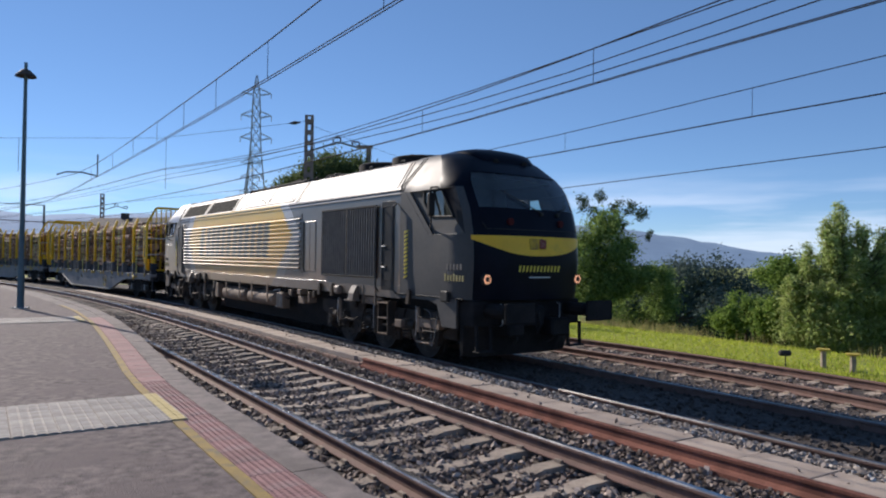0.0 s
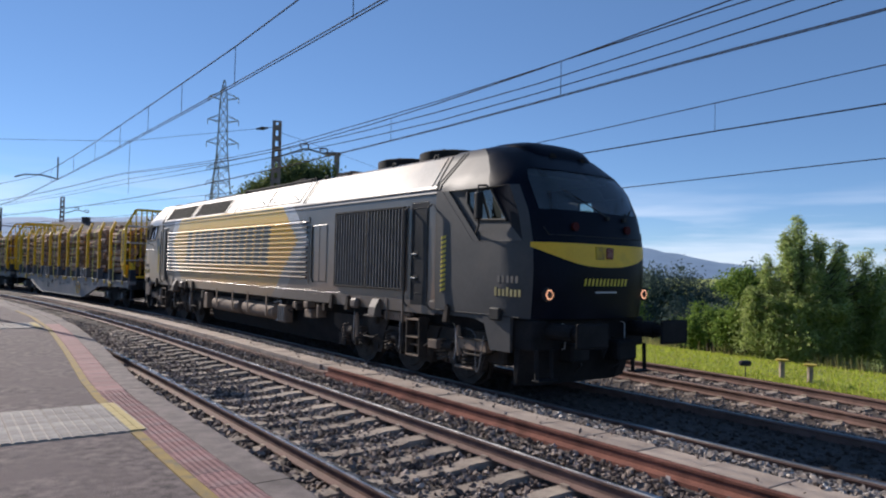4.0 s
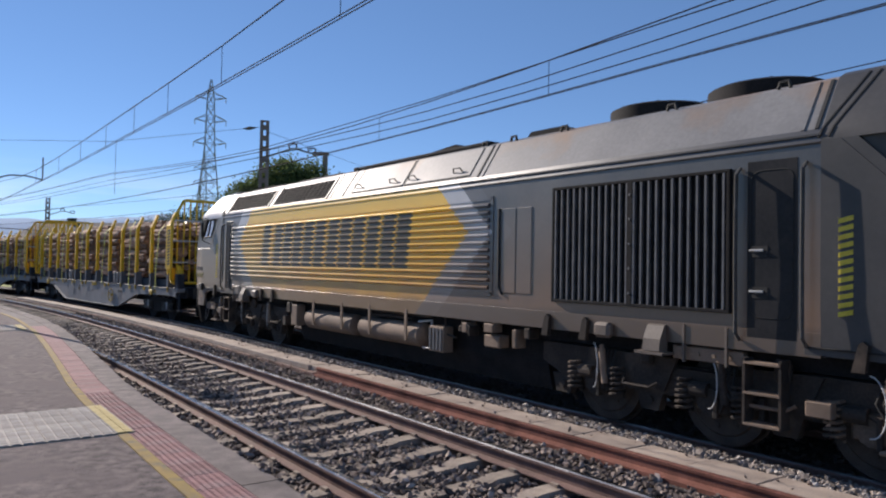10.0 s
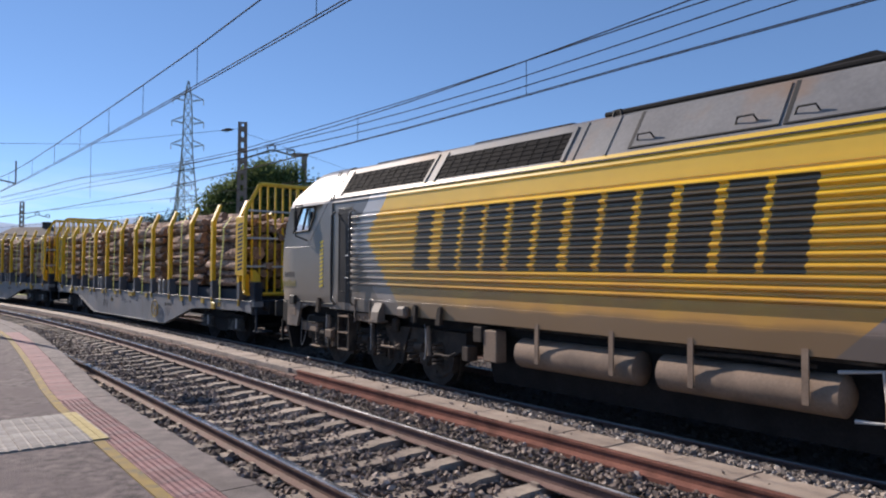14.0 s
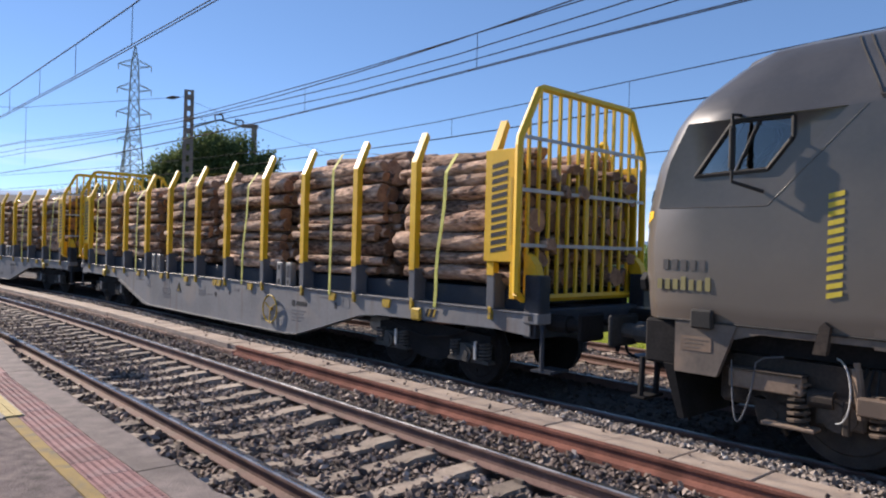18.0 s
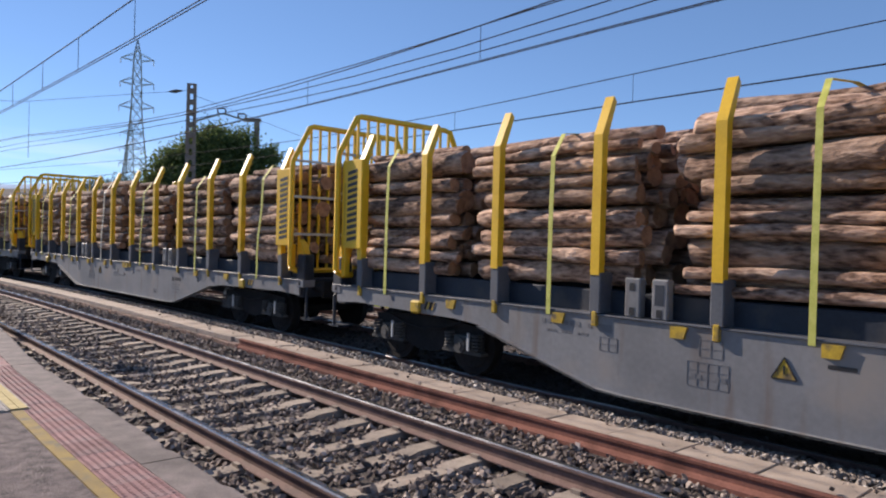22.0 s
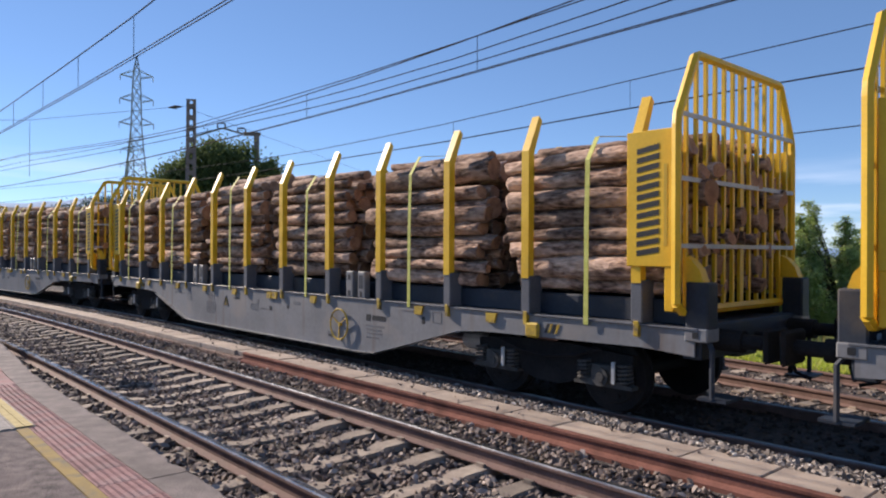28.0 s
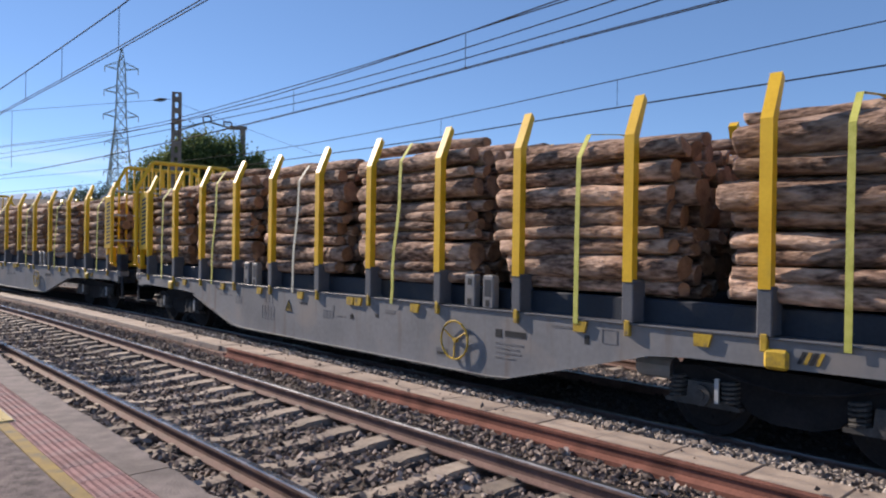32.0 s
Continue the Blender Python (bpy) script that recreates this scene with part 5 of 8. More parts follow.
def make_cab(loco, flip):
    """Hollow cab shell with real window openings; flip turns it for the rear end."""
    sg = -1 if flip else 1

    def put(a, y, z):
        return (sg * lx_(a), y * sg, z)
    bm = bmesh.new()
    rows_ = []
    for z in CAB_Z:
        edge = cab_point(1, z)[0]
        hw = float(np.interp(z, CAB_Z, HALF_W))
        side = [edge + (2.3 - edge) * k for k in (1.0, 0.752, 0.5, 0.243)]
        pts = [(a, -hw) for a in side] + [cab_point(f, z)[:2] for f in FRACS] + [(a, hw) for a in side[::-1]]
        rows_.append([bm.verts.new(put(a, y, z)) for a, y in pts])
    n = len(rows_[0])
    for k, (lo, hi) in enumerate(zip(rows_, rows_[1:])):
        for i in range(n - 1):
            z0 = CAB_Z[k]
            if z0 in (2.48, 2.85, 2.98) and (i < 4 or i > n - 6):
                continue
            if z0 in (2.98, 3.37, 3.50) and 6 <= i <= n - 8:
                continue
            f = bm.faces.new((lo[i], lo[i + 1], hi[i + 1], hi[i]))
            near_front = 5 <= i <= n - 7 or (z0 > 3.3 and 3 <= i <= n - 5)
            f.material_index = 1 if near_front else 0
    bm.faces.new(rows_[-1])
    bm.faces.new(rows_[0][::-1])
    # upper side panels: set in behind a slanting crease, with the window cut through
    for side in (-1, 1):
        def on(a, z, deep=0.0):
            return bm.verts.new(put(a, side * (1.42 - deep), z))
        deep = 0.04
        e = [(cab_point(1, z)[0], z) for z in (2.48, 2.85, 2.98, 3.37)]
        rear = [on(1.09, 2.48), on(2.3, 2.48), on(2.3, 3.37), on(1.95, 3.37)]
        bm.faces.new(rear)
        ev = [on(*q) for q in e]
        dl, dt = on(1.09, 2.48, deep), on(1.95, 3.37, deep)
        wf, wt, wr, wm, wb = [on(a, z, deep) for a, z in CAB_WINDOW]
        strip = bm.faces.new((ev[0], wf, wt, ev[3], ev[2], ev[1]))
        strip.material_index = 0 if flip else 1
        for f in ((ev[0], dl, wb, wf), (dl, dt, wr, wm, wb), (wt, wr, dt, ev[3]), (dl, dt, rear[3], rear[0]), (ev[0], dl, rear[0]), (ev[3], dt, rear[3])):
            bm.faces.new(f)
    bmesh.ops.remove_doubles(bm, verts=bm.verts[:], dist=0.0005)
    bmesh.ops.recalc_face_normals(bm, faces=bm.faces[:])
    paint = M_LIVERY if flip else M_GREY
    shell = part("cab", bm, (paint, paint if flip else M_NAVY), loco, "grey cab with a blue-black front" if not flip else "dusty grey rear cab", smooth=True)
    # inside: bulkhead, desk, seat backs
    bm = bmesh.new()
    x0, x1 = sorted((sg * lx_(2.28), sg * lx_(2.22)))
    prism(bm, [(-1.37, 1.3), (-1.37, 3.4), (-1.24, 3.66), (-0.98, 4.05), (0.98, 4.05), (1.24, 3.66), (1.37, 3.4), (1.37, 1.3)], x0, x1, "x")
    part("bulkhead", bm, M_CABIN, shell)
    bm = bmesh.new()
    x0, x1 = sorted((sg * lx_(0.62), sg * lx_(2.20)))
    box(bm, x0, x1, -1.18, 1.18, 3.60, 3.63)
    part("headliner", bm, M_CABIN, shell, "pale cab headliner")
    bm = bmesh.new()
    x0, x1 = sorted((sg * lx_(0.05), sg * lx_(0.7)))
    box(bm, x0, x1, -1.2, 1.2, 2.3, 2.84, bevel=0.05)
    part("desk", bm, M_BLACK, shell)
    # windscreen pane and its surround
    bm = bmesh.new()
    g = [[bm.verts.new(put(*cab_point(f * 0.84, z, -0.015))) for f in (-1, -0.86, -0.48, 0, 0.48, 0.86, 1)] for z in (2.98, 3.18, 3.37, 3.50, 3.66)]
    for r0, r1 in zip(g, g[1:]):
        for i in range(6):
            bm.faces.new((r0[i], r0[i + 1], r1[i + 1], r1[i]))
    part("windscreen", bm, M_GLASS, shell, "dark reflecting windscreen", smooth=True).visible_shadow = False
    for side in (-1, 1):
        bm = bmesh.new()
        bm.faces.new([bm.verts.new(put(a, side * 1.372, z)) for a, z in CAB_WINDOW])
        part("side_window", bm, M_GLASS, shell, "cab side window").visible_shadow = False
        bm = bmesh.new()
        prism(bm, [put(a, 0, z)[::2] for a, z in ((0.47, 2.81), (0.87, 3.35), (0.98 if flip else 1.14, 3.345), (0.70 if flip else 0.92, 2.815))], side * 1.345, side * 1.358)
        part("quarter_panel", bm, M_BLACK, shell, "black panel behind the front of the side window")
        bm = bmesh.new()
        fr = [Vector(put(a, side * 1.386, z)) for a, z in CAB_WINDOW]
        for p0, p1 in zip(fr, fr[1:] + fr[:1]):
            rod(bm, p0, p1, 0.024, 6)
        rod(bm, put(0.90, side * 1.384, 2.83), put(1.14, side * 1.384, 3.35), 0.016, 5)
        part("window_frame", bm, M_BLACK, shell)
        # slanting seam where the cab meets the roof
        bm = bmesh.new()
        for da in (0.0, 0.10):
            seam = [(2.33 - da, 3.40), (2.29 - da, 3.50), (2.21 - da, 3.66), (2.06 - da, 3.95), (2.0 - da, 4.08)]
            tube(bm, [put(a, side * (float(np.interp(z, CAB_Z, HALF_W)) + 0.002), z) for a, z in seam], 0.012, 4)
        part("roof_seam", bm, M_BLACK, shell)
        # mirror on two arms
        bm = bmesh.new()
        mx = sg * lx_(0.95)
        slim_ = 0.55 if flip else 1.0
        box(bm, mx - 0.05 * slim_, mx + 0.05 * slim_, side * 1.57 - 0.07 * slim_, side * 1.57 + 0.07 * slim_, 2.83, 3.27, bevel=0.022)
        mir = part("mirror", bm, M_BLACK, shell, "black rear-view mirror")
        bm = bmesh.new()
        tube(bm, [(mx, side * 1.40, 3.40), (mx, side * 1.58, 3.38), (mx, side * 1.57, 3.25)], 0.018)
        part("mirror_arm", bm, M_BLACK, mir)
        bm = bmesh.new()
        tube(bm, [(mx - sg * 0.25, side * 1.41, 2.62), (mx, side * 1.56, 2.72), (mx, side * 1.57, 2.85)], 0.018)
        part("mirror_arm", bm, M_BLACK, mir)
        # handrails by the door
        for a in (2.44, 3.16):
            bm = bmesh.new()
            x = sg * lx_(a)
            tube(bm, [(x, side * 1.42, 3.17), (x, side * 1.50, 3.10), (x, side * 1.51, 2.2), (x, side * 1.50, 1.38), (x, side * 1.42, 1.30)], 0.021)
            part("handrail", bm, M_BOX_STEEL, shell)
        # door
        bm = bmesh.new()
        x0, x1 = sorted((sg * lx_(2.52), sg * lx_(3.10)))
        y0, y1 = sorted((side * 1.36, side * 1.405))
        box(bm, x0, x1, y0, y1, 1.32, 3.25, bevel=0.02)
        door = part("cab_door", bm, M_DOOR, shell, "dark cab door with a rounded seam")
        bm = bmesh.new()
        ring = []
        for cx, cz, q0 in ((x1 - 0.17, 3.02, 0), (x0 + 0.17, 3.02, 90), (x0 + 0.17, 1.66, 180), (x1 - 0.17, 1.66, 270)):
            for j in range(5):
                b_ = radians(q0 + 22.5 * j)
                ring.append((cx + 0.11 * math.cos(b_), side * 1.4065, cz + 0.11 * math.sin(b_)))
        tube(bm, ring + [ring[0]], 0.006, 4)
        part("door_seam", bm, M_BLACK, door)
        for hz in (1.76, 2.20):
            bm = bmesh.new()
            xm = (x0 + x1) / 2 + sg * -0.14
            box(bm, xm - 0.10, xm + 0.10, min(side * 1.40, side * 1.411), max(side * 1.40, side * 1.411), hz, hz + 0.12)
            latch = part("door_latch", bm, M_BLACK, door)
            bm = bmesh.new()
            box(bm, xm - 0.10, xm + 0.06, min(side * 1.41, side * 1.435), max(side * 1.41, side * 1.435), hz + 0.06, hz + 0.085, bevel=0.006)
            part("latch_handle", bm, M_PALE_BAR, latch, "pale latch handle")
        # belt crease and yellow brand blocks, number bars
        for k in range(12 if side < 0 else 0):
            z_, sl, xm = 1.63 + k * 0.083, 0.016, sg * lx_(1.87 if flip else 2.06)
            bm = bmesh.new()
            prism(bm, [(xm - 0.068, z_ - sl), (xm + 0.068, z_ + sl), (xm + 0.068, z_ + sl + 0.048), (xm - 0.068, z_ - sl + 0.048)], side * 1.423 - 0.003, side * 1.423 + 0.003)
            part("brand_bar", bm, M_GOLD, shell)
        for z0, z1, n_, pitch, mt in ((1.82, 1.93, 5, 0.105, M_PALE_MARK), (1.61, 1.75, 7, 0.092, M_DIM_GOLD)):
            for k in range(n_ if side < 0 else 0):
                xm = sg * (lx_(0.38) - side * (k - (n_ - 1) / 2) * pitch)
                bm = bmesh.new()
                box(bm, xm - pitch * 0.3, xm + pitch * 0.3, side * 1.424 - 0.003, side * 1.424 + 0.003, z0, z1 if k in (0, 3) or n_ == 5 else z1 - 0.03)
                part("name_bar", bm, mt, shell)
        # lower cab skirt panel
        bm = bmesh.new()
        pol = [(0.30, 1.30), (0.30, 0.74), (0.77, 0.74), (0.98, 1.30)]
        prism(bm, [(sg * lx_(a), z) for a, z in pol], side * 1.36, side * 1.42)
        part("skirt_panel", bm, M_SKIRT if flip else M_GREY, shell, "dusty skirt panel below the cab")
        if flip:
            bm = bmesh.new()
            xm = sg * lx_(0.54)
            box(bm, xm - 0.17, xm + 0.17, side * 1.422 - 0.004, side * 1.422 + 0.004, 0.98, 1.13)
            plate_ = part("data_plate", bm, M_TANK, shell, "small tan data plate")
            for k in range(3):
                bm = bmesh.new()
                box(bm, xm - 0.14, xm + 0.14 - 0.05 * k, side * 1.427 - 0.002, side * 1.427 + 0.002, 1.09 - 0.04 * k, 1.105 - 0.04 * k)
                part("print_bar", bm, M_SKIRT, plate_)
        bm = bmesh.new()
        prism(bm, [(sg * lx_(a), z) for a, z in [(0.975, 1.285), (0.86, 1.12), (1.20, 1.215), (2.46, 1.215), (2.46, 1.285)]], side * 1.34, side * 1.405)
        part("fascia", bm, M_SKIRT if flip else M_GREY, shell, "dusty fascia over the bogie")
        bm = bmesh.new()
        edge_a = cab_point(1, 1.3)[0]
        rod(bm, put(edge_a, side * 1.419, 1.29), put(2.46, side * 1.419, 1.29), 0.012, 5)
        part("sill_edge", bm, M_BLACK, shell)
        bm = bmesh.new()
        tube(bm, [put(cab_point(1, 2.48)[0] + 0.03, side * 1.417, 2.48), put(1.24, side * 1.417, 2.48), put(2.11, side * 1.417, 3.365)], 0.007, 6)
        part("crease", bm, paint, shell)
        bm = bmesh.new()
        box(bm, sg * lx_(0.62) - 0.12, sg * lx_(0.62) + 0.12, side * 1.45 - 0.04, side * 1.45 + 0.04, 1.22, 1.42, bevel=0.02)
        part("socket_box", bm, M_BLACK, shell)
        # steps
        bm = bmesh.new()
        xa, xb = sg * lx_(2.68), sg * lx_(3.08)
        for x in (xa, xb):
            box(bm, x - 0.015, x + 0.015, side * 1.38 - 0.09, side * 1.38 + 0.09, 0.40, 1.12)
        steps = part("step_frame", bm, M_BOGIE, shell, "steel cab steps")
        for z in (0.41, 0.74, 1.06):
            bm = bmesh.new()
            box(bm, min(xa, xb), max(xa, xb), side * 1.38 - 0.1, side * 1.38 + 0.1, z, z + 0.025)
            part("tread", bm, M_TANK, steps)
    # yellow smile band
    bm = bmesh.new()
    prev = None
    for k in range(25):
        f = -0.95 + 1.90 * k / 24
        zt, zb = 2.46, 2.46 - 0.29 * (1 - (abs(f) / 0.95) ** 2.4) - 0.075
        cur = (bm.verts.new(put(*cab_point(f, zt, 0.006))), bm.verts.new(put(*cab_point(f, (zt + zb) / 2, 0.006))), bm.verts.new(put(*cab_point(f, zb, 0.006))))
        if prev:
            bm.faces.new((prev[0], cur[0], cur[1], prev[1]))
            bm.faces.new((prev[1], cur[1], cur[2], prev[2]))
        prev = cur
    bmesh.ops.recalc_face_normals(bm, faces=bm.faces[:])
    part("front_band", bm, M_YELLOW, shell, "yellow crescent band across the front", smooth=True)
    # lamps
    for f in (-0.80, 0.80):
        c = Vector(put(*cab_point(f, 1.66, 0.02)))
        out = Vector((sg, 0, 0))
        bm = bmesh.new()
        rod(bm, c - out * 0.05, c + out * 0.012, 0.115, 6)
        hl = part("headlamp", bm, M_BLACK, shell, "headlamp cluster in a dark hexagonal bezel")
        bm = bmesh.new()
        ring = [(Vector((0, math.cos(k * math.pi / 12), math.sin(k * math.pi / 12))) * (0.084 if k % 4 in (0, 1, 3) else 0.064)) for k in range(24)]
        outer = [bm.verts.new(c + w + out * 0.02) for w in ring]
        inner = [bm.verts.new(c + w * 0.72 + out * 0.026) for w in ring]
        for k in range(24):
            bm.faces.new((outer[k], outer[(k + 1) % 24], inner[(k + 1) % 24], inner[k]))
        bmesh.ops.recalc_face_normals(bm, faces=bm.faces[:])
        part("lens", bm, M_HEADLAMP if not flip else M_RED_LAMP, hl)
    for f, z in ((-0.46, 2.72), (0.42, 2.72)):
        c = Vector(put(*cab_point(f, z, 0.01)))
        bm = bmesh.new()
        rod(bm, c - Vector((sg * 0.02, 0, 0)), c + Vector((sg * 0.03, 0, 0)), 0.07, 10)
        part("marker_lamp", bm, M_DIM_LAMP, shell, "dark red marker lamp")
    c = Vector(put(*cab_point(0.06, 2.32, 0.01)))
    bm = bmesh.new()
    box(bm, c.x - 0.02, c.x + 0.03, c.y - 0.09, c.y + 0.09, c.z - 0.09, c.z + 0.09, bevel=0.02)
    part("centre_lamp", bm, M_RED_LAMP, shell, "square maroon lamp in the yellow band")
    # bezel beside the centre lamp, and the seams of the nose panel
    bm = bmesh.new()
    q = put(*cab_point(-0.05, 2.32, 0.008))
    box(bm, q[0] - 0.02, q[0] + 0.012, q[1] - 0.17, q[1] + 0.17, 2.215, 2.425, bevel=0.01)
    part("lamp_bezel", bm, M_YELLOW_DULL, shell, "yellow lamp bezel")
    bm = bmesh.new()
    tube(bm, [put(*cab_point(f, 2.58 if abs(f) < 0.8 else 2.70, 0.004)) for f in (-0.83, -0.79, -0.6, -0.3, 0, 0.3, 0.6, 0.79, 0.83)], 0.008, 4)
    part("nose_seam", bm, M_BLACK, shell)
    for k in range(12):
        q = put(*cab_point(-0.33 + k * 0.062, 1.86, 0.006))
        w_, sl = 0.020, 0.014
        bm = bmesh.new()
        prism(bm, [(q[1] - w_ - sl, 1.80), (q[1] + w_ - sl, 1.80), (q[1] + w_ + sl, 1.915), (q[1] - w_ + sl, 1.915)], q[0] - 0.004, q[0] + 0.004, "x")
        part("brand_bar", bm, M_GOLD, shell)
    bm = bmesh.new()
    q = put(*cab_point(0.02, 1.70, 0.006))
    box(bm, q[0] - 0.004, q[0] + 0.004, q[1] - 0.26, q[1] + 0.26, 1.685, 1.712)
    part("small_print", bm, M_PALE_BAR, shell)
    # wipers
    for f0, f1, z1 in ((-0.50, 0.10, 3.32), (0.62, 0.40, 3.10)):
        bm = bmesh.new()
        tube(bm, [put(*cab_point(f1 + (f0 - f1) * k, 2.90 + (z1 - 2.90) * k, 0.03)) for k in (0, 0.25, 0.5, 0.75, 1.0)], 0.011, 5)
        box(bm, *sorted((put(*cab_point(f1, 2.90, 0.0))[0], put(*cab_point(f1, 2.90, 0.05))[0])), put(*cab_point(f1, 2.90))[1] - 0.04, put(*cab_point(f1, 2.90))[1] + 0.04, 2.86, 2.93, bevel=0.01)
        part("wiper", bm, M_BLACK, shell)
    # roof visor with horn cover
    bm = bmesh.new()
    arcs = []
    for a, wd, zt in ((0.50, 0.60, 3.99), (0.58, 0.70, 4.09), (0.74, 0.76, 4.19), (1.0, 0.80, 4.25), (1.4, 0.82, 4.275), (1.8, 0.82, 4.25), (2.25, 0.80, 4.16)):
        zb = min(3.78 + (a - 0.5) * 0.9, 4.05)
        arcs.append([bm.verts.new(put(a, wd * math.cos(k * math.pi / 12), zb + (zt - zb) * math.sin(k * math.pi / 12) ** 0.55)) for k in range(13)])
    for u, v in zip(arcs, arcs[1:]):
        for k in range(12):
            bm.faces.new((u[k], u[k + 1], v[k + 1], v[k]))
    for ring in (arcs[0], arcs[-1]):
        bm.faces.new(ring)
    bmesh.ops.recalc_face_normals(bm, faces=bm.faces[:])
    part("roof_cowl", bm, paint if flip else M_NAVY, shell, "smooth dark cowl with twin top lamps", smooth=True)
    for y in (-0.36, 0.36):
        bm = bmesh.new()
        rod(bm, put(0.60, y, 3.93), put(0.475, y, 3.92), 0.075, 12)
        part("top_lamp", bm, M_BEAM, shell)
    # buffer beam, plough, buffers, coupling, hoses
    bm = bmesh.new()
    x0, x1 = sorted((sg * lx_(-0.12), sg * lx_(0.55)))
    box(bm, x0, x1, -1.34, 1.34, 0.78, 1.27, bevel=0.03)
    beam = part("buffer_beam", bm, M_BEAM, loco, "black buffer beam")
    bm = bmesh.new()
    pl = [(-1.34, 0.0), (-0.9, -0.30), (0.9, -0.30), (1.40, 0.0), (1.40, 0.12), (-1.34, 0.12)]
    vs0 = [bm.verts.new(put(0.16 + a, y, 0.80)) for y, a in pl]
    vs1 = [bm.verts.new(put(0.30 + a * 0.6, y * 0.94, 0.22)) for y, a in pl]
    bm.faces.new(vs0), bm.faces.new(vs1[::-1])
    for i in range(6):
        bm.faces.new((vs0[i], vs1[i], vs1[(i + 1) % 6], vs0[(i + 1) % 6]))
    bmesh.ops.recalc_face_normals(bm, faces=bm.faces[:])
    part("plough", bm, M_BEAM, beam, "black snow plough")
    for side in (-1, 1):
        bm = bmesh.new()
        reach, half, zc = (-0.62, 0.30, 1.05) if flip else (-0.96, 0.35, 1.09)
        rod(bm, put(-0.10, side * 0.98, zc), put(reach * 0.68, side * 0.98, zc), 0.13, 12)
        rod(bm, put(reach * 0.68, side * 0.98, zc), put(reach - 0.015, side * 0.98, zc), 0.09, 12)
        x = sg * lx_(reach)
        box(bm, min(x, x + sg * 0.04), max(x, x + sg * 0.04), side * 0.98 - half, side * 0.98 + half, zc - 0.19, zc + 0.19, bevel=0.03)
        part("buffer", bm, M_BOX_STEEL if flip else M_BEAM, beam, "rectangular buffer", smooth=False)
        bm = bmesh.new()
        tube(bm, [put(-0.12, side * 0.5, 0.95), put(-0.28, side * 0.5, 0.85), put(-0.30, side * 0.46, 0.55), put(-0.16, side * 0.42, 0.45)], 0.022)
        part("air_hose", bm, M_BLACK, beam)
        bm = bmesh.new()
        tube(bm, [put(-0.13, side * 0.72, 1.2), put(-0.2, side * 0.72, 1.18), put(-0.2, side * 0.72, 0.82), put(-0.13, side * 0.72, 0.8)], 0.012)
        part("grab_rail", bm, M_PALE_BAR, beam, "pale grab rail")
        # hanging corner step
        bm = bmesh.new()
        for y_ in (0.98, 1.30):
            rod(bm, put(-0.16, side * y_, 0.82), put(-0.18, side * y_, 0.36), 0.035, 6)
        x0, x1 = sorted((sg * lx_(-0.10), sg * lx_(-0.28)))
        box(bm, x0, x1, *sorted((side * 0.94, side * 1.34)), 0.34, 0.37, bevel=0.006)
        part("corner_step", bm, M_BEAM, beam, "black hanging corner step")
    for y0, y1, z0, z1, a1 in ((-0.72, -0.30, 0.60, 0.90, -0.36), (0.34, 0.82, 0.58, 0.92, -0.40), (-0.24, 0.24, 0.78, 1.16, -0.30)):
        bm = bmesh.new()
        x0, x1 = sorted((sg * lx_(0.1), sg * lx_(a1)))
        box(bm, x0, x1, y0, y1, z0, z1, bevel=0.04)
        part("coupler_box", bm, M_BEAM, beam)
    bm = bmesh.new()
    rod(bm, put(0, 0, 1.05), put(-0.32, 0, 1.05), 0.05, 8)
    tube(bm, [put(-0.3, -0.06, 1.05), put(-0.36, -0.06, 0.8), put(-0.34, 0, 0.66), put(-0.36, 0.06, 0.8), put(-0.3, 0.06, 1.05)], 0.03)
    part("coupling", bm, M_BEAM, beam)
    if flip:
        # the rear end is a little shorter
        shell.matrix_basis = beam.matrix_basis = pose(0.10, 0, 0)
    return shell


def wheelset(parent, x, r, y_wheel, name="wheelset"):
    bm = bmesh.new()
    rod(bm, (0, -y_wheel - 0.12, 0), (0, y_wheel + 0.12, 0), 0.085, 10)
    for side in (-1, 1):
        yo = side * y_wheel
        rod(bm, (0, yo - 0.065, 0), (0, yo + 0.065, 0), r, 32)
        rod(bm, (0, yo - side * 0.065, 0), (0, yo - side * 0.095, 0), r + 0.028, 32)
        rod(bm, (0, yo + side * 0.065, 0), (0, yo + side * 0.085, 0), r * 0.80, 28, r * 0.76)
        rod(bm, (0, yo + side * 0.085, 0), (0, yo + side * 0.12, 0), r * 0.36, 16)
        for k in range(8):
            c, s = math.cos(k * math.pi / 4) * r * 0.58, math.sin(k * math.pi / 4) * r * 0.58
            rod(bm, (c, yo + side * 0.08, s), (c, yo + side * 0.098, s), 0.03, 6)
    return part(name, bm, M_WHEEL, parent, "steel wheelset", smooth=True, m=pose(x, 0, r))


def spring(bm, x, y, z0, z1, r, turns=4, wire_r=0.018):
    n = turns * 8
    tube(bm, [(x + r * math.cos(k * math.pi / 4), y + r * math.sin(k * math.pi / 4), z0 + (z1 - z0) * k / n) for k in range(n + 1)], wire_r, 5)


SPIN = []


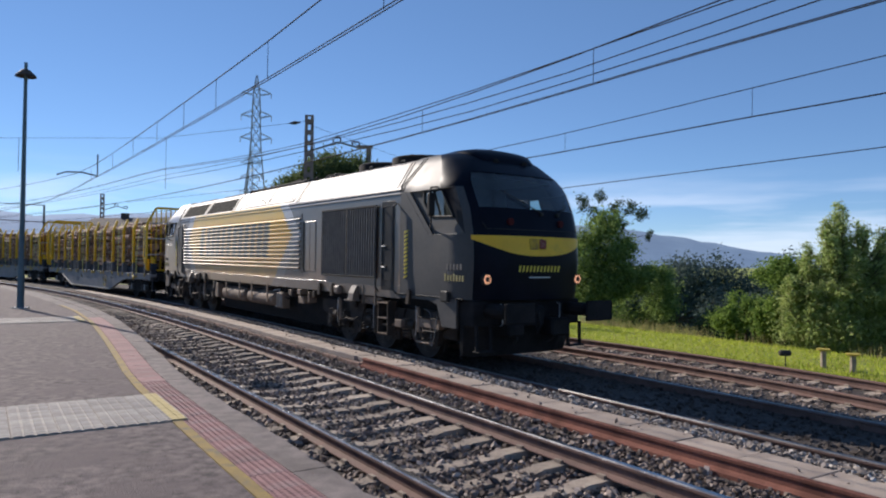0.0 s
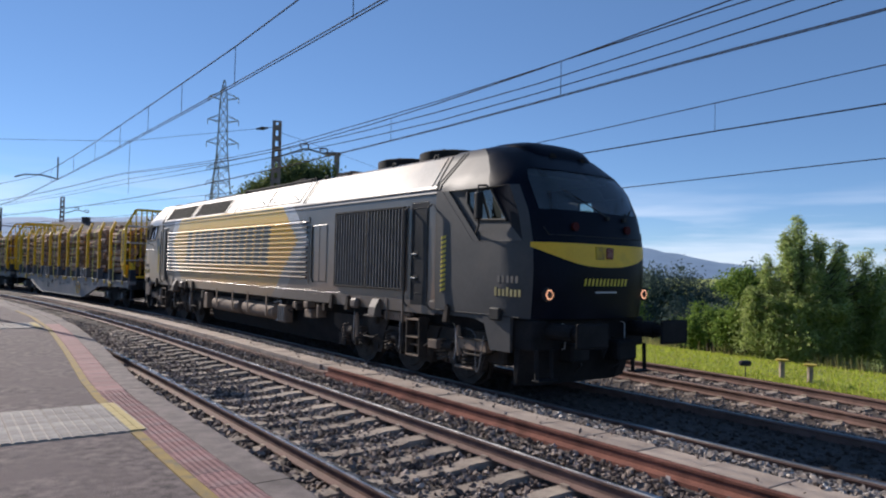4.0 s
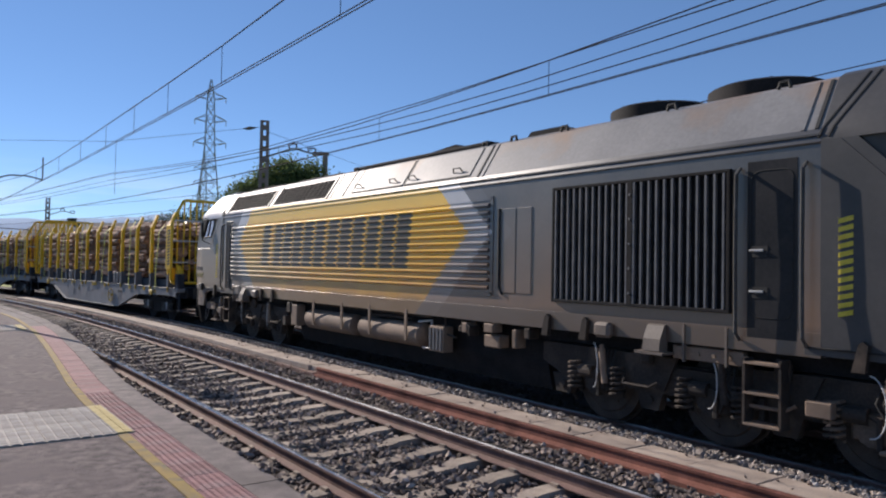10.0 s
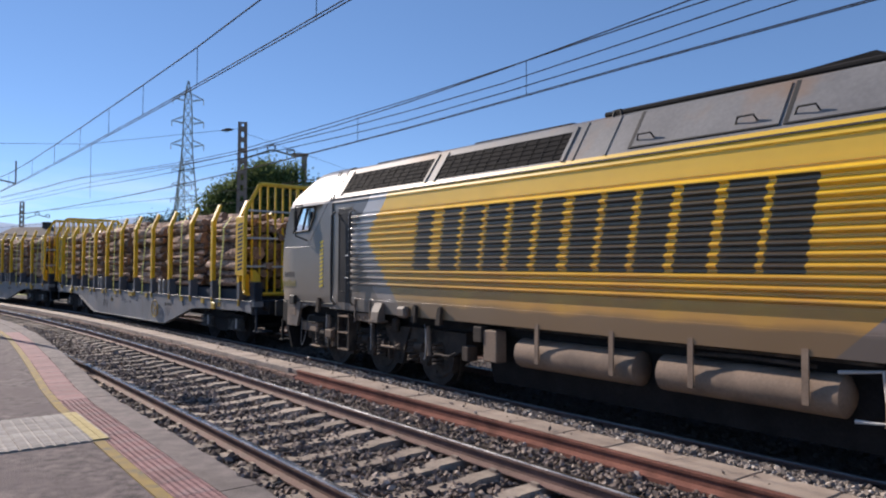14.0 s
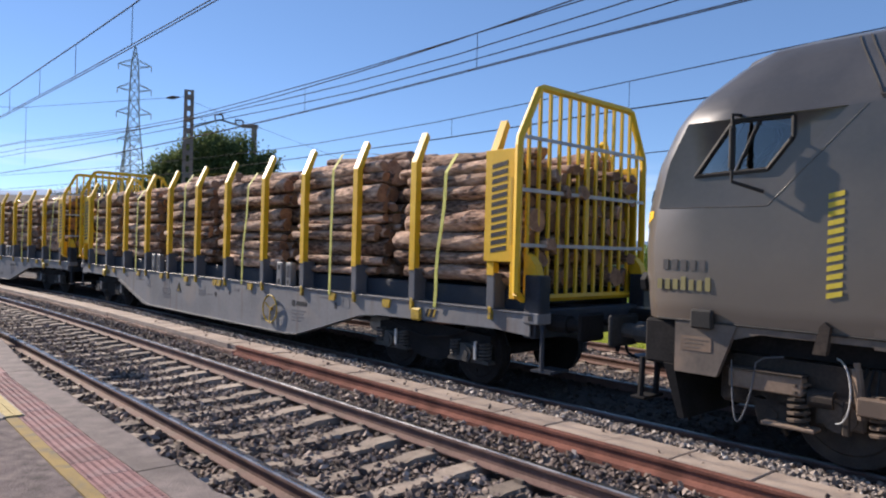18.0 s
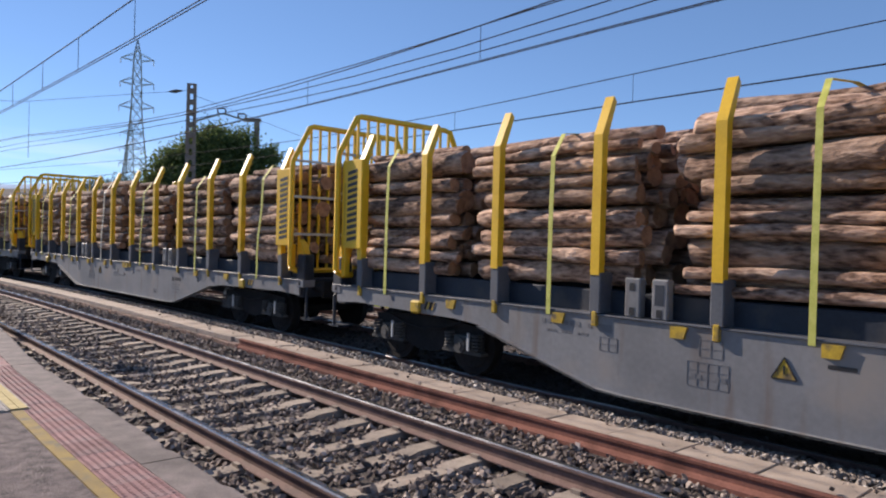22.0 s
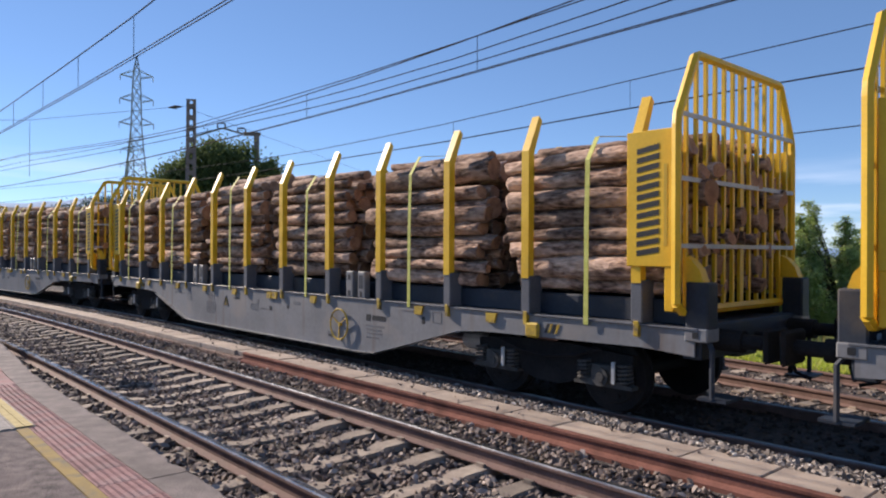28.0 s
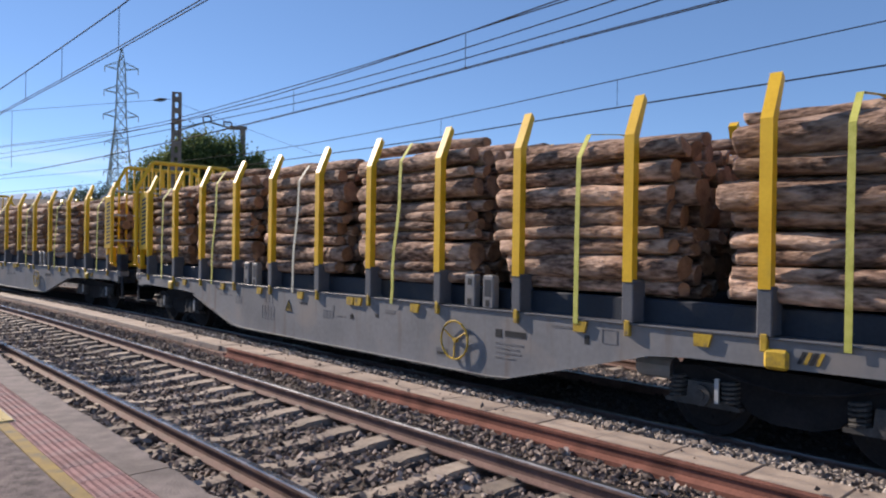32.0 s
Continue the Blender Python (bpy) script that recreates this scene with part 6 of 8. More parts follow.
def make_loco():
    loco = thing("locomotive", "grey and yellow diesel locomotive with lit headlamps and ribbed sides", "locomotive")
    # body between the cabs
    x0, x1 = lx_(19.3), lx_(2.3)
    bm = bmesh.new()
    prism(bm, [(-1.36, 1.28), (-1.40, 1.34), (-1.40, 3.34), (-1.42, 3.36), (-1.40, 3.44), (-1.38, 3.5), (1.38, 3.5), (1.40, 3.44), (1.42, 3.36), (1.40, 3.34), (1.40, 1.34), (1.36, 1.28)], x0, x1, "x")
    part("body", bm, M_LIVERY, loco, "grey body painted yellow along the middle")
    bm = bmesh.new()
    prism(bm, [(-1.38, 3.5), (-1.02, 4.06), (-0.85, 4.13), (0.85, 4.13), (1.02, 4.06), (1.38, 3.5)], x0, x1, "x")
    roof = part("roof", bm, M_ROOF, loco, "dusty grey sloping roof")
    tilt = math.degrees(math.atan2(0.36, 0.56))

    def slope(side, k):
        """A point on the roof's slope: k from 0 (eaves) to 1 (ridge)."""
        return side * (1.38 - 0.36 * k), 3.5 + 0.56 * k

    def plate(name, a0, a1, k0, k1, side, mat, lift, label="", parent=roof):
        bm = bmesh.new()
        n_y, n_z = side * 0.84, 0.54
        (ya, za), (yb, zb) = slope(side, k0), slope(side, k1)
        q = []
        for d in (-0.03, lift):
            q.append([bm.verts.new((lx_(a), y + n_y * d, z + n_z * d)) for a, y, z in ((a0, ya, za), (a1, ya, za), (a1, yb, zb), (a0, yb, zb))])
        bm.faces.new(q[0][::-1]), bm.faces.new(q[1])
        for i in range(4):
            bm.faces.new((q[0][i], q[0][(i + 1) % 4], q[1][(i + 1) % 4], q[1][i]))
        bmesh.ops.recalc_face_normals(bm, faces=bm.faces[:])
        return part(name, bm, mat, parent, label)

    for side in (-1, 1):
        # sloping intake grilles with a mesh of bars
        for a0, a1 in ((12.95, 15.80), (16.10, 18.90)):
            gr = plate("intake_grille", a0, a1, 0.06, 0.80, side, M_GRILL, 0.004, "black roof intake grille")
            bm = bmesh.new()
            for k in np.linspace(0.08, 0.78, 6):
                y, z = slope(side, k)
                rod(bm, (lx_(a0), y + side * 0.012, z + 0.008), (lx_(a1), y + side * 0.012, z + 0.008), 0.006, 4)
            for a in np.arange(a0 + 0.2, a1, 0.24):
                (y0_, z0_), (y1_, z1_) = slope(side, 0.06), slope(side, 0.8)
                rod(bm, (lx_(a), y0_ + side * 0.012, z0_ + 0.008), (lx_(a), y1_ + side * 0.012, z1_ + 0.008), 0.005, 4)
            part("grille_mesh", bm, M_BEAM, gr)
            for a in (a0 - 0.02, a1 + 0.02):
                plate("grille_edge", a - 0.03, a + 0.03, 0.0, 0.92, side, M_ROOF, 0.02, parent=gr)
        # hatches with bent handles
        for a0, a1 in ((7.95, 9.85), (9.95, 11.80)):
            h = plate("roof_hatch", a0, a1, 0.10, 0.97, side, M_ROOF, 0.014, "roof hatch with grab handle")
            for a, b in ((a0, a1),):
                plate("hatch_seal", a, b, 0.07, 0.10, side, M_BLACK, 0.018, parent=h)
            plate("hatch_seal", a1 - 0.0, a1 + 0.05, 0.07, 0.98, side, M_BLACK, 0.016, parent=h)
            for a in (a0 + 0.25, a1 - 0.3):
                y, z = slope(side, 0.24)
                bm = bmesh.new()
                tube(bm, [(lx_(a), y, z), (lx_(a + 0.02), y + side * 0.06, z + 0.07), (lx_(a + 0.2), y + side * 0.06, z + 0.07), (lx_(a + 0.26), y, z)], 0.012)
                part("handle", bm, M_BLACK, h)
        # seams between roof sections
        for a in (2.36, 2.5, 7.6, 7.72, 12.2, 12.75):
            plate("roof_seam", a - 0.018, a + 0.018, 0.0, 1.0, side, M_BLACK if a in (2.36, 7.72) else M_ROOF, 0.012)
        # eaves strip
        bm = bmesh.new()
        y0_, y1_ = sorted((side * 1.38, side * 1.424))
        box(bm, lx_(19.3), lx_(2.3), y0_, y1_, 3.425, 3.445)
        part("eaves_strip", bm, M_GREY, loco)
    # ridge equipment: walkway, fans, exhaust
    bm = bmesh.new()
    box(bm, lx_(12.6), lx_(8.0), -0.9, 0.9, 4.12, 4.19, bevel=0.02)
    part("ridge_walkway", bm, M_BEAM, roof)
    bm = bmesh.new()
    prism(bm, [(lx_(10.2), 4.13), (lx_(10.1), 4.27), (lx_(9.3), 4.33), (lx_(8.9), 4.13)], -0.6, 0.6)
    part("exhaust_cowl", bm, M_BEAM, roof)
    for a in (3.6, 5.2):
        bm = bmesh.new()
        rod(bm, (lx_(a), 0, 4.10), (lx_(a), 0, 4.33), 0.74, 24)
        rod(bm, (lx_(a), 0, 4.33), (lx_(a), 0, 4.36), 0.74, 24, 0.68)
        fan = part("roof_fan", bm, M_BEAM, roof, "round dark roof fan", smooth=True)
        bm = bmesh.new()
        for k in range(6):
            b = k * math.pi / 3
            rod(bm, (lx_(a), 0, 4.37), (lx_(a) + 0.62 * math.cos(b), 0.62 * math.sin(b), 4.37), 0.02, 4)
        part("fan_guard", bm, M_BAR, fan)
    for a in (2.9, 4.35, 6.2, 7.3, 8.0, 12.3):
        bm = bmesh.new()
        tube(bm, [(lx_(a) - 0.07, -0.98, 4.08), (lx_(a) - 0.05, -0.98, 4.155), (lx_(a) + 0.05, -0.98, 4.155), (lx_(a) + 0.07, -0.98, 4.08)], 0.022)
        part("lifting_eye", bm, M_BLACK, roof)
    bm = bmesh.new()
    prism(bm, [(lx_(7.2), 4.12), (lx_(7.1), 4.22), (lx_(6.4), 4.22), (lx_(6.1), 4.12)], -0.8, 0.8)
    part("roof_vent", bm, M_BEAM, roof)
    for a0, a1 in ((13.2, 15.4), (16.4, 18.4)):
        bm = bmesh.new()
        box(bm, lx_(a1), lx_(a0), -0.85, 0.85, 4.12, 4.16, bevel=0.02)
        part("roof_panel", bm, M_BEAM, roof)
    for side in (-1, 1):
        # ribbed louvre panel: each rib a part
        for k in range(12):
            z = 1.70 + k * 0.1175
            bm = bmesh.new()
            prism(bm, [(side * 1.40, z - 0.01), (side * 1.462, z + 0.022), (side * 1.462, z + 0.036), (side * 1.40, z + 0.075)], lx_(18.48), lx_(7.36), "x")
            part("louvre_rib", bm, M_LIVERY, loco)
        for a0, a1, z0, z1 in ((7.28, 7.36, 1.62, 3.16), (18.48, 18.54, 1.62, 3.16), (7.28, 18.54, 3.10, 3.16), (7.28, 18.54, 1.60, 1.66)):
            bm = bmesh.new()
            y0_, y1_ = sorted((side * 1.398, side * 1.412))
            box(bm, lx_(a1), lx_(a0), y0_, y1_, z0, z1)
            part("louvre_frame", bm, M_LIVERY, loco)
        # radiator grille with upright bars
        bm = bmesh.new()
        y0_, y1_ = sorted((side * 1.39, side * 1.408))
        box(bm, lx_(5.95), lx_(3.28), y0_, y1_, 1.60, 3.16)
        rad = part("radiator", bm, M_GRILL, loco, "black radiator grille with upright bars")
        for k in range(24):
            bm = bmesh.new()
            a = 3.34 + k * (5.90 - 3.34) / 23
            y0_, y1_ = sorted((side * 1.405, side * 1.455))
            box(bm, lx_(a) - 0.013, lx_(a) + 0.013, y0_, y1_, 1.62, 3.14)
            part("bar", bm, M_BAR, rad)
        # dark rims round its two panels, with bolts down the middle
        for a0, a1, z0, z1 in ((3.26, 5.97, 3.14, 3.18), (3.26, 5.97, 1.58, 1.62), (3.26, 3.30, 1.60, 3.16), (5.93, 5.97, 1.60, 3.16), (4.58, 4.67, 1.60, 3.16)):
            bm = bmesh.new()
            y0_, y1_ = sorted((side * 1.392, side * 1.458))
            box(bm, lx_(a1), lx_(a0), y0_, y1_, z0, z1, bevel=0.006)
            rim = part("rim", bm, M_BEAM, rad, "black grille rim")
        for k in range(5):
            bm = bmesh.new()
            rod(bm, (lx_(4.625), side * 1.456, 1.75 + k * 0.31), (lx_(4.625), side * 1.468, 1.75 + k * 0.31), 0.016, 6)
            part("bolt", bm, M_BAR, rim)
        # side door panels between radiator and louvres
        for a0, a1 in ((6.42, 6.74), (6.76, 7.08)):
            bm = bmesh.new()
            y0_, y1_ = sorted((side * 1.39, side * 1.412))
            box(bm, lx_(a1), lx_(a0), y0_, y1_, 1.66, 2.95, bevel=0.01)
            part("side_hatch", bm, M_LIVERY, loco)
        bm = bmesh.new()
        tube(bm, [(lx_(7.12), side * 1.41, 2.9), (lx_(7.14), side * 1.41, 2.95), (lx_(7.13), side * 1.415, 1.75), (lx_(7.05), side * 1.41, 1.64)], 0.022)
        part("hatch_seal", bm, M_BLACK, loco)
        # sill and its brackets
        bm = bmesh.new()
        y0_, y1_ = sorted((side * 1.30, side * 1.404))
        box(bm, lx_(19.3), lx_(2.3), y0_, y1_, 1.19, 1.44, bevel=0.002)
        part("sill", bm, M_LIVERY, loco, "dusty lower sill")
        for flip_ in (False, True):
            for a, kind in ((1.9, "fin"), (5.35, "fin"), (5.02, "box"), (4.22, "hood"), (3.86, "post"), (3.32, "post"), (6.05, "fin")):
                x = lx_(21.6 - a if flip_ else a)
                bm = bmesh.new()
                if kind == "fin":
                    prism(bm, [(x - 0.09, 1.10), (x + 0.03, 1.10), (x + 0.06, 1.36), (x + 0.01, 1.40), (x - 0.03, 1.36)], side * 1.39, side * 1.47)
                elif kind == "box":
                    box(bm, x - 0.13, x + 0.13, min(side * 1.38, side * 1.52), max(side * 1.38, side * 1.52), 1.16, 1.36, bevel=0.04)
                elif kind == "hood":
                    prism(bm, [(side * 1.38, 1.06), (side * 1.55, 1.08), (side * 1.53, 1.22), (side * 1.45, 1.38), (side * 1.38, 1.40)], x - 0.12, x + 0.12, "x")
                    box(bm, x - 0.2, x + 0.2, min(side * 1.36, side * 1.60), max(side * 1.36, side * 1.60), 1.04, 1.07)
                else:
                    box(bm, x - 0.014, x + 0.014, min(side * 1.38, side * 1.42), max(side * 1.38, side * 1.42), 0.98, 1.42)
                part("bracket" if kind != "box" else "equipment_box", bm, M_BOGIE if kind == "fin" else M_SKIRT, loco)
        # air reservoirs
        for a0, a1 in ((9.32, 11.50), (11.72, 13.92)):
            bm = bmesh.new()
            rod(bm, (lx_(a1) + 0.06, side * 1.16, 0.80), (lx_(a0) - 0.06, side * 1.16, 0.80), 0.215, 20)
            rod(bm, (lx_(a0) - 0.06, side * 1.16, 0.80), (lx_(a0), side * 1.16, 0.80), 0.215, 20, 0.12)
            rod(bm, (lx_(a1) + 0.06, side * 1.16, 0.80), (lx_(a1), side * 1.16, 0.80), 0.215, 20, 0.12)
            tank = part("air_reservoir", bm, M_TANK, loco, "dusty tan air reservoir", smooth=True)
            for a in (a0 + 0.35, a1 - 0.55):
                bm = bmesh.new()
                box(bm, lx_(a) - 0.035, lx_(a) + 0.035, side * 1.40 - 0.012, side * 1.40 + 0.012, 0.70, 1.26)
                part("hanger", bm, M_TANK, tank)
        # boxes and pipework under the sill
        for a, w, z0, z1, yy, mt in ((8.75, 0.42, 0.58, 1.02, 1.28, M_TANK), (7.93, 0.14, 0.98, 1.14, 1.33, M_TANK), (7.80, 0.06, 0.94, 1.10, 1.34, M_BOGIE), (8.1, 0.10, 0.98, 1.08, 1.28, M_BOGIE), (7.32, 0.22, 1.03, 1.17, 1.34, M_TANK), (7.3, 0.36, 0.80, 0.99, 1.28, M_TANK), (6.75, 0.09, 0.84, 1.12, 1.32, M_TANK), (6.5, 0.12, 1.0, 1.16, 1.30, M_BOGIE), (14.35, 0.30, 0.62, 1.10, 1.30, M_TANK), (14.62, 0.2, 0.9, 1.14, 1.32, M_BOGIE), (15.0, 0.16, 0.56, 0.8, 1.25, M_BOGIE)):
            bm = bmesh.new()
            box(bm, lx_(a) - w / 2, lx_(a) + w / 2, side * yy - 0.11, side * yy + 0.11, z0, z1, bevel=0.015)
            part("equipment_box", bm, mt, loco)
        bm = bmesh.new()
        for k in range(4):
            x = lx_(8.9 - k * 0.1)
            box(bm, x - 0.025, x + 0.025, side * 1.40 - 0.012, side * 1.40 + 0.012, 0.62, 0.98)
        part("valve_rack", bm, M_BAR, loco)
        for pts in ([(9.4, 1.05), (9.0, 1.10), (8.95, 0.62), (9.25, 0.60)], [(13.9, 1.16), (11.6, 1.16), (9.0, 1.16)], [(11.0, 1.08), (10.4, 1.10), (9.6, 1.08)], [(8.6, 1.2), (8.6, 0.9), (8.3, 0.86)]):
            bm = bmesh.new()
            tube(bm, [(lx_(a), side * 1.30, z) for a, z in pts], 0.022)
            part("pipe", bm, M_PALE_BAR if len(pts) == 4 and pts[0][0] == 9.4 else M_BOGIE, loco)
    # Tank and underframe near-black: the shade under the body is put into colour.
    bm = bmesh.new()
    prism(bm, [(-1.04, 0.62), (-0.94, 0.24), (0.94, 0.24), (1.04, 0.62), (1.0, 1.2), (-1.0, 1.2)], lx_(14.75), lx_(6.4), "x")
    part("fuel_tank", bm, M_BEAM, loco, "dark underfloor fuel tank")
    bm = bmesh.new()
    box(bm, lx_(21.1), lx_(0.5), -1.12, 1.12, 1.0, 1.275)
    part("underframe", bm, M_BEAM, loco)
    for a0, a1 in ((0.75, 1.5), (20.1, 20.85)):
        bm = bmesh.new()
        box(bm, lx_(a1), lx_(a0), -1.1, 1.1, 0.45, 1.0, bevel=0.04)
        part("brake_gear", bm, M_BOGIE, loco)
    for flip in (False, True):
        make_cab(loco, flip)
    # bogies
    for bx in (7.2, -7.1):
        steel = M_BOGIE if bx > 0 else M_BOGIE_REAR
        bm = bmesh.new()
        for side in (-1, 1):
            y0_, y1_ = sorted((side * 1.06, side * 1.20))
            prism(bm, [(bx - 2.75, 0.72), (bx - 2.3, 0.52), (bx + 2.3, 0.52), (bx + 2.75, 0.72), (bx + 2.75, 0.98), (bx + 1.0, 0.98), (bx + 0.7, 0.86), (bx - 0.7, 0.86), (bx - 1.0, 0.98), (bx - 2.75, 0.98)], y0_, y1_)
        box(bm, bx - 2.6, bx + 2.6, -1.06, 1.06, 0.62, 0.88)
        bogie = part("bogie", bm, steel, loco, "dusty three-axle bogie")
        for k in (-1, 0, 1):
            ax = bx + k * 1.72
            SPIN.append((wheelset(bogie, ax, 0.53, 0.90), 0.53, 0.0))
            for side in (-1, 1):
                bm = bmesh.new()
                rod(bm, (ax, side * 1.02, 0.53), (ax, side * 1.26, 0.53), 0.16, 12)
                box(bm, ax - 0.22, ax + 0.22, side * 1.16 - 0.07, side * 1.16 + 0.07, 0.40, 0.70, bevel=0.03)
                gear = M_GEAR_LIT if abs(ax) > 8 else steel
                part("axle_box", bm, gear, bogie)
                for dx in (-0.36, 0.36):
                    bm = bmesh.new()
                    spring(bm, ax + dx, side * 1.24, 0.38, 0.78, 0.095, 6, 0.02)
                    part("spring", bm, gear, bogie)
                bm = bmesh.new()
                rod(bm, (ax + 0.22, side * 1.32, 0.55), (ax + 0.16, side * 1.32, 1.0), 0.045, 8)
                rod(bm, (ax + 0.19, side * 1.32, 0.78), (ax + 0.16, side * 1.32, 1.05), 0.03, 8)
                part("damper", bm, M_TANK if k else steel, bogie)
                bm = bmesh.new()
                tube(bm, [(ax - 0.02 + 0.17 * math.sin(j * math.pi / 11) * (1 + 0.1 * k), side * (1.27 + 0.10 * math.sin(j * math.pi / 11)), 0.76 + 0.30 * math.cos(j * math.pi / 11)) for j in range(12)], 0.008)
                part("cable", bm, M_PALE_BAR, bogie)
        for side in (-1, 1):
            for dx in (-0.86, 0.86):
                bm = bmesh.new()
                prism(bm, [(bx + dx - 0.22, 0.56), (bx + dx + 0.22, 0.56), (bx + dx + 0.40, 0.98), (bx + dx - 0.40, 0.98)], *sorted((side * 1.20, side * 1.245)))
                part("frame_web", bm, steel, bogie)
                bm = bmesh.new()
                box(bm, bx + dx - 0.09, bx + dx + 0.09, side * 1.28 - 0.05, side * 1.28 + 0.05, 0.88, 1.12, bevel=0.03)
                part("traction_mount", bm, steel, bogie)
            bm = bmesh.new()
            box(bm, bx - 0.45, bx + 0.45, side * 1.30 - 0.05, side * 1.30 + 0.05, 1.0, 1.16, bevel=0.01)
            for k in range(4):
                rod(bm, (bx - 0.3 + k * 0.2, side * 1.35, 1.08), (bx - 0.3 + k * 0.2, side * 1.37, 1.08), 0.025, 6)
            part("sand_box", bm, M_TANK, bogie)
            # brake cylinders with levers, strap hangers, hose bundles
            for dx in (-1.98, -0.26, 0.30, 1.46):
                bm = bmesh.new()
                rod(bm, (bx + dx, side * 1.24, 0.66), (bx + dx + 0.22, side * 1.24, 0.66), 0.085, 12)
                rod(bm, (bx + dx + 0.22, side * 1.24, 0.66), (bx + dx + 0.34, side * 1.24, 0.60), 0.025, 6)
                box(bm, bx + dx + 0.30, bx + dx + 0.36, side * 1.24 - 0.05, side * 1.24 + 0.05, 0.36, 0.68, bevel=0.01)
                part("brake_cylinder", bm, steel, bogie)
            for dx in (-1.2, 0.5, 2.1):
                bm = bmesh.new()
                tube(bm, [(bx + dx, side * 1.30, 0.66), (bx + dx + 0.02, side * 1.36, 0.60), (bx + dx + 0.42, side * 1.36, 0.60), (bx + dx + 0.50, side * 1.30, 0.66)], 0.022)
                part("foot_bar", bm, M_TANK if dx == 0.5 else steel, bogie)
                for j in range(3):
                    bm = bmesh.new()
                    tube(bm, [(bx + dx - 0.3 + j * 0.05, side * 1.22, 1.0), (bx + dx - 0.34 + j * 0.07, side * 1.30, 0.8), (bx + dx - 0.22 + j * 0.05, side * 1.32, 0.62), (bx + dx - 0.12, side * 1.26, 0.5 + 0.03 * j)], 0.013, 5)
                    part("hose", bm, M_BLACK, bogie)
            for dx in (-2.35, -0.88, 0.84, 2.25):
                bm = bmesh.new()
                prism(bm, [(bx + dx - 0.13, 0.30), (bx + dx + 0.13, 0.30), (bx + dx + 0.2, 0.56), (bx + dx - 0.2, 0.56)], side * 1.08, side * 1.2)
                rod(bm, (bx + dx, side * 1.19, 0.42), (bx + dx, side * 1.225, 0.42), 0.06, 10)
                part("guide_block", bm, steel, bogie)
            for e in (-1, 1):
                bm = bmesh.new()
                tube(bm, [(bx + e * 2.3, side * 1.1, 0.8), (bx + e * 2.45, side * 1.05, 0.5), (bx + e * 2.3, side * 0.95, 0.18)], 0.025)
                part("sand_pipe", bm, steel, bogie)
        # proud beam, gusset and box over the outer axle
        e = 1 if bx > 0 else -1
        for side in (-1, 1):
            def bit(name, x0, x1, y0, y1, z0, z1, mat, label=""):
                bm = bmesh.new()
                xa, xb = sorted((e * x0, e * x1))
                ya, yb = sorted((side * y0, side * y1))
                box(bm, xa, xb, ya, yb, z0, z1, bevel=0.012)
                return part(name, bm, mat, bogie, label)
            bit("end_beam", 9.12, 9.84, 1.20, 1.34, 0.66, 0.84, M_TANK, "dusty beam at the end of the bogie")
            bit("end_flange", 9.10, 9.86, 1.20, 1.37, 0.845, 0.865, steel)
            bit("spring_plate", 9.0, 9.5, 1.16, 1.34, 0.335, 0.375, M_TANK)
            bit("junction_box", 8.36, 8.62, 1.33, 1.44, 0.60, 0.76, M_TANK, "tan junction box over the axle")
            bm = bmesh.new()
            tube(bm, [(e * (9.80 - 0.012 * j - 0.003 * max(0, j - 8) ** 1.3), side * (1.36 + 0.05 * math.sin(j * math.pi / 14)), 0.93 - 0.60 * math.sin(j * math.pi / 16) ** 0.7) for j in range(17)] + [(e * 9.48, side * 1.34, 0.99), (e * 9.3, side * 1.32, 1.02)], 0.009)
            part("cable", bm, M_BAR, bogie)
    return loco


loco = make_loco()


# ---- wagons: x forward, front buffer face at +10.17 ----
STAKES = [8.85 - 3.20 * (k // 2) - 1.67 * (k % 2) for k in range(12)]


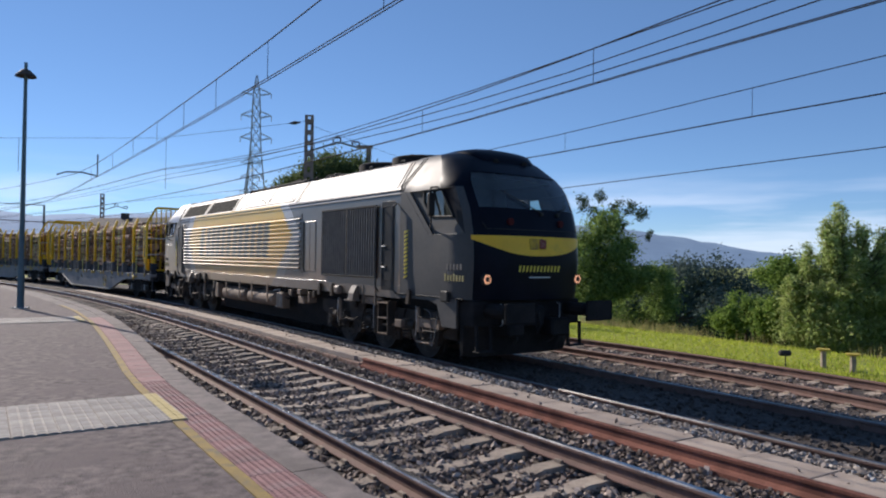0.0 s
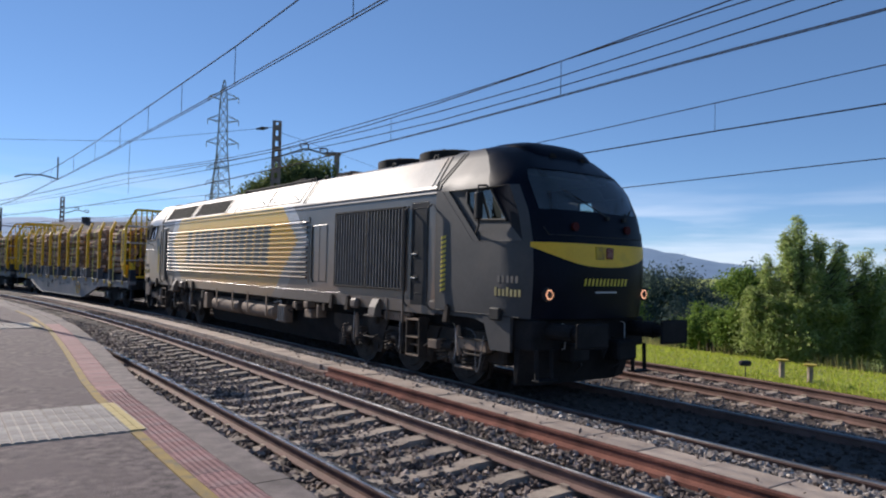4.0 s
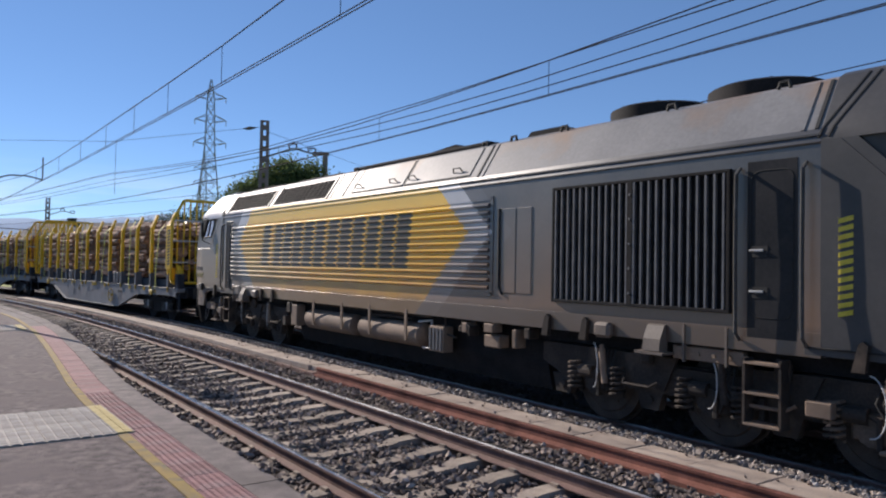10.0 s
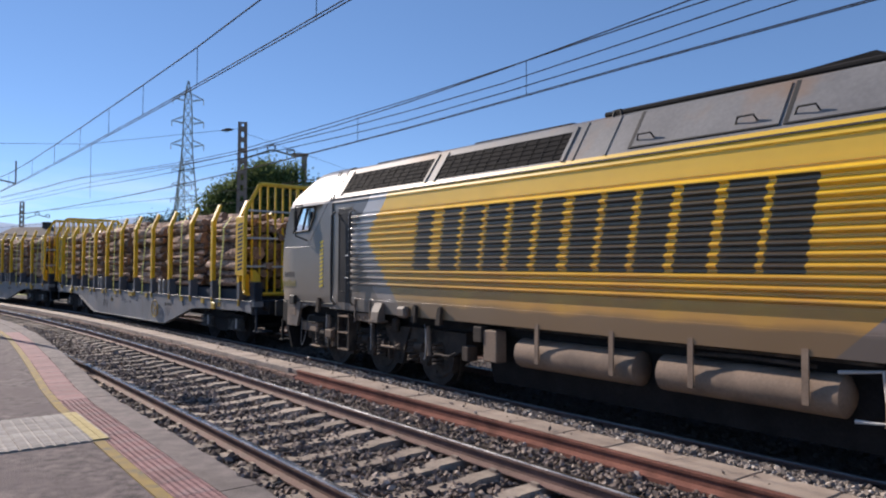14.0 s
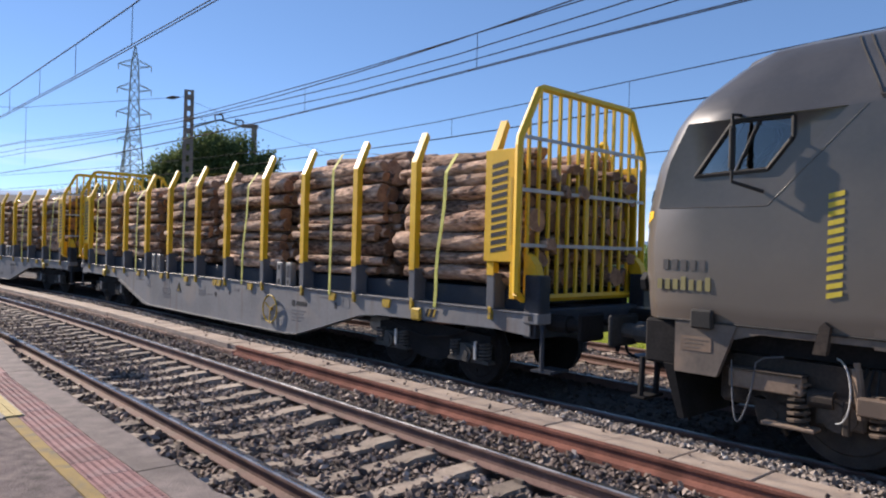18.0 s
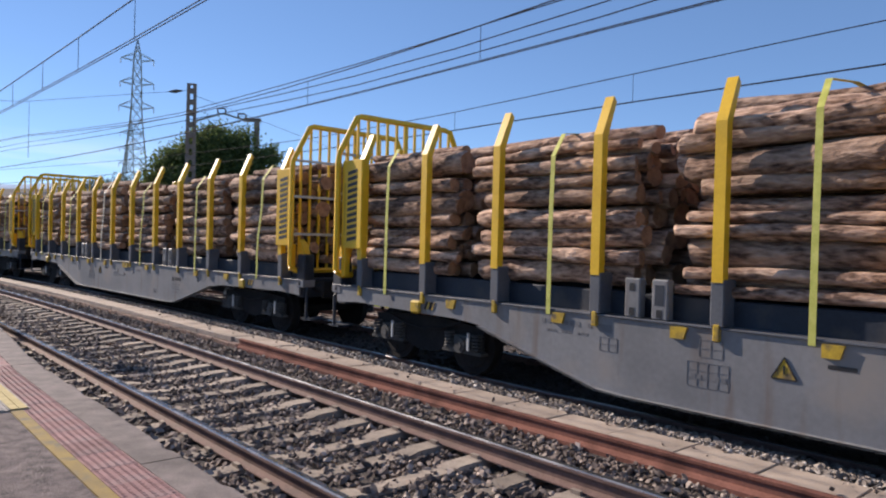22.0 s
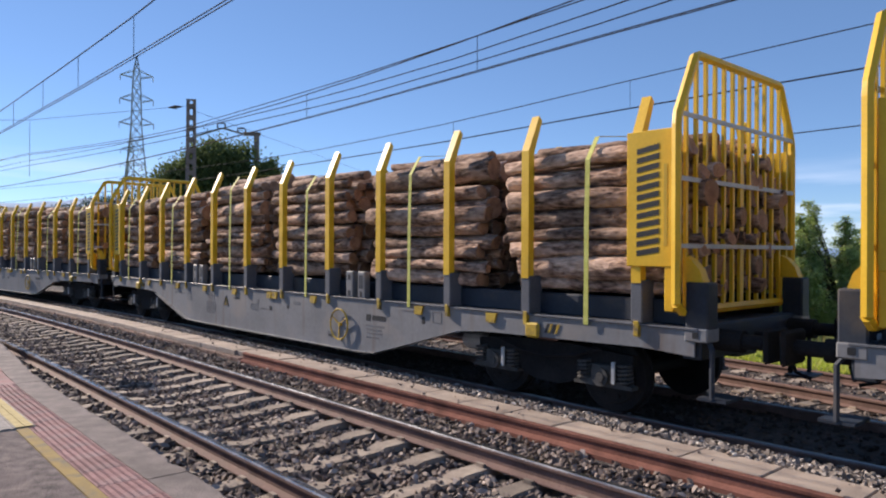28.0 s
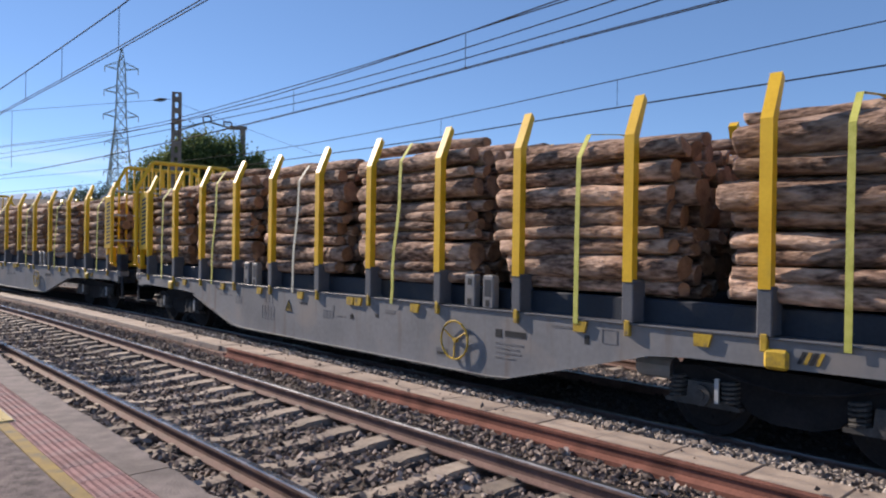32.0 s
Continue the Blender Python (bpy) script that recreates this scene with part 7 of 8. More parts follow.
def make_wagon():
    w = thing("timber_wagon", "grey flat wagon with yellow stakes and end screens", "wagon", "timber wagons")
    for side in (-1, 1):
        bm = bmesh.new()
        half = [(9.540, 1.14), (9.540, 0.86), (8.9, 0.90), (6.4, 0.86), (5.9, 0.82), (4.6, 0.47), (3.9, 0.29), (3.5, 0.265)]
        pol = half + [(-x, z) for x, z in half[::-1]]
        y0, y1 = sorted((side * 1.335, side * 1.360))
        prism(bm, pol, y0, y1)
        sill = part("side_sill", bm, M_WAGON, w, "grey fish-bellied side sill")
        bm = bmesh.new()
        low = [(5.9, 0.82), (4.6, 0.47), (3.9, 0.29), (3.5, 0.265)]
        lows = low + [(-x, z) for x, z in low[::-1]]
        for (xa, za), (xb, zb) in zip(lows, lows[1:]):
            ym = side * 1.370
            vs = [bm.verts.new(p) for p in ((xa, ym - 0.07, za), (xa, ym + 0.02, za), (xb, ym + 0.02, zb), (xb, ym - 0.07, zb), (xa, ym - 0.07, za - 0.02), (xa, ym + 0.02, za - 0.02), (xb, ym + 0.02, zb - 0.02), (xb, ym - 0.07, zb - 0.02))]
            for f in ((0, 1, 2, 3), (7, 6, 5, 4), (0, 4, 5, 1), (2, 6, 7, 3)):
                bm.faces.new([vs[i] for i in f])
        bmesh.ops.recalc_face_normals(bm, faces=bm.faces[:])
        part("lower_flange", bm, M_WAGON, sill)
        bm = bmesh.new()
        y0, y1 = sorted((side * 1.10, side * 1.385))
        box(bm, -9.590, 9.590, y0, y1, 1.145, 1.168, bevel=0.004)
        part("top_flange", bm, M_SOCKET, sill)
        # lashing plates, painted yellow
        for x in (6.55, 5.0, 1.95, 0.50, 0.28, -1.3, -2.85, -4.5, -6.5):
            bm = bmesh.new()
            y0, y1 = sorted((side * 1.350, side * 1.392))
            prism(bm, [(x - 0.10, 1.13), (x + 0.10, 1.13), (x + 0.06, 1.00), (x - 0.10, 1.00)], y0, y1)
            part("lashing_plate", bm, M_YELLOW_DULL, sill, "yellow lashing plate")
        for x in (7.3, -7.3):
            bm = bmesh.new()
            y0, y1 = sorted((side * 1.360, side * 1.42))
            box(bm, x - 0.12, x + 0.12, y0, y1, 0.86, 1.06, bevel=0.03)
            part("load_lever", bm, M_YELLOW_DULL, sill, "yellow changeover lever box")
            for k in range(4):
                bm = bmesh.new()
                prism(bm, [(x + 0.18 + k * 0.055, 0.94), (x + 0.215 + k * 0.055, 0.94), (x + 0.265 + k * 0.055, 1.06), (x + 0.23 + k * 0.055, 1.06)], *sorted((side * 1.355, side * 1.370)))
                part("hazard_stripe", bm, M_YELLOW_DULL if k % 2 else M_MARK, sill)
        # handbrake wheel
        bm = bmesh.new()
        hx, hz = 2.85, 0.68
        tube(bm, [(hx + 0.27 * math.cos(k * math.pi / 12), side * 1.41, hz + 0.27 * math.sin(k * math.pi / 12)) for k in range(25)], 0.015)
        for k in range(3):
            b = k * 2.094 + 0.5
            rod(bm, (hx, side * 1.40, hz), (hx + 0.26 * math.cos(b), side * 1.41, hz + 0.26 * math.sin(b)), 0.012, 5)
        rod(bm, (hx, side * 1.350, hz), (hx, side * 1.41, hz), 0.035, 8)
        # the wheel's dimness under glancing light is put into this duller yellow
        part("brake_wheel", bm, M_YELLOW_DULL, w, "yellow handbrake wheel")
        # inscriptions: mark, bars and boxed tables
        for x0, x1, z0, z1, mt in () if side > 0 else ((3.60, 3.72, 0.80, 0.91, M_MARK), (3.77, 4.14, 0.82, 0.90, M_MARK), (3.6, 4.1, 0.71, 0.735, M_FAINT), (3.6, 4.02, 0.65, 0.675, M_FAINT), (3.62, 4.05, 0.59, 0.615, M_FAINT), (4.55, 4.85, 1.02, 1.05, M_FAINT), (5.05, 5.12, 0.86, 0.97, M_MARK), (2.42, 2.66, 0.42, 0.53, M_FAINT), (2.45, 2.62, 0.44, 0.47, M_MARK), (0.95, 1.03, 0.84, 0.90, M_MARK), (1.2, 1.45, 0.93, 0.99, M_FAINT), (-0.3, -0.22, 0.86, 0.95, M_FAINT), (-1.35, -1.1, 0.90, 0.94, M_MARK), (-3.9, -3.72, 0.96, 1.05, M_FAINT)):
            bm = bmesh.new()
            y0, y1 = sorted((side * 1.359, side * 1.364))
            box(bm, x0, x1, y0, y1, z0, z1)
            part("inscription", bm, mt, sill)
        # warning triangle, and ruled tables of small print
        bm = bmesh.new()
        y0, y1 = sorted((side * 1.359, side * 1.365))
        prism(bm, [(-1.86, 0.74), (-1.62, 0.74), (-1.74, 0.95)], y0, y1)
        tri = part("warning_triangle", bm, M_YELLOW_DULL, sill, "yellow warning triangle")
        bm = bmesh.new()
        for p, q in (((-1.86, 0.74), (-1.62, 0.74)), ((-1.62, 0.74), (-1.74, 0.95)), ((-1.74, 0.95), (-1.86, 0.74))):
            rod(bm, (p[0], side * 1.365, p[1]), (q[0], side * 1.365, q[1]), 0.009, 4)
        rod(bm, (-1.74, side * 1.365, 0.79), (-1.74, side * 1.365, 0.87), 0.010, 4)
        part("border", bm, M_MARK, tri)
        for tx, tz, tw, th, rows_, cols in () if side > 0 else ((-2.75, 0.52, 0.46, 0.26, 3, 4), (-2.62, 0.84, 0.26, 0.18, 2, 2), (-3.88, 0.74, 0.24, 0.16, 2, 2), (-0.55, 0.72, 0.30, 0.13, 2, 3), (5.3, 0.90, 0.20, 0.16, 1, 1)):
            bm = bmesh.new()
            for r0 in range(rows_ + 1):
                rod(bm, (tx, side * 1.361, tz + th * r0 / rows_), (tx + tw, side * 1.361, tz + th * r0 / rows_), 0.0045, 4)
            for c0 in range(cols + 1):
                rod(bm, (tx + tw * c0 / cols, side * 1.361, tz), (tx + tw * c0 / cols, side * 1.361, tz + th), 0.0045, 4)
            part("ruled_table", bm, M_FAINT, sill)
        for x0, z0, n_, w_, h_ in () if side > 0 else ((-4.78, 0.985, 9, 0.06, 0.055), (-4.70, 0.885, 12, 0.04, 0.03), (-2.70, 0.60, 6, 0.045, 0.05), (-0.12, 0.76, 5, 0.035, 0.03), (3.6, 0.52, 8, 0.035, 0.022)):
            for k in range(n_):
                if k % 4 == 3:
                    continue
                bm = bmesh.new()
                box(bm, x0 + k * w_ * 1.5, x0 + k * w_ * 1.5 + w_, *sorted((side * 1.359, side * 1.364)), z0, z0 + h_)
                part("print_bar", bm, M_FAINT, sill)
        bm = bmesh.new()
        rod(bm, (0.30, side * 1.355, 0.80), (0.30, side * 1.366, 0.80), 0.05, 14)
        part("round_mark", bm, M_MARK, sill)
        # paired folded container stops
        for x in (3.45, 3.10, -3.10, -3.45):
            bm = bmesh.new()
            y0, y1 = sorted((side * 1.24, side * 1.37))
            box(bm, x - 0.10, x + 0.10, y0, y1, 1.17, 1.62, bevel=0.015)
            st = part("container_stop", bm, M_WAGON, w, "grey folded container stop")
            if x in (3.45, -3.10):
                bm = bmesh.new()
                box(bm, x - 0.058, x + 0.058, *sorted((side * 1.365, side * 1.373)), 1.33, 1.56)
                part("stop_recess", bm, M_DECK, st)
            for z in (1.24,) if x in (3.45, -3.10) else (1.24, 1.52):
                bm = bmesh.new()
                y0, y1 = sorted((side * 1.36, side * 1.374))
                box(bm, x - 0.035, x + 0.035, y0, y1, z - 0.045, z + 0.045)
                part("stop_hole", bm, M_MARK, st)
        bm = bmesh.new()
        y0, y1 = sorted((side * 1.02, side * 1.16))
        box(bm, -9.390, 9.390, y0, y1, 1.15, 1.44, bevel=0.015)
        part("deck_beam", bm, M_DECK, w, "blue-black deck side beam")
        # stakes
        for k, x in enumerate(STAKES):
            bm = bmesh.new()
            y0, y1 = sorted((side * 1.14, side * 1.40))
            box(bm, x - 0.075, x + 0.075, y0, y1, 1.17, 1.66, bevel=0.012)
            sock = part("stake_socket", bm, M_SOCKET, w, "slate grey stake socket")
            bm = bmesh.new()
            y0, y1 = sorted((side * 1.30, side * 1.408))
            box(bm, x - 0.036, x + 0.036, y0, y1, 1.02, 1.20, bevel=0.01)
            part("stake_foot", bm, M_YELLOW_DULL, sock)
            bm = bmesh.new()
            ys = [side * v for v in (1.30, 1.41)]
            prof = [(ys[0], 1.63), (ys[1], 1.63), (ys[1], 3.30), (side * 1.20, 3.78), (side * 1.14, 3.72), (ys[0], 3.28)]
            prism(bm, prof, x - 0.062, x + 0.062, "x")
            part("stake", bm, M_YELLOW, w, "yellow steel stake bent inward at the top")
    # cross bearers and centre beam
    bm = bmesh.new()
    box(bm, -9.490, 9.490, -0.25, 0.25, 0.75, 1.2)
    part("centre_beam", bm, M_DECK, w)
    for k, x in enumerate(STAKES):
        bm = bmesh.new()
        box(bm, x - 0.08, x + 0.08, -1.18, 1.18, 1.20, 1.46, bevel=0.01)
        part("cross_bearer", bm, M_DECK, w)
    for x0, x1 in ((-9.290, -4.6), (-4.5, -0.05), (0.05, 4.5), (4.6, 9.290)):
        bm = bmesh.new()
        box(bm, x0, x1, -1.16, 1.16, 1.13, 1.18)
        part("deck_plate", bm, M_DECK, w)
    for e in (-1, 1):
        # end screen
        x = e * 9.40
        frame_pts = [(x, -1.49, 1.34), (x, -1.49, 3.44), (x, -1.10, 4.18), (x, 1.10, 4.18), (x, 1.49, 3.44), (x, 1.49, 1.34)]
        bm = bmesh.new()
        loop = []
        for p, q in zip(frame_pts, frame_pts[1:] + frame_pts[:1]):
            loop += [Vector(p).lerp(Vector(q), 0.04), Vector(p).lerp(Vector(q), 0.96)]
        tube(bm, loop + loop[:1], 0.055, 6)
        screen = part("end_screen", bm, M_YELLOW, w, "yellow barred end screen with sloping shoulders")
        for k in range(13):
            y = -1.30 + k * 1.30 / 6
            top = 4.16 if abs(y) < 1.10 else 4.16 - (abs(y) - 1.10) * 1.9
            bm = bmesh.new()
            wd = 0.045 if k == 6 else 0.022
            box(bm, x - 0.02, x + 0.02, y - wd, y + wd, 1.36, top)
            part("screen_bar", bm, M_YELLOW, screen)
        for z in (2.05, 2.78, 3.48):
            bm = bmesh.new()
            box(bm, x + e * 0.022, x + e * 0.04, -1.47, 1.47, z - 0.025, z + 0.025)
            part("cross_bar", bm, M_PALE_BAR, screen, "pale cross bar")
        for side in (-1, 1):
            # side panel with dark brand blocks
            bm = bmesh.new()
            y0, y1 = sorted((side * 1.415, side * 1.44))
            xa, xb = sorted((e * 8.75, e * 9.335))
            box(bm, xa, xb, y0, y1, 1.82, 3.34, bevel=0.008)
            y0, y1 = sorted((side * 1.30, side * 1.42))
            xi = xa if e > 0 else xb
            box(bm, xi - 0.012, xi + 0.012, y0, y1, 1.82, 3.34)
            pan = part("end_panel", bm, M_YELLOW, w, "yellow end panel with dark bars")
            for k in range(12 if side < 0 else 0):
                z_, sl, xm = 3.10 - k * 0.104, 0.022, e * 9.02
                bm = bmesh.new()
                prism(bm, [(xm - 0.14, z_ - sl), (xm + 0.14, z_ + sl), (xm + 0.14, z_ + sl + 0.062), (xm - 0.14, z_ - sl + 0.062)], *sorted((side * 1.439, side * 1.444)))
                part("brand_bar", bm, M_MARK, pan)
            bm = bmesh.new()
            xm = e * 9.24
            box(bm, xm - 0.02, xm + 0.02, *sorted((side * 1.439, side * 1.443)), 2.05, 2.95)
            part("small_print", bm, material_faint, pan)
            # leg and gusset at the panel's foot
            bm = bmesh.new()
            y0, y1 = sorted((side * 1.32, side * 1.43))
            xa, xb = sorted((e * 9.22, e * 9.330))
            box(bm, xa, xb, y0, y1, 1.33, 1.85, bevel=0.01)
            part("panel_leg", bm, M_YELLOW, w)
            bm = bmesh.new()
            prism(bm, [(e * 9.390, 1.66), (e * 9.390, 1.95), (e * 9.48, 1.90), (e * 9.57, 1.80), (e * 9.62, 1.66)], side * 1.18, side * 1.32)
            part("gusset", bm, M_YELLOW, w, "yellow curved gusset")
            bm = bmesh.new()
            xa, xb = sorted((e * 9.430, e * 9.690))
            y0, y1 = sorted((side * 1.12, side * 1.36))
            box(bm, xa, xb, y0, y1, 1.02, 1.66, bevel=0.02)
            post = part("corner_post", bm, M_DECK, w, "blue-black corner post with a grey casting")
            bm = bmesh.new()
            y0, y1 = sorted((side * 1.10, side * 1.375))
            box(bm, xa - 0.004, xb + 0.004, y0, y1, 1.02, 1.17, bevel=0.015)
            part("corner_casting", bm, M_WAGON, post)
            bm = bmesh.new()
            y0, y1 = sorted((side * 1.374, side * 1.38))
            box(bm, (xa + xb) / 2 - 0.035, (xa + xb) / 2 + 0.035, y0, y1, 1.06, 1.13)
            part("casting_hole", bm, M_MARK, post)
            # shunter's step and handrail
            bm = bmesh.new()
            tube(bm, [(e * 9.640, side * 1.25, 1.05), (e * 9.710, side * 1.30, 0.95), (e * 9.710, side * 1.30, 0.42)], 0.03)
            box(bm, e * 9.710 - 0.16, e * 9.710 + 0.16, side * 1.12 - 0.2, side * 1.12 + 0.2, 0.40, 0.43)
            part("shunter_step", bm, M_DECK, w)
            # buffers
            bm = bmesh.new()
            rod(bm, (e * 9.570, side * 0.98, 1.03), (e * 9.910, side * 0.98, 1.03), 0.12, 12)
            rod(bm, (e * 9.910, side * 0.98, 1.03), (e * 10.205, side * 0.98, 1.03), 0.08, 12)
            xa, xb = sorted((e * 10.205, e * 10.262))
            box(bm, xa, xb, side * 0.98 - 0.27, side * 0.98 + 0.27, 0.85, 1.21, bevel=0.03)
            part("buffer", bm, M_BEAM, w, "black buffer")
        bm = bmesh.new()
        xa, xb = sorted((e * 9.370, e * 9.590))
        box(bm, xa, xb, -1.30, 1.30, 0.82, 1.20, bevel=0.015)
        part("headstock", bm, M_DECK, w, "blue-black headstock")
        bm = bmesh.new()
        rod(bm, (e * 9.590, 0, 1.0), (e * 9.910, 0, 1.0), 0.045, 8)
        tube(bm, [(e * 9.890, -0.06, 1.0), (e * 10.010, -0.06, 0.8), (e * 9.990, 0, 0.62), (e * 10.010, 0.06, 0.8), (e * 9.890, 0.06, 1.0)], 0.03)
        tube(bm, [(e * 9.590, 0.4, 0.95), (e * 9.790, 0.42, 0.85), (e * 9.890, 0.42, 0.55), (e * 10.070, 0.38, 0.5)], 0.022)
        part("coupling", bm, M_BEAM, w)
        # bogie
        bx = e * 7.35
        bm = bmesh.new()
        for side in (-1, 1):
            y0, y1 = sorted((side * 1.02, side * 1.12))
            prism(bm, [(bx - 1.28, 0.62), (bx - 0.62, 0.56), (bx - 0.42, 0.34), (bx - 0.2, 0.27), (bx + 0.2, 0.27), (bx + 0.42, 0.34), (bx + 0.62, 0.56), (bx + 1.28, 0.62), (bx + 1.28, 0.74), (bx + 0.4, 0.80), (bx - 0.4, 0.80), (bx - 1.28, 0.74)], y0, y1)
        box(bm, bx - 0.25, bx + 0.25, -1.05, 1.05, 0.40, 0.74)
        # bogie and wheels near-black: the wagon's shade is painted into them
        bogie = part("bogie", bm, M_BEAM, w, "near-black two-axle bogie")
        for dx in (-0.9, 0.9):
            wheelset(bogie, bx + dx, 0.46, 0.90).data.materials[0] = M_BEAM
            for side in (-1, 1):
                bm = bmesh.new()
                prism(bm, [(bx + dx - 0.42, 0.34), (bx + dx + 0.42, 0.34), (bx + dx + 0.42, 0.38), (bx + dx + 0.17, 0.42), (bx + dx + 0.15, 0.60), (bx + dx - 0.15, 0.60), (bx + dx - 0.17, 0.42), (bx + dx - 0.42, 0.38)], side * 1.06, side * 1.20)
                rod(bm, (bx + dx, side * 1.15, 0.46), (bx + dx, side * 1.25, 0.46), 0.115, 14)
                rod(bm, (bx + dx, side * 1.25, 0.46), (bx + dx, side * 1.265, 0.46), 0.06, 10)
                box_ = part("axle_box", bm, M_BOX_STEEL, bogie, "grey axle box")
                bm = bmesh.new()
                box(bm, bx + dx + 0.17, bx + dx + 0.21, side * 1.24 - 0.015, side * 1.24 + 0.015, 0.40, 0.66)
                part("damper_link", bm, M_PALE_BAR, box_)
                for sx in (-0.25, 0.25):
                    bm = bmesh.new()
                    spring(bm, bx + dx + sx * 1.18, side * 1.14, 0.385, 0.63, 0.085, 5, 0.02)
                    part("spring", bm, M_BOX_STEEL, bogie)
        for side in (-1, 1):
            bm = bmesh.new()
            tube(bm, [(bx - 0.9, side * 1.2, 0.78), (bx - 0.4, side * 1.22, 0.66), (bx, side * 1.22, 0.62), (bx + 0.5, side * 1.22, 0.68), (bx + 0.9, side * 1.2, 0.80)], 0.02)
            part("brake_pipe", bm, M_BEAM, bogie)
        bm = bmesh.new()
        rod(bm, (bx - e * 1.9, -0.75, 0.62), (bx - e * 1.45, -0.75, 0.62), 0.13, 12)
        part("brake_cylinder", bm, M_PALE_BAR, w, "pale brake cylinder")
    bm = bmesh.new()
    rod(bm, (-1.6, 0.3, 0.62), (0.2, 0.3, 0.62), 0.2, 14)
    part("air_reservoir", bm, M_BEAM, w)
    return w


material_faint = material("faint yellow lettering", (0.46, 0.30, 0.02), (0.52, 0.34, 0.03), 0.6, bump=0)
wagon = make_wagon()

# ---- logs ----
LOG_MESHES = []
LOG_R = (0.070, 0.090, 0.110, 0.130, 0.155, 0.185)


def log_mesh(seed, r, length):
    q = random.Random(seed)
    bm = bmesh.new()
    seg, rings, steps = 12, [], 13
    taper, kink = q.uniform(0.76, 0.96), q.uniform(0.25, 0.75)
    bend_y, bend_z, wob = q.uniform(-0.045, 0.045), q.uniform(-0.035, 0.035), q.uniform(-0.02, 0.02)
    lump = [q.uniform(0.88, 1.10) for _ in range(seg)]
    knot = q.randrange(3, 10)
    skew = [q.uniform(-0.04, 0.04), q.uniform(-0.04, 0.04)]
    for i in range(steps):
        f = i / (steps - 1)
        rr = r * (1 - (1 - taper) * f) * (1.07 if i == knot else 1.0) * (0.93 if i in (0, steps - 1) else 1.0)
        hump = f / kink if f < kink else (1 - f) / (1 - kink)
        cy, cz = bend_y * hump + wob * math.sin(9 * f), bend_z * hump
        x = length * (f - 0.5)
        if i in (1, steps - 2):
            x = (length / 2 - 0.03) * (-1 if i == 1 else 1)
        ring = []
        for k in range(seg):
            b = 2 * math.pi * k / seg
            lean = skew[0 if i < 2 else 1] * math.cos(b) if i in (0, 1, steps - 2, steps - 1) else 0.0
            rk = rr * lump[k] * q.uniform(0.92, 1.07)
            ring.append(bm.verts.new((x + lean + q.uniform(-0.006, 0.006), cy + rk * math.cos(b), cz + rk * math.sin(b))))
        rings.append(ring)
    for a, b in zip(rings, rings[1:]):
        for k in range(seg):
            f = bm.faces.new((a[k], b[k], b[(k + 1) % seg], a[(k + 1) % seg]))
            f.smooth = True
    for ring in (rings[0], rings[-1][::-1]):
        f = bm.faces.new(ring)
        f.material_index = 1
    bmesh.ops.recalc_face_normals(bm, faces=bm.faces[:])
    me = bpy.data.meshes.new("log")
    bm.to_mesh(me)
    bm.free()
    me.materials.append(M_BARKLOG)
    me.materials.append(M_CUT)
    return me


for k in range(24):
    r = LOG_R[k % 6]
    LOG_MESHES.append((r, log_mesh(100 + k, r, random.Random(k).uniform(2.46, 2.78))))


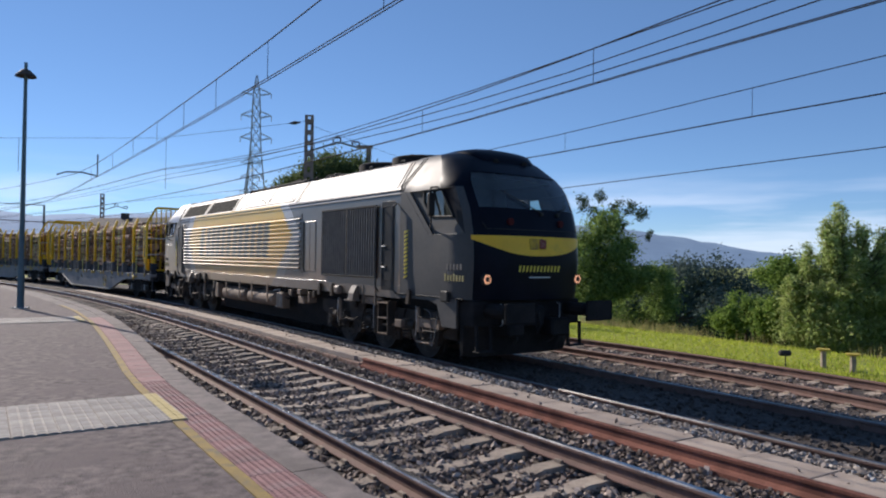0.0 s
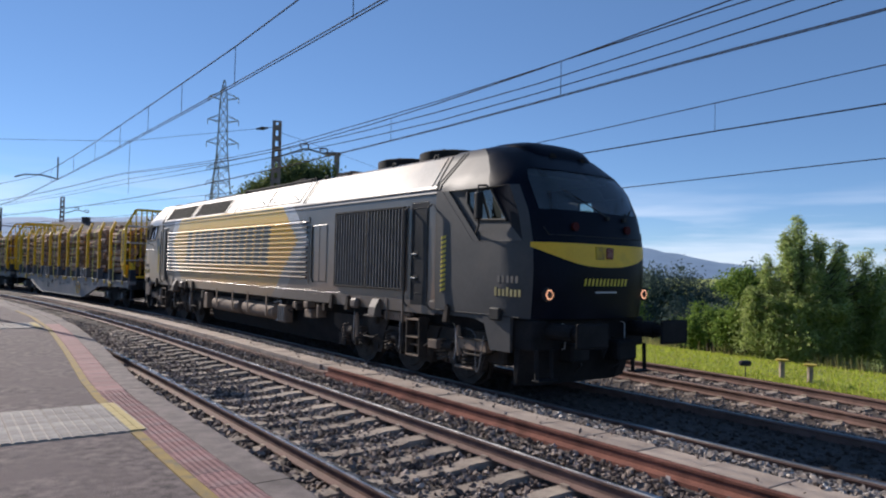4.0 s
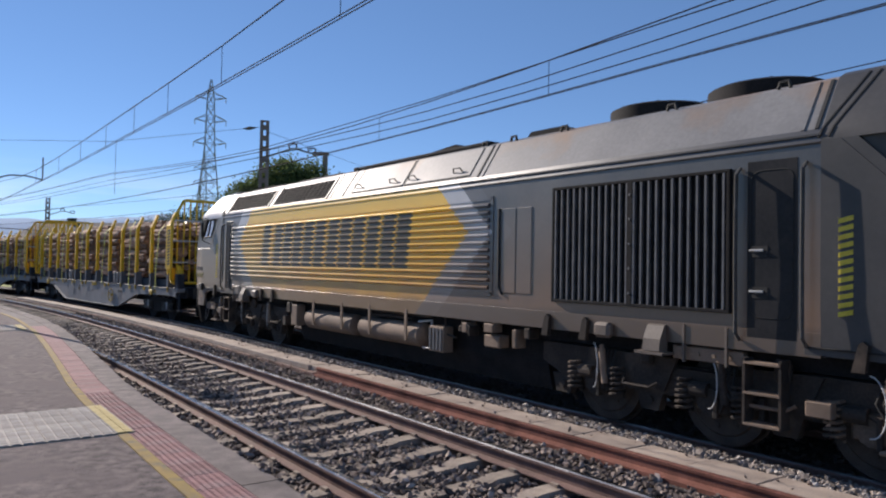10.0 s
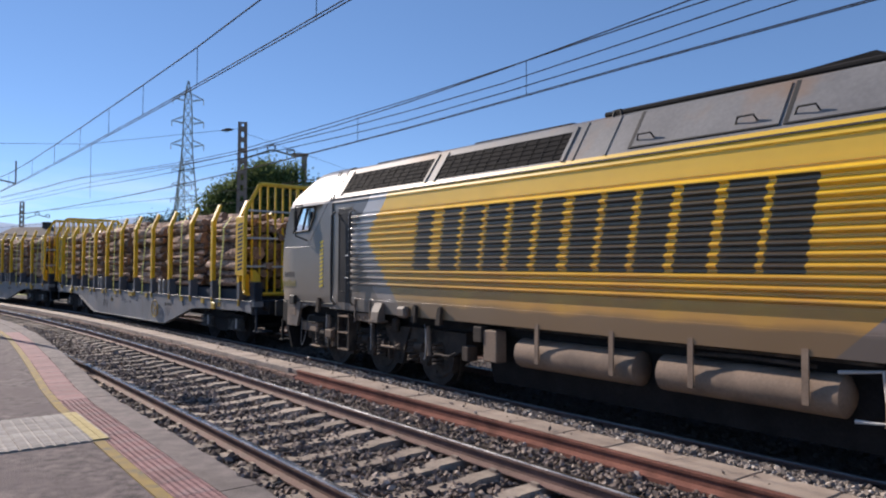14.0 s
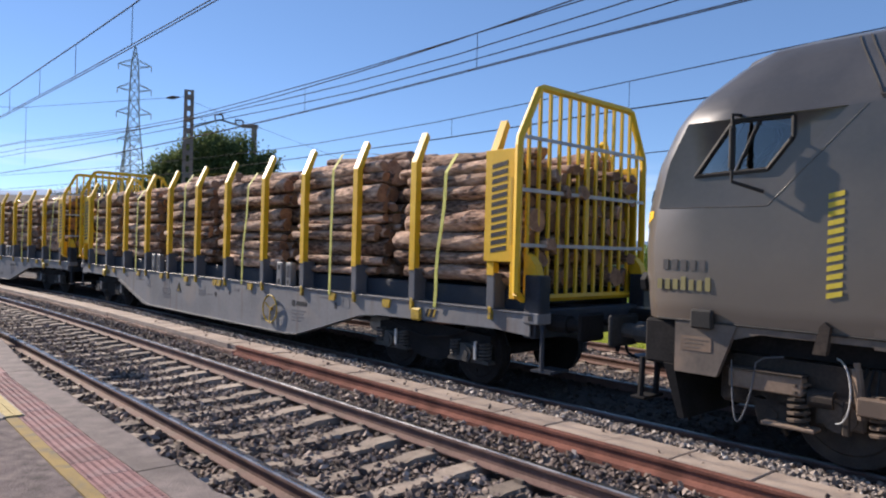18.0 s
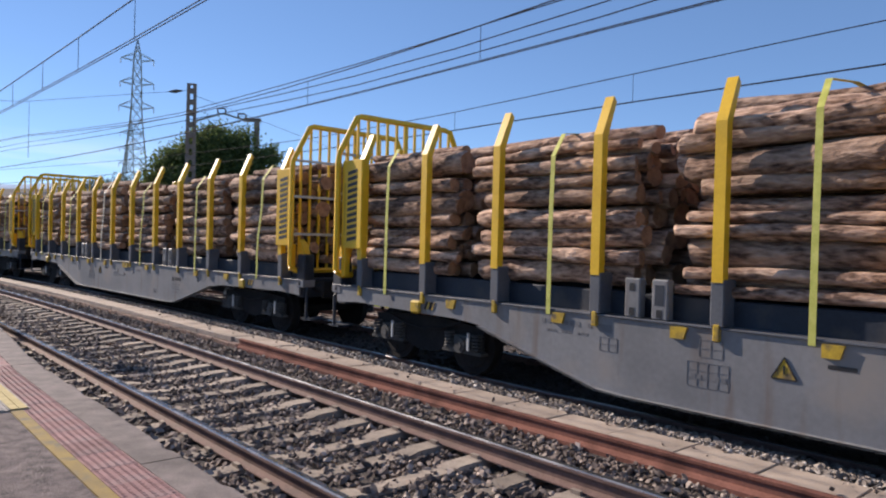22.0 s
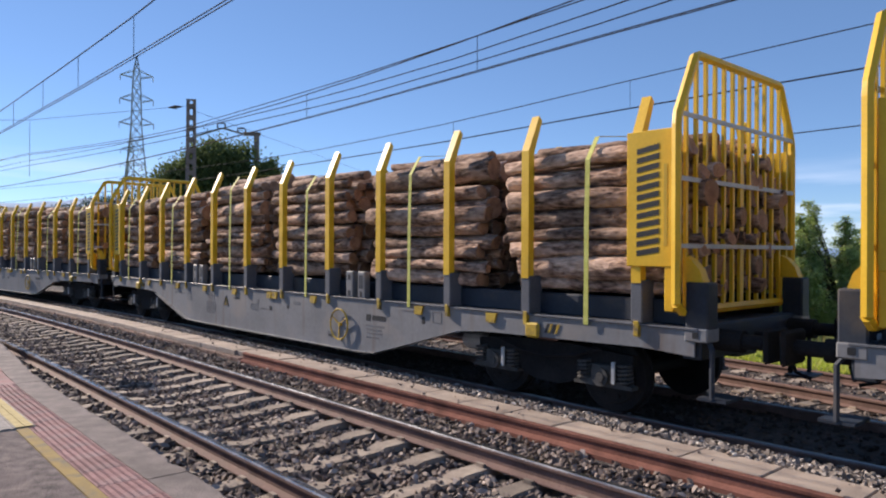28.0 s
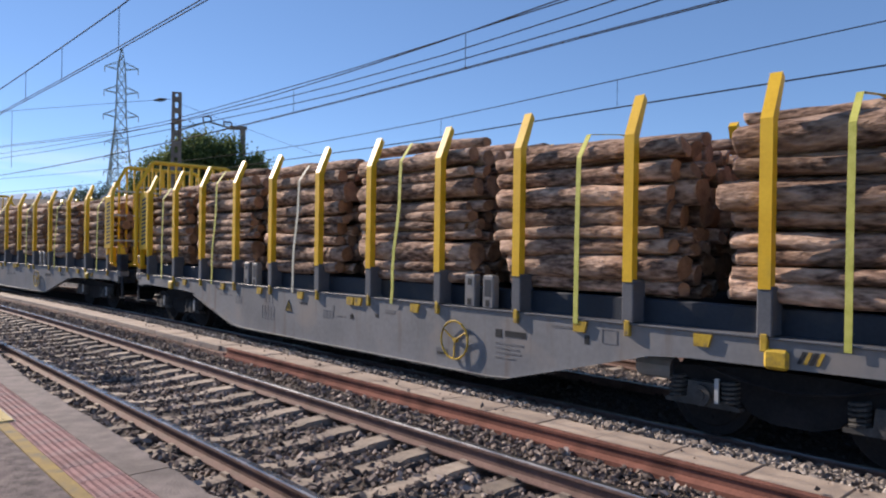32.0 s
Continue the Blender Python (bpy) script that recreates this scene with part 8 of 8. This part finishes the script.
def make_stack(seed):
    """One bundle of logs across the wagon, with its strap; origin on the wagon's axis at rail height."""
    q = random.Random(seed)
    st = thing("log_stack", "stack of rough bark-covered logs held by a strap on the wagon", "logs", "log stacks")
    z, full = 1.465, 3.46 if seed == 702 else q.uniform(3.08, 3.30)
    y_out = 1.27
    while z < full - 0.08:
        cls = q.choice((0, 1, 1, 2, 2, 3, 3, 4, 5))
        y = -y_out
        while y < y_out - 0.08:
            c = min(5, max(0, cls + q.choice((-1, 0, 0, 1))))
            r, me = q.choice([lm for lm in LOG_MESHES if abs(lm[0] - LOG_R[c]) < 0.001])
            ob = new("log", me)
            ob.parent = st
            ob.matrix_basis = pose(q.uniform(-0.13, 0.13), min(y + r, y_out - r) + q.uniform(-0.03, 0.03), z + r + q.uniform(-0.012, 0.016), q.uniform(0, 360), q.uniform(-1.3, 1.3), q.uniform(-1.2, 1.2) + q.choice((0, 180)))
            y += 2 * r * 0.985
        z += 2 * LOG_R[cls] * 0.92
    # a few loose ones on top
    for _ in range(q.randint(3, 6)):
        r, me = q.choice([lm for lm in LOG_MESHES if lm[0] < 0.125])
        ob = new("log", me)
        ob.parent = st
        ob.matrix_basis = pose(q.uniform(-0.12, 0.12), q.uniform(-0.9, 1.0), z + r + 0.04, q.uniform(0, 360), q.uniform(-1.5, 1.5), q.uniform(-3, 3))
    # strap: ribbon up the side and over the top
    top = z + 0.17
    sx = q.uniform(-0.15, 0.2)
    path_ = [(sx - 0.16, -1.40, 1.10), (sx - 0.13, -1.405, 1.35), (sx - 0.13, -1.41, 1.6), (sx - 0.10, -1.41, 1.95), (sx - 0.045, -1.40, 2.3), (sx - 0.01, -1.39, 2.6), (sx, -1.375, top - 0.28), (sx + 0.03, -1.18, top + 0.02), (sx + 0.02, -0.4, top + 0.10), (sx, 0.5, top + 0.10), (sx, 1.18, top + 0.02), (sx, 1.375, top - 0.28), (sx, 1.395, 2.3), (sx, 1.40, 1.10)]
    bm = bmesh.new()
    prev = None
    for x, y, zz in path_:
        cur = [bm.verts.new(p) for p in ((x - 0.033, y, zz), (x + 0.033, y, zz), (x + 0.033, y * 0.995, zz - 0.004), (x - 0.033, y * 0.995, zz - 0.004))]
        if prev:
            for i in range(4):
                bm.faces.new((prev[i], prev[(i + 1) % 4], cur[(i + 1) % 4], cur[i]))
        prev = cur
    bmesh.ops.recalc_face_normals(bm, faces=bm.faces[:])
    part("strap", bm, M_STRAP_PALE if seed == 704 else M_STRAP, st, "woven load strap")
    return st


STACK_KINDS = [make_stack(700 + k) for k in range(7)]
STACK_X = [(STAKES[2 * k] + STAKES[2 * k + 1]) / 2 for k in range(6)]

# ---- the train's way ----
WAY_T = [0, 3, 6, 9, 13, 16.5, 18, 20, 21.5, 23, 24, 25, 27.5, 30, 32]
WAY_S = [13.08, 11.41, 8.85, 5.295, -1.55, -9.81, -14.41, -21.09, -26.76, -33.13, -37.44, -42.12, -54.86, -69.03, -81.20]
_n = len(WAY_T)
_h = np.diff(WAY_T)
_A, _b = np.zeros((_n, _n)), np.zeros(_n)
_A[0, 0], _A[0, 1], _A[-1, -1], _A[-1, -2] = 1, -1, 1, -1
for i in range(1, _n - 1):
    _A[i, i - 1], _A[i, i], _A[i, i + 1] = _h[i - 1], 2 * (_h[i - 1] + _h[i]), _h[i]
    _b[i] = 6 * ((WAY_S[i + 1] - WAY_S[i]) / _h[i] - (WAY_S[i] - WAY_S[i - 1]) / _h[i - 1])
_M = np.linalg.solve(_A, _b)


def front_at(t):
    """Station of the locomotive's front at t seconds."""
    i = min(max(int(np.searchsorted(WAY_T, t)) - 1, 0), _n - 2)
    d, e, h = t - WAY_T[i], WAY_T[i + 1] - t, _h[i]
    return _M[i] * e ** 3 / 6 / h + _M[i + 1] * d ** 3 / 6 / h + (WAY_S[i] / h - _M[i] * h / 6) * e + (WAY_S[i + 1] / h - _M[i + 1] * h / 6) * d


def rides(s_mid, half):
    """Pose of a vehicle whose bogies stand half a base before and behind station s_mid."""
    xa, ya, _q = line(s_mid - half, D2)
    xb, yb, _q = line(s_mid + half, D2)
    return pose((xa + xb) / 2, (ya + yb) / 2, Z2, 0, 0, math.degrees(math.atan2(ya - yb, xa - xb)))


TIMES = [0.5 * k for k in range(65)]
WAGONS = [wagon] + [copy_thing(wagon, Matrix()) for _ in range(5)]
WAGON_AT = [32.80 + d for d in (0, 20.36, 40.95, 61.29, 81.80, 102.30)]
for o in WAGONS[1].children:
    if o.name.startswith("brake_wheel"):
        bpy.data.objects.remove(o)
STACKS = []
_q = random.Random(3)
used = set()
for k in range(6):
    for j in range(6):
        kind = _q.randrange(7)
        kind = {(0, 1): 2, (0, 2): 6, (0, 3): 2, (0, 5): 6, (2, 1): 6, (2, 3): 2, (3, 1): 3}.get((k, j), kind)  # the taller bundles
        turn = 180 * _q.randrange(2)
        if kind not in used:
            ob = STACK_KINDS[kind]
            used.add(kind)
        else:
            ob = copy_thing(STACK_KINDS[kind], Matrix())
        STACKS.append((ob, k, pose(STACK_X[j] + _q.uniform(-0.05, 0.05), 0, 0, 0, 0, turn)))


def motions():
    walk(loco, [(t, rides(front_at(t) + 10.8, 7.15)) for t in TIMES])
    for k, w in enumerate(WAGONS):
        walk(w, [(t, rides(front_at(t) + WAGON_AT[k], 7.35)) for t in TIMES])
    for ob, k, m in STACKS:
        walk(ob, [(t, rides(front_at(t) + WAGON_AT[k], 7.35) @ m) for t in TIMES])
    # wheels roll without slipping: one row for every 65 degrees or so
    for w in [loco] + WAGONS:
        for o in w.children_recursive:
            if o.name.startswith("wheelset"):
                r = o.matrix_basis.translation.z
                x = o.matrix_basis.translation.x
                rows, last = [], None
                for i in range(0, 961):
                    t = i / 30
                    turn = math.degrees((front_at(0) - front_at(t)) / r)
                    if last is None or turn - last > 60 or i == 960:
                        rows.append((t, pose(x, 0, r, 0, turn, 0)))
                        last = turn
                walk(o, rows)


motions()
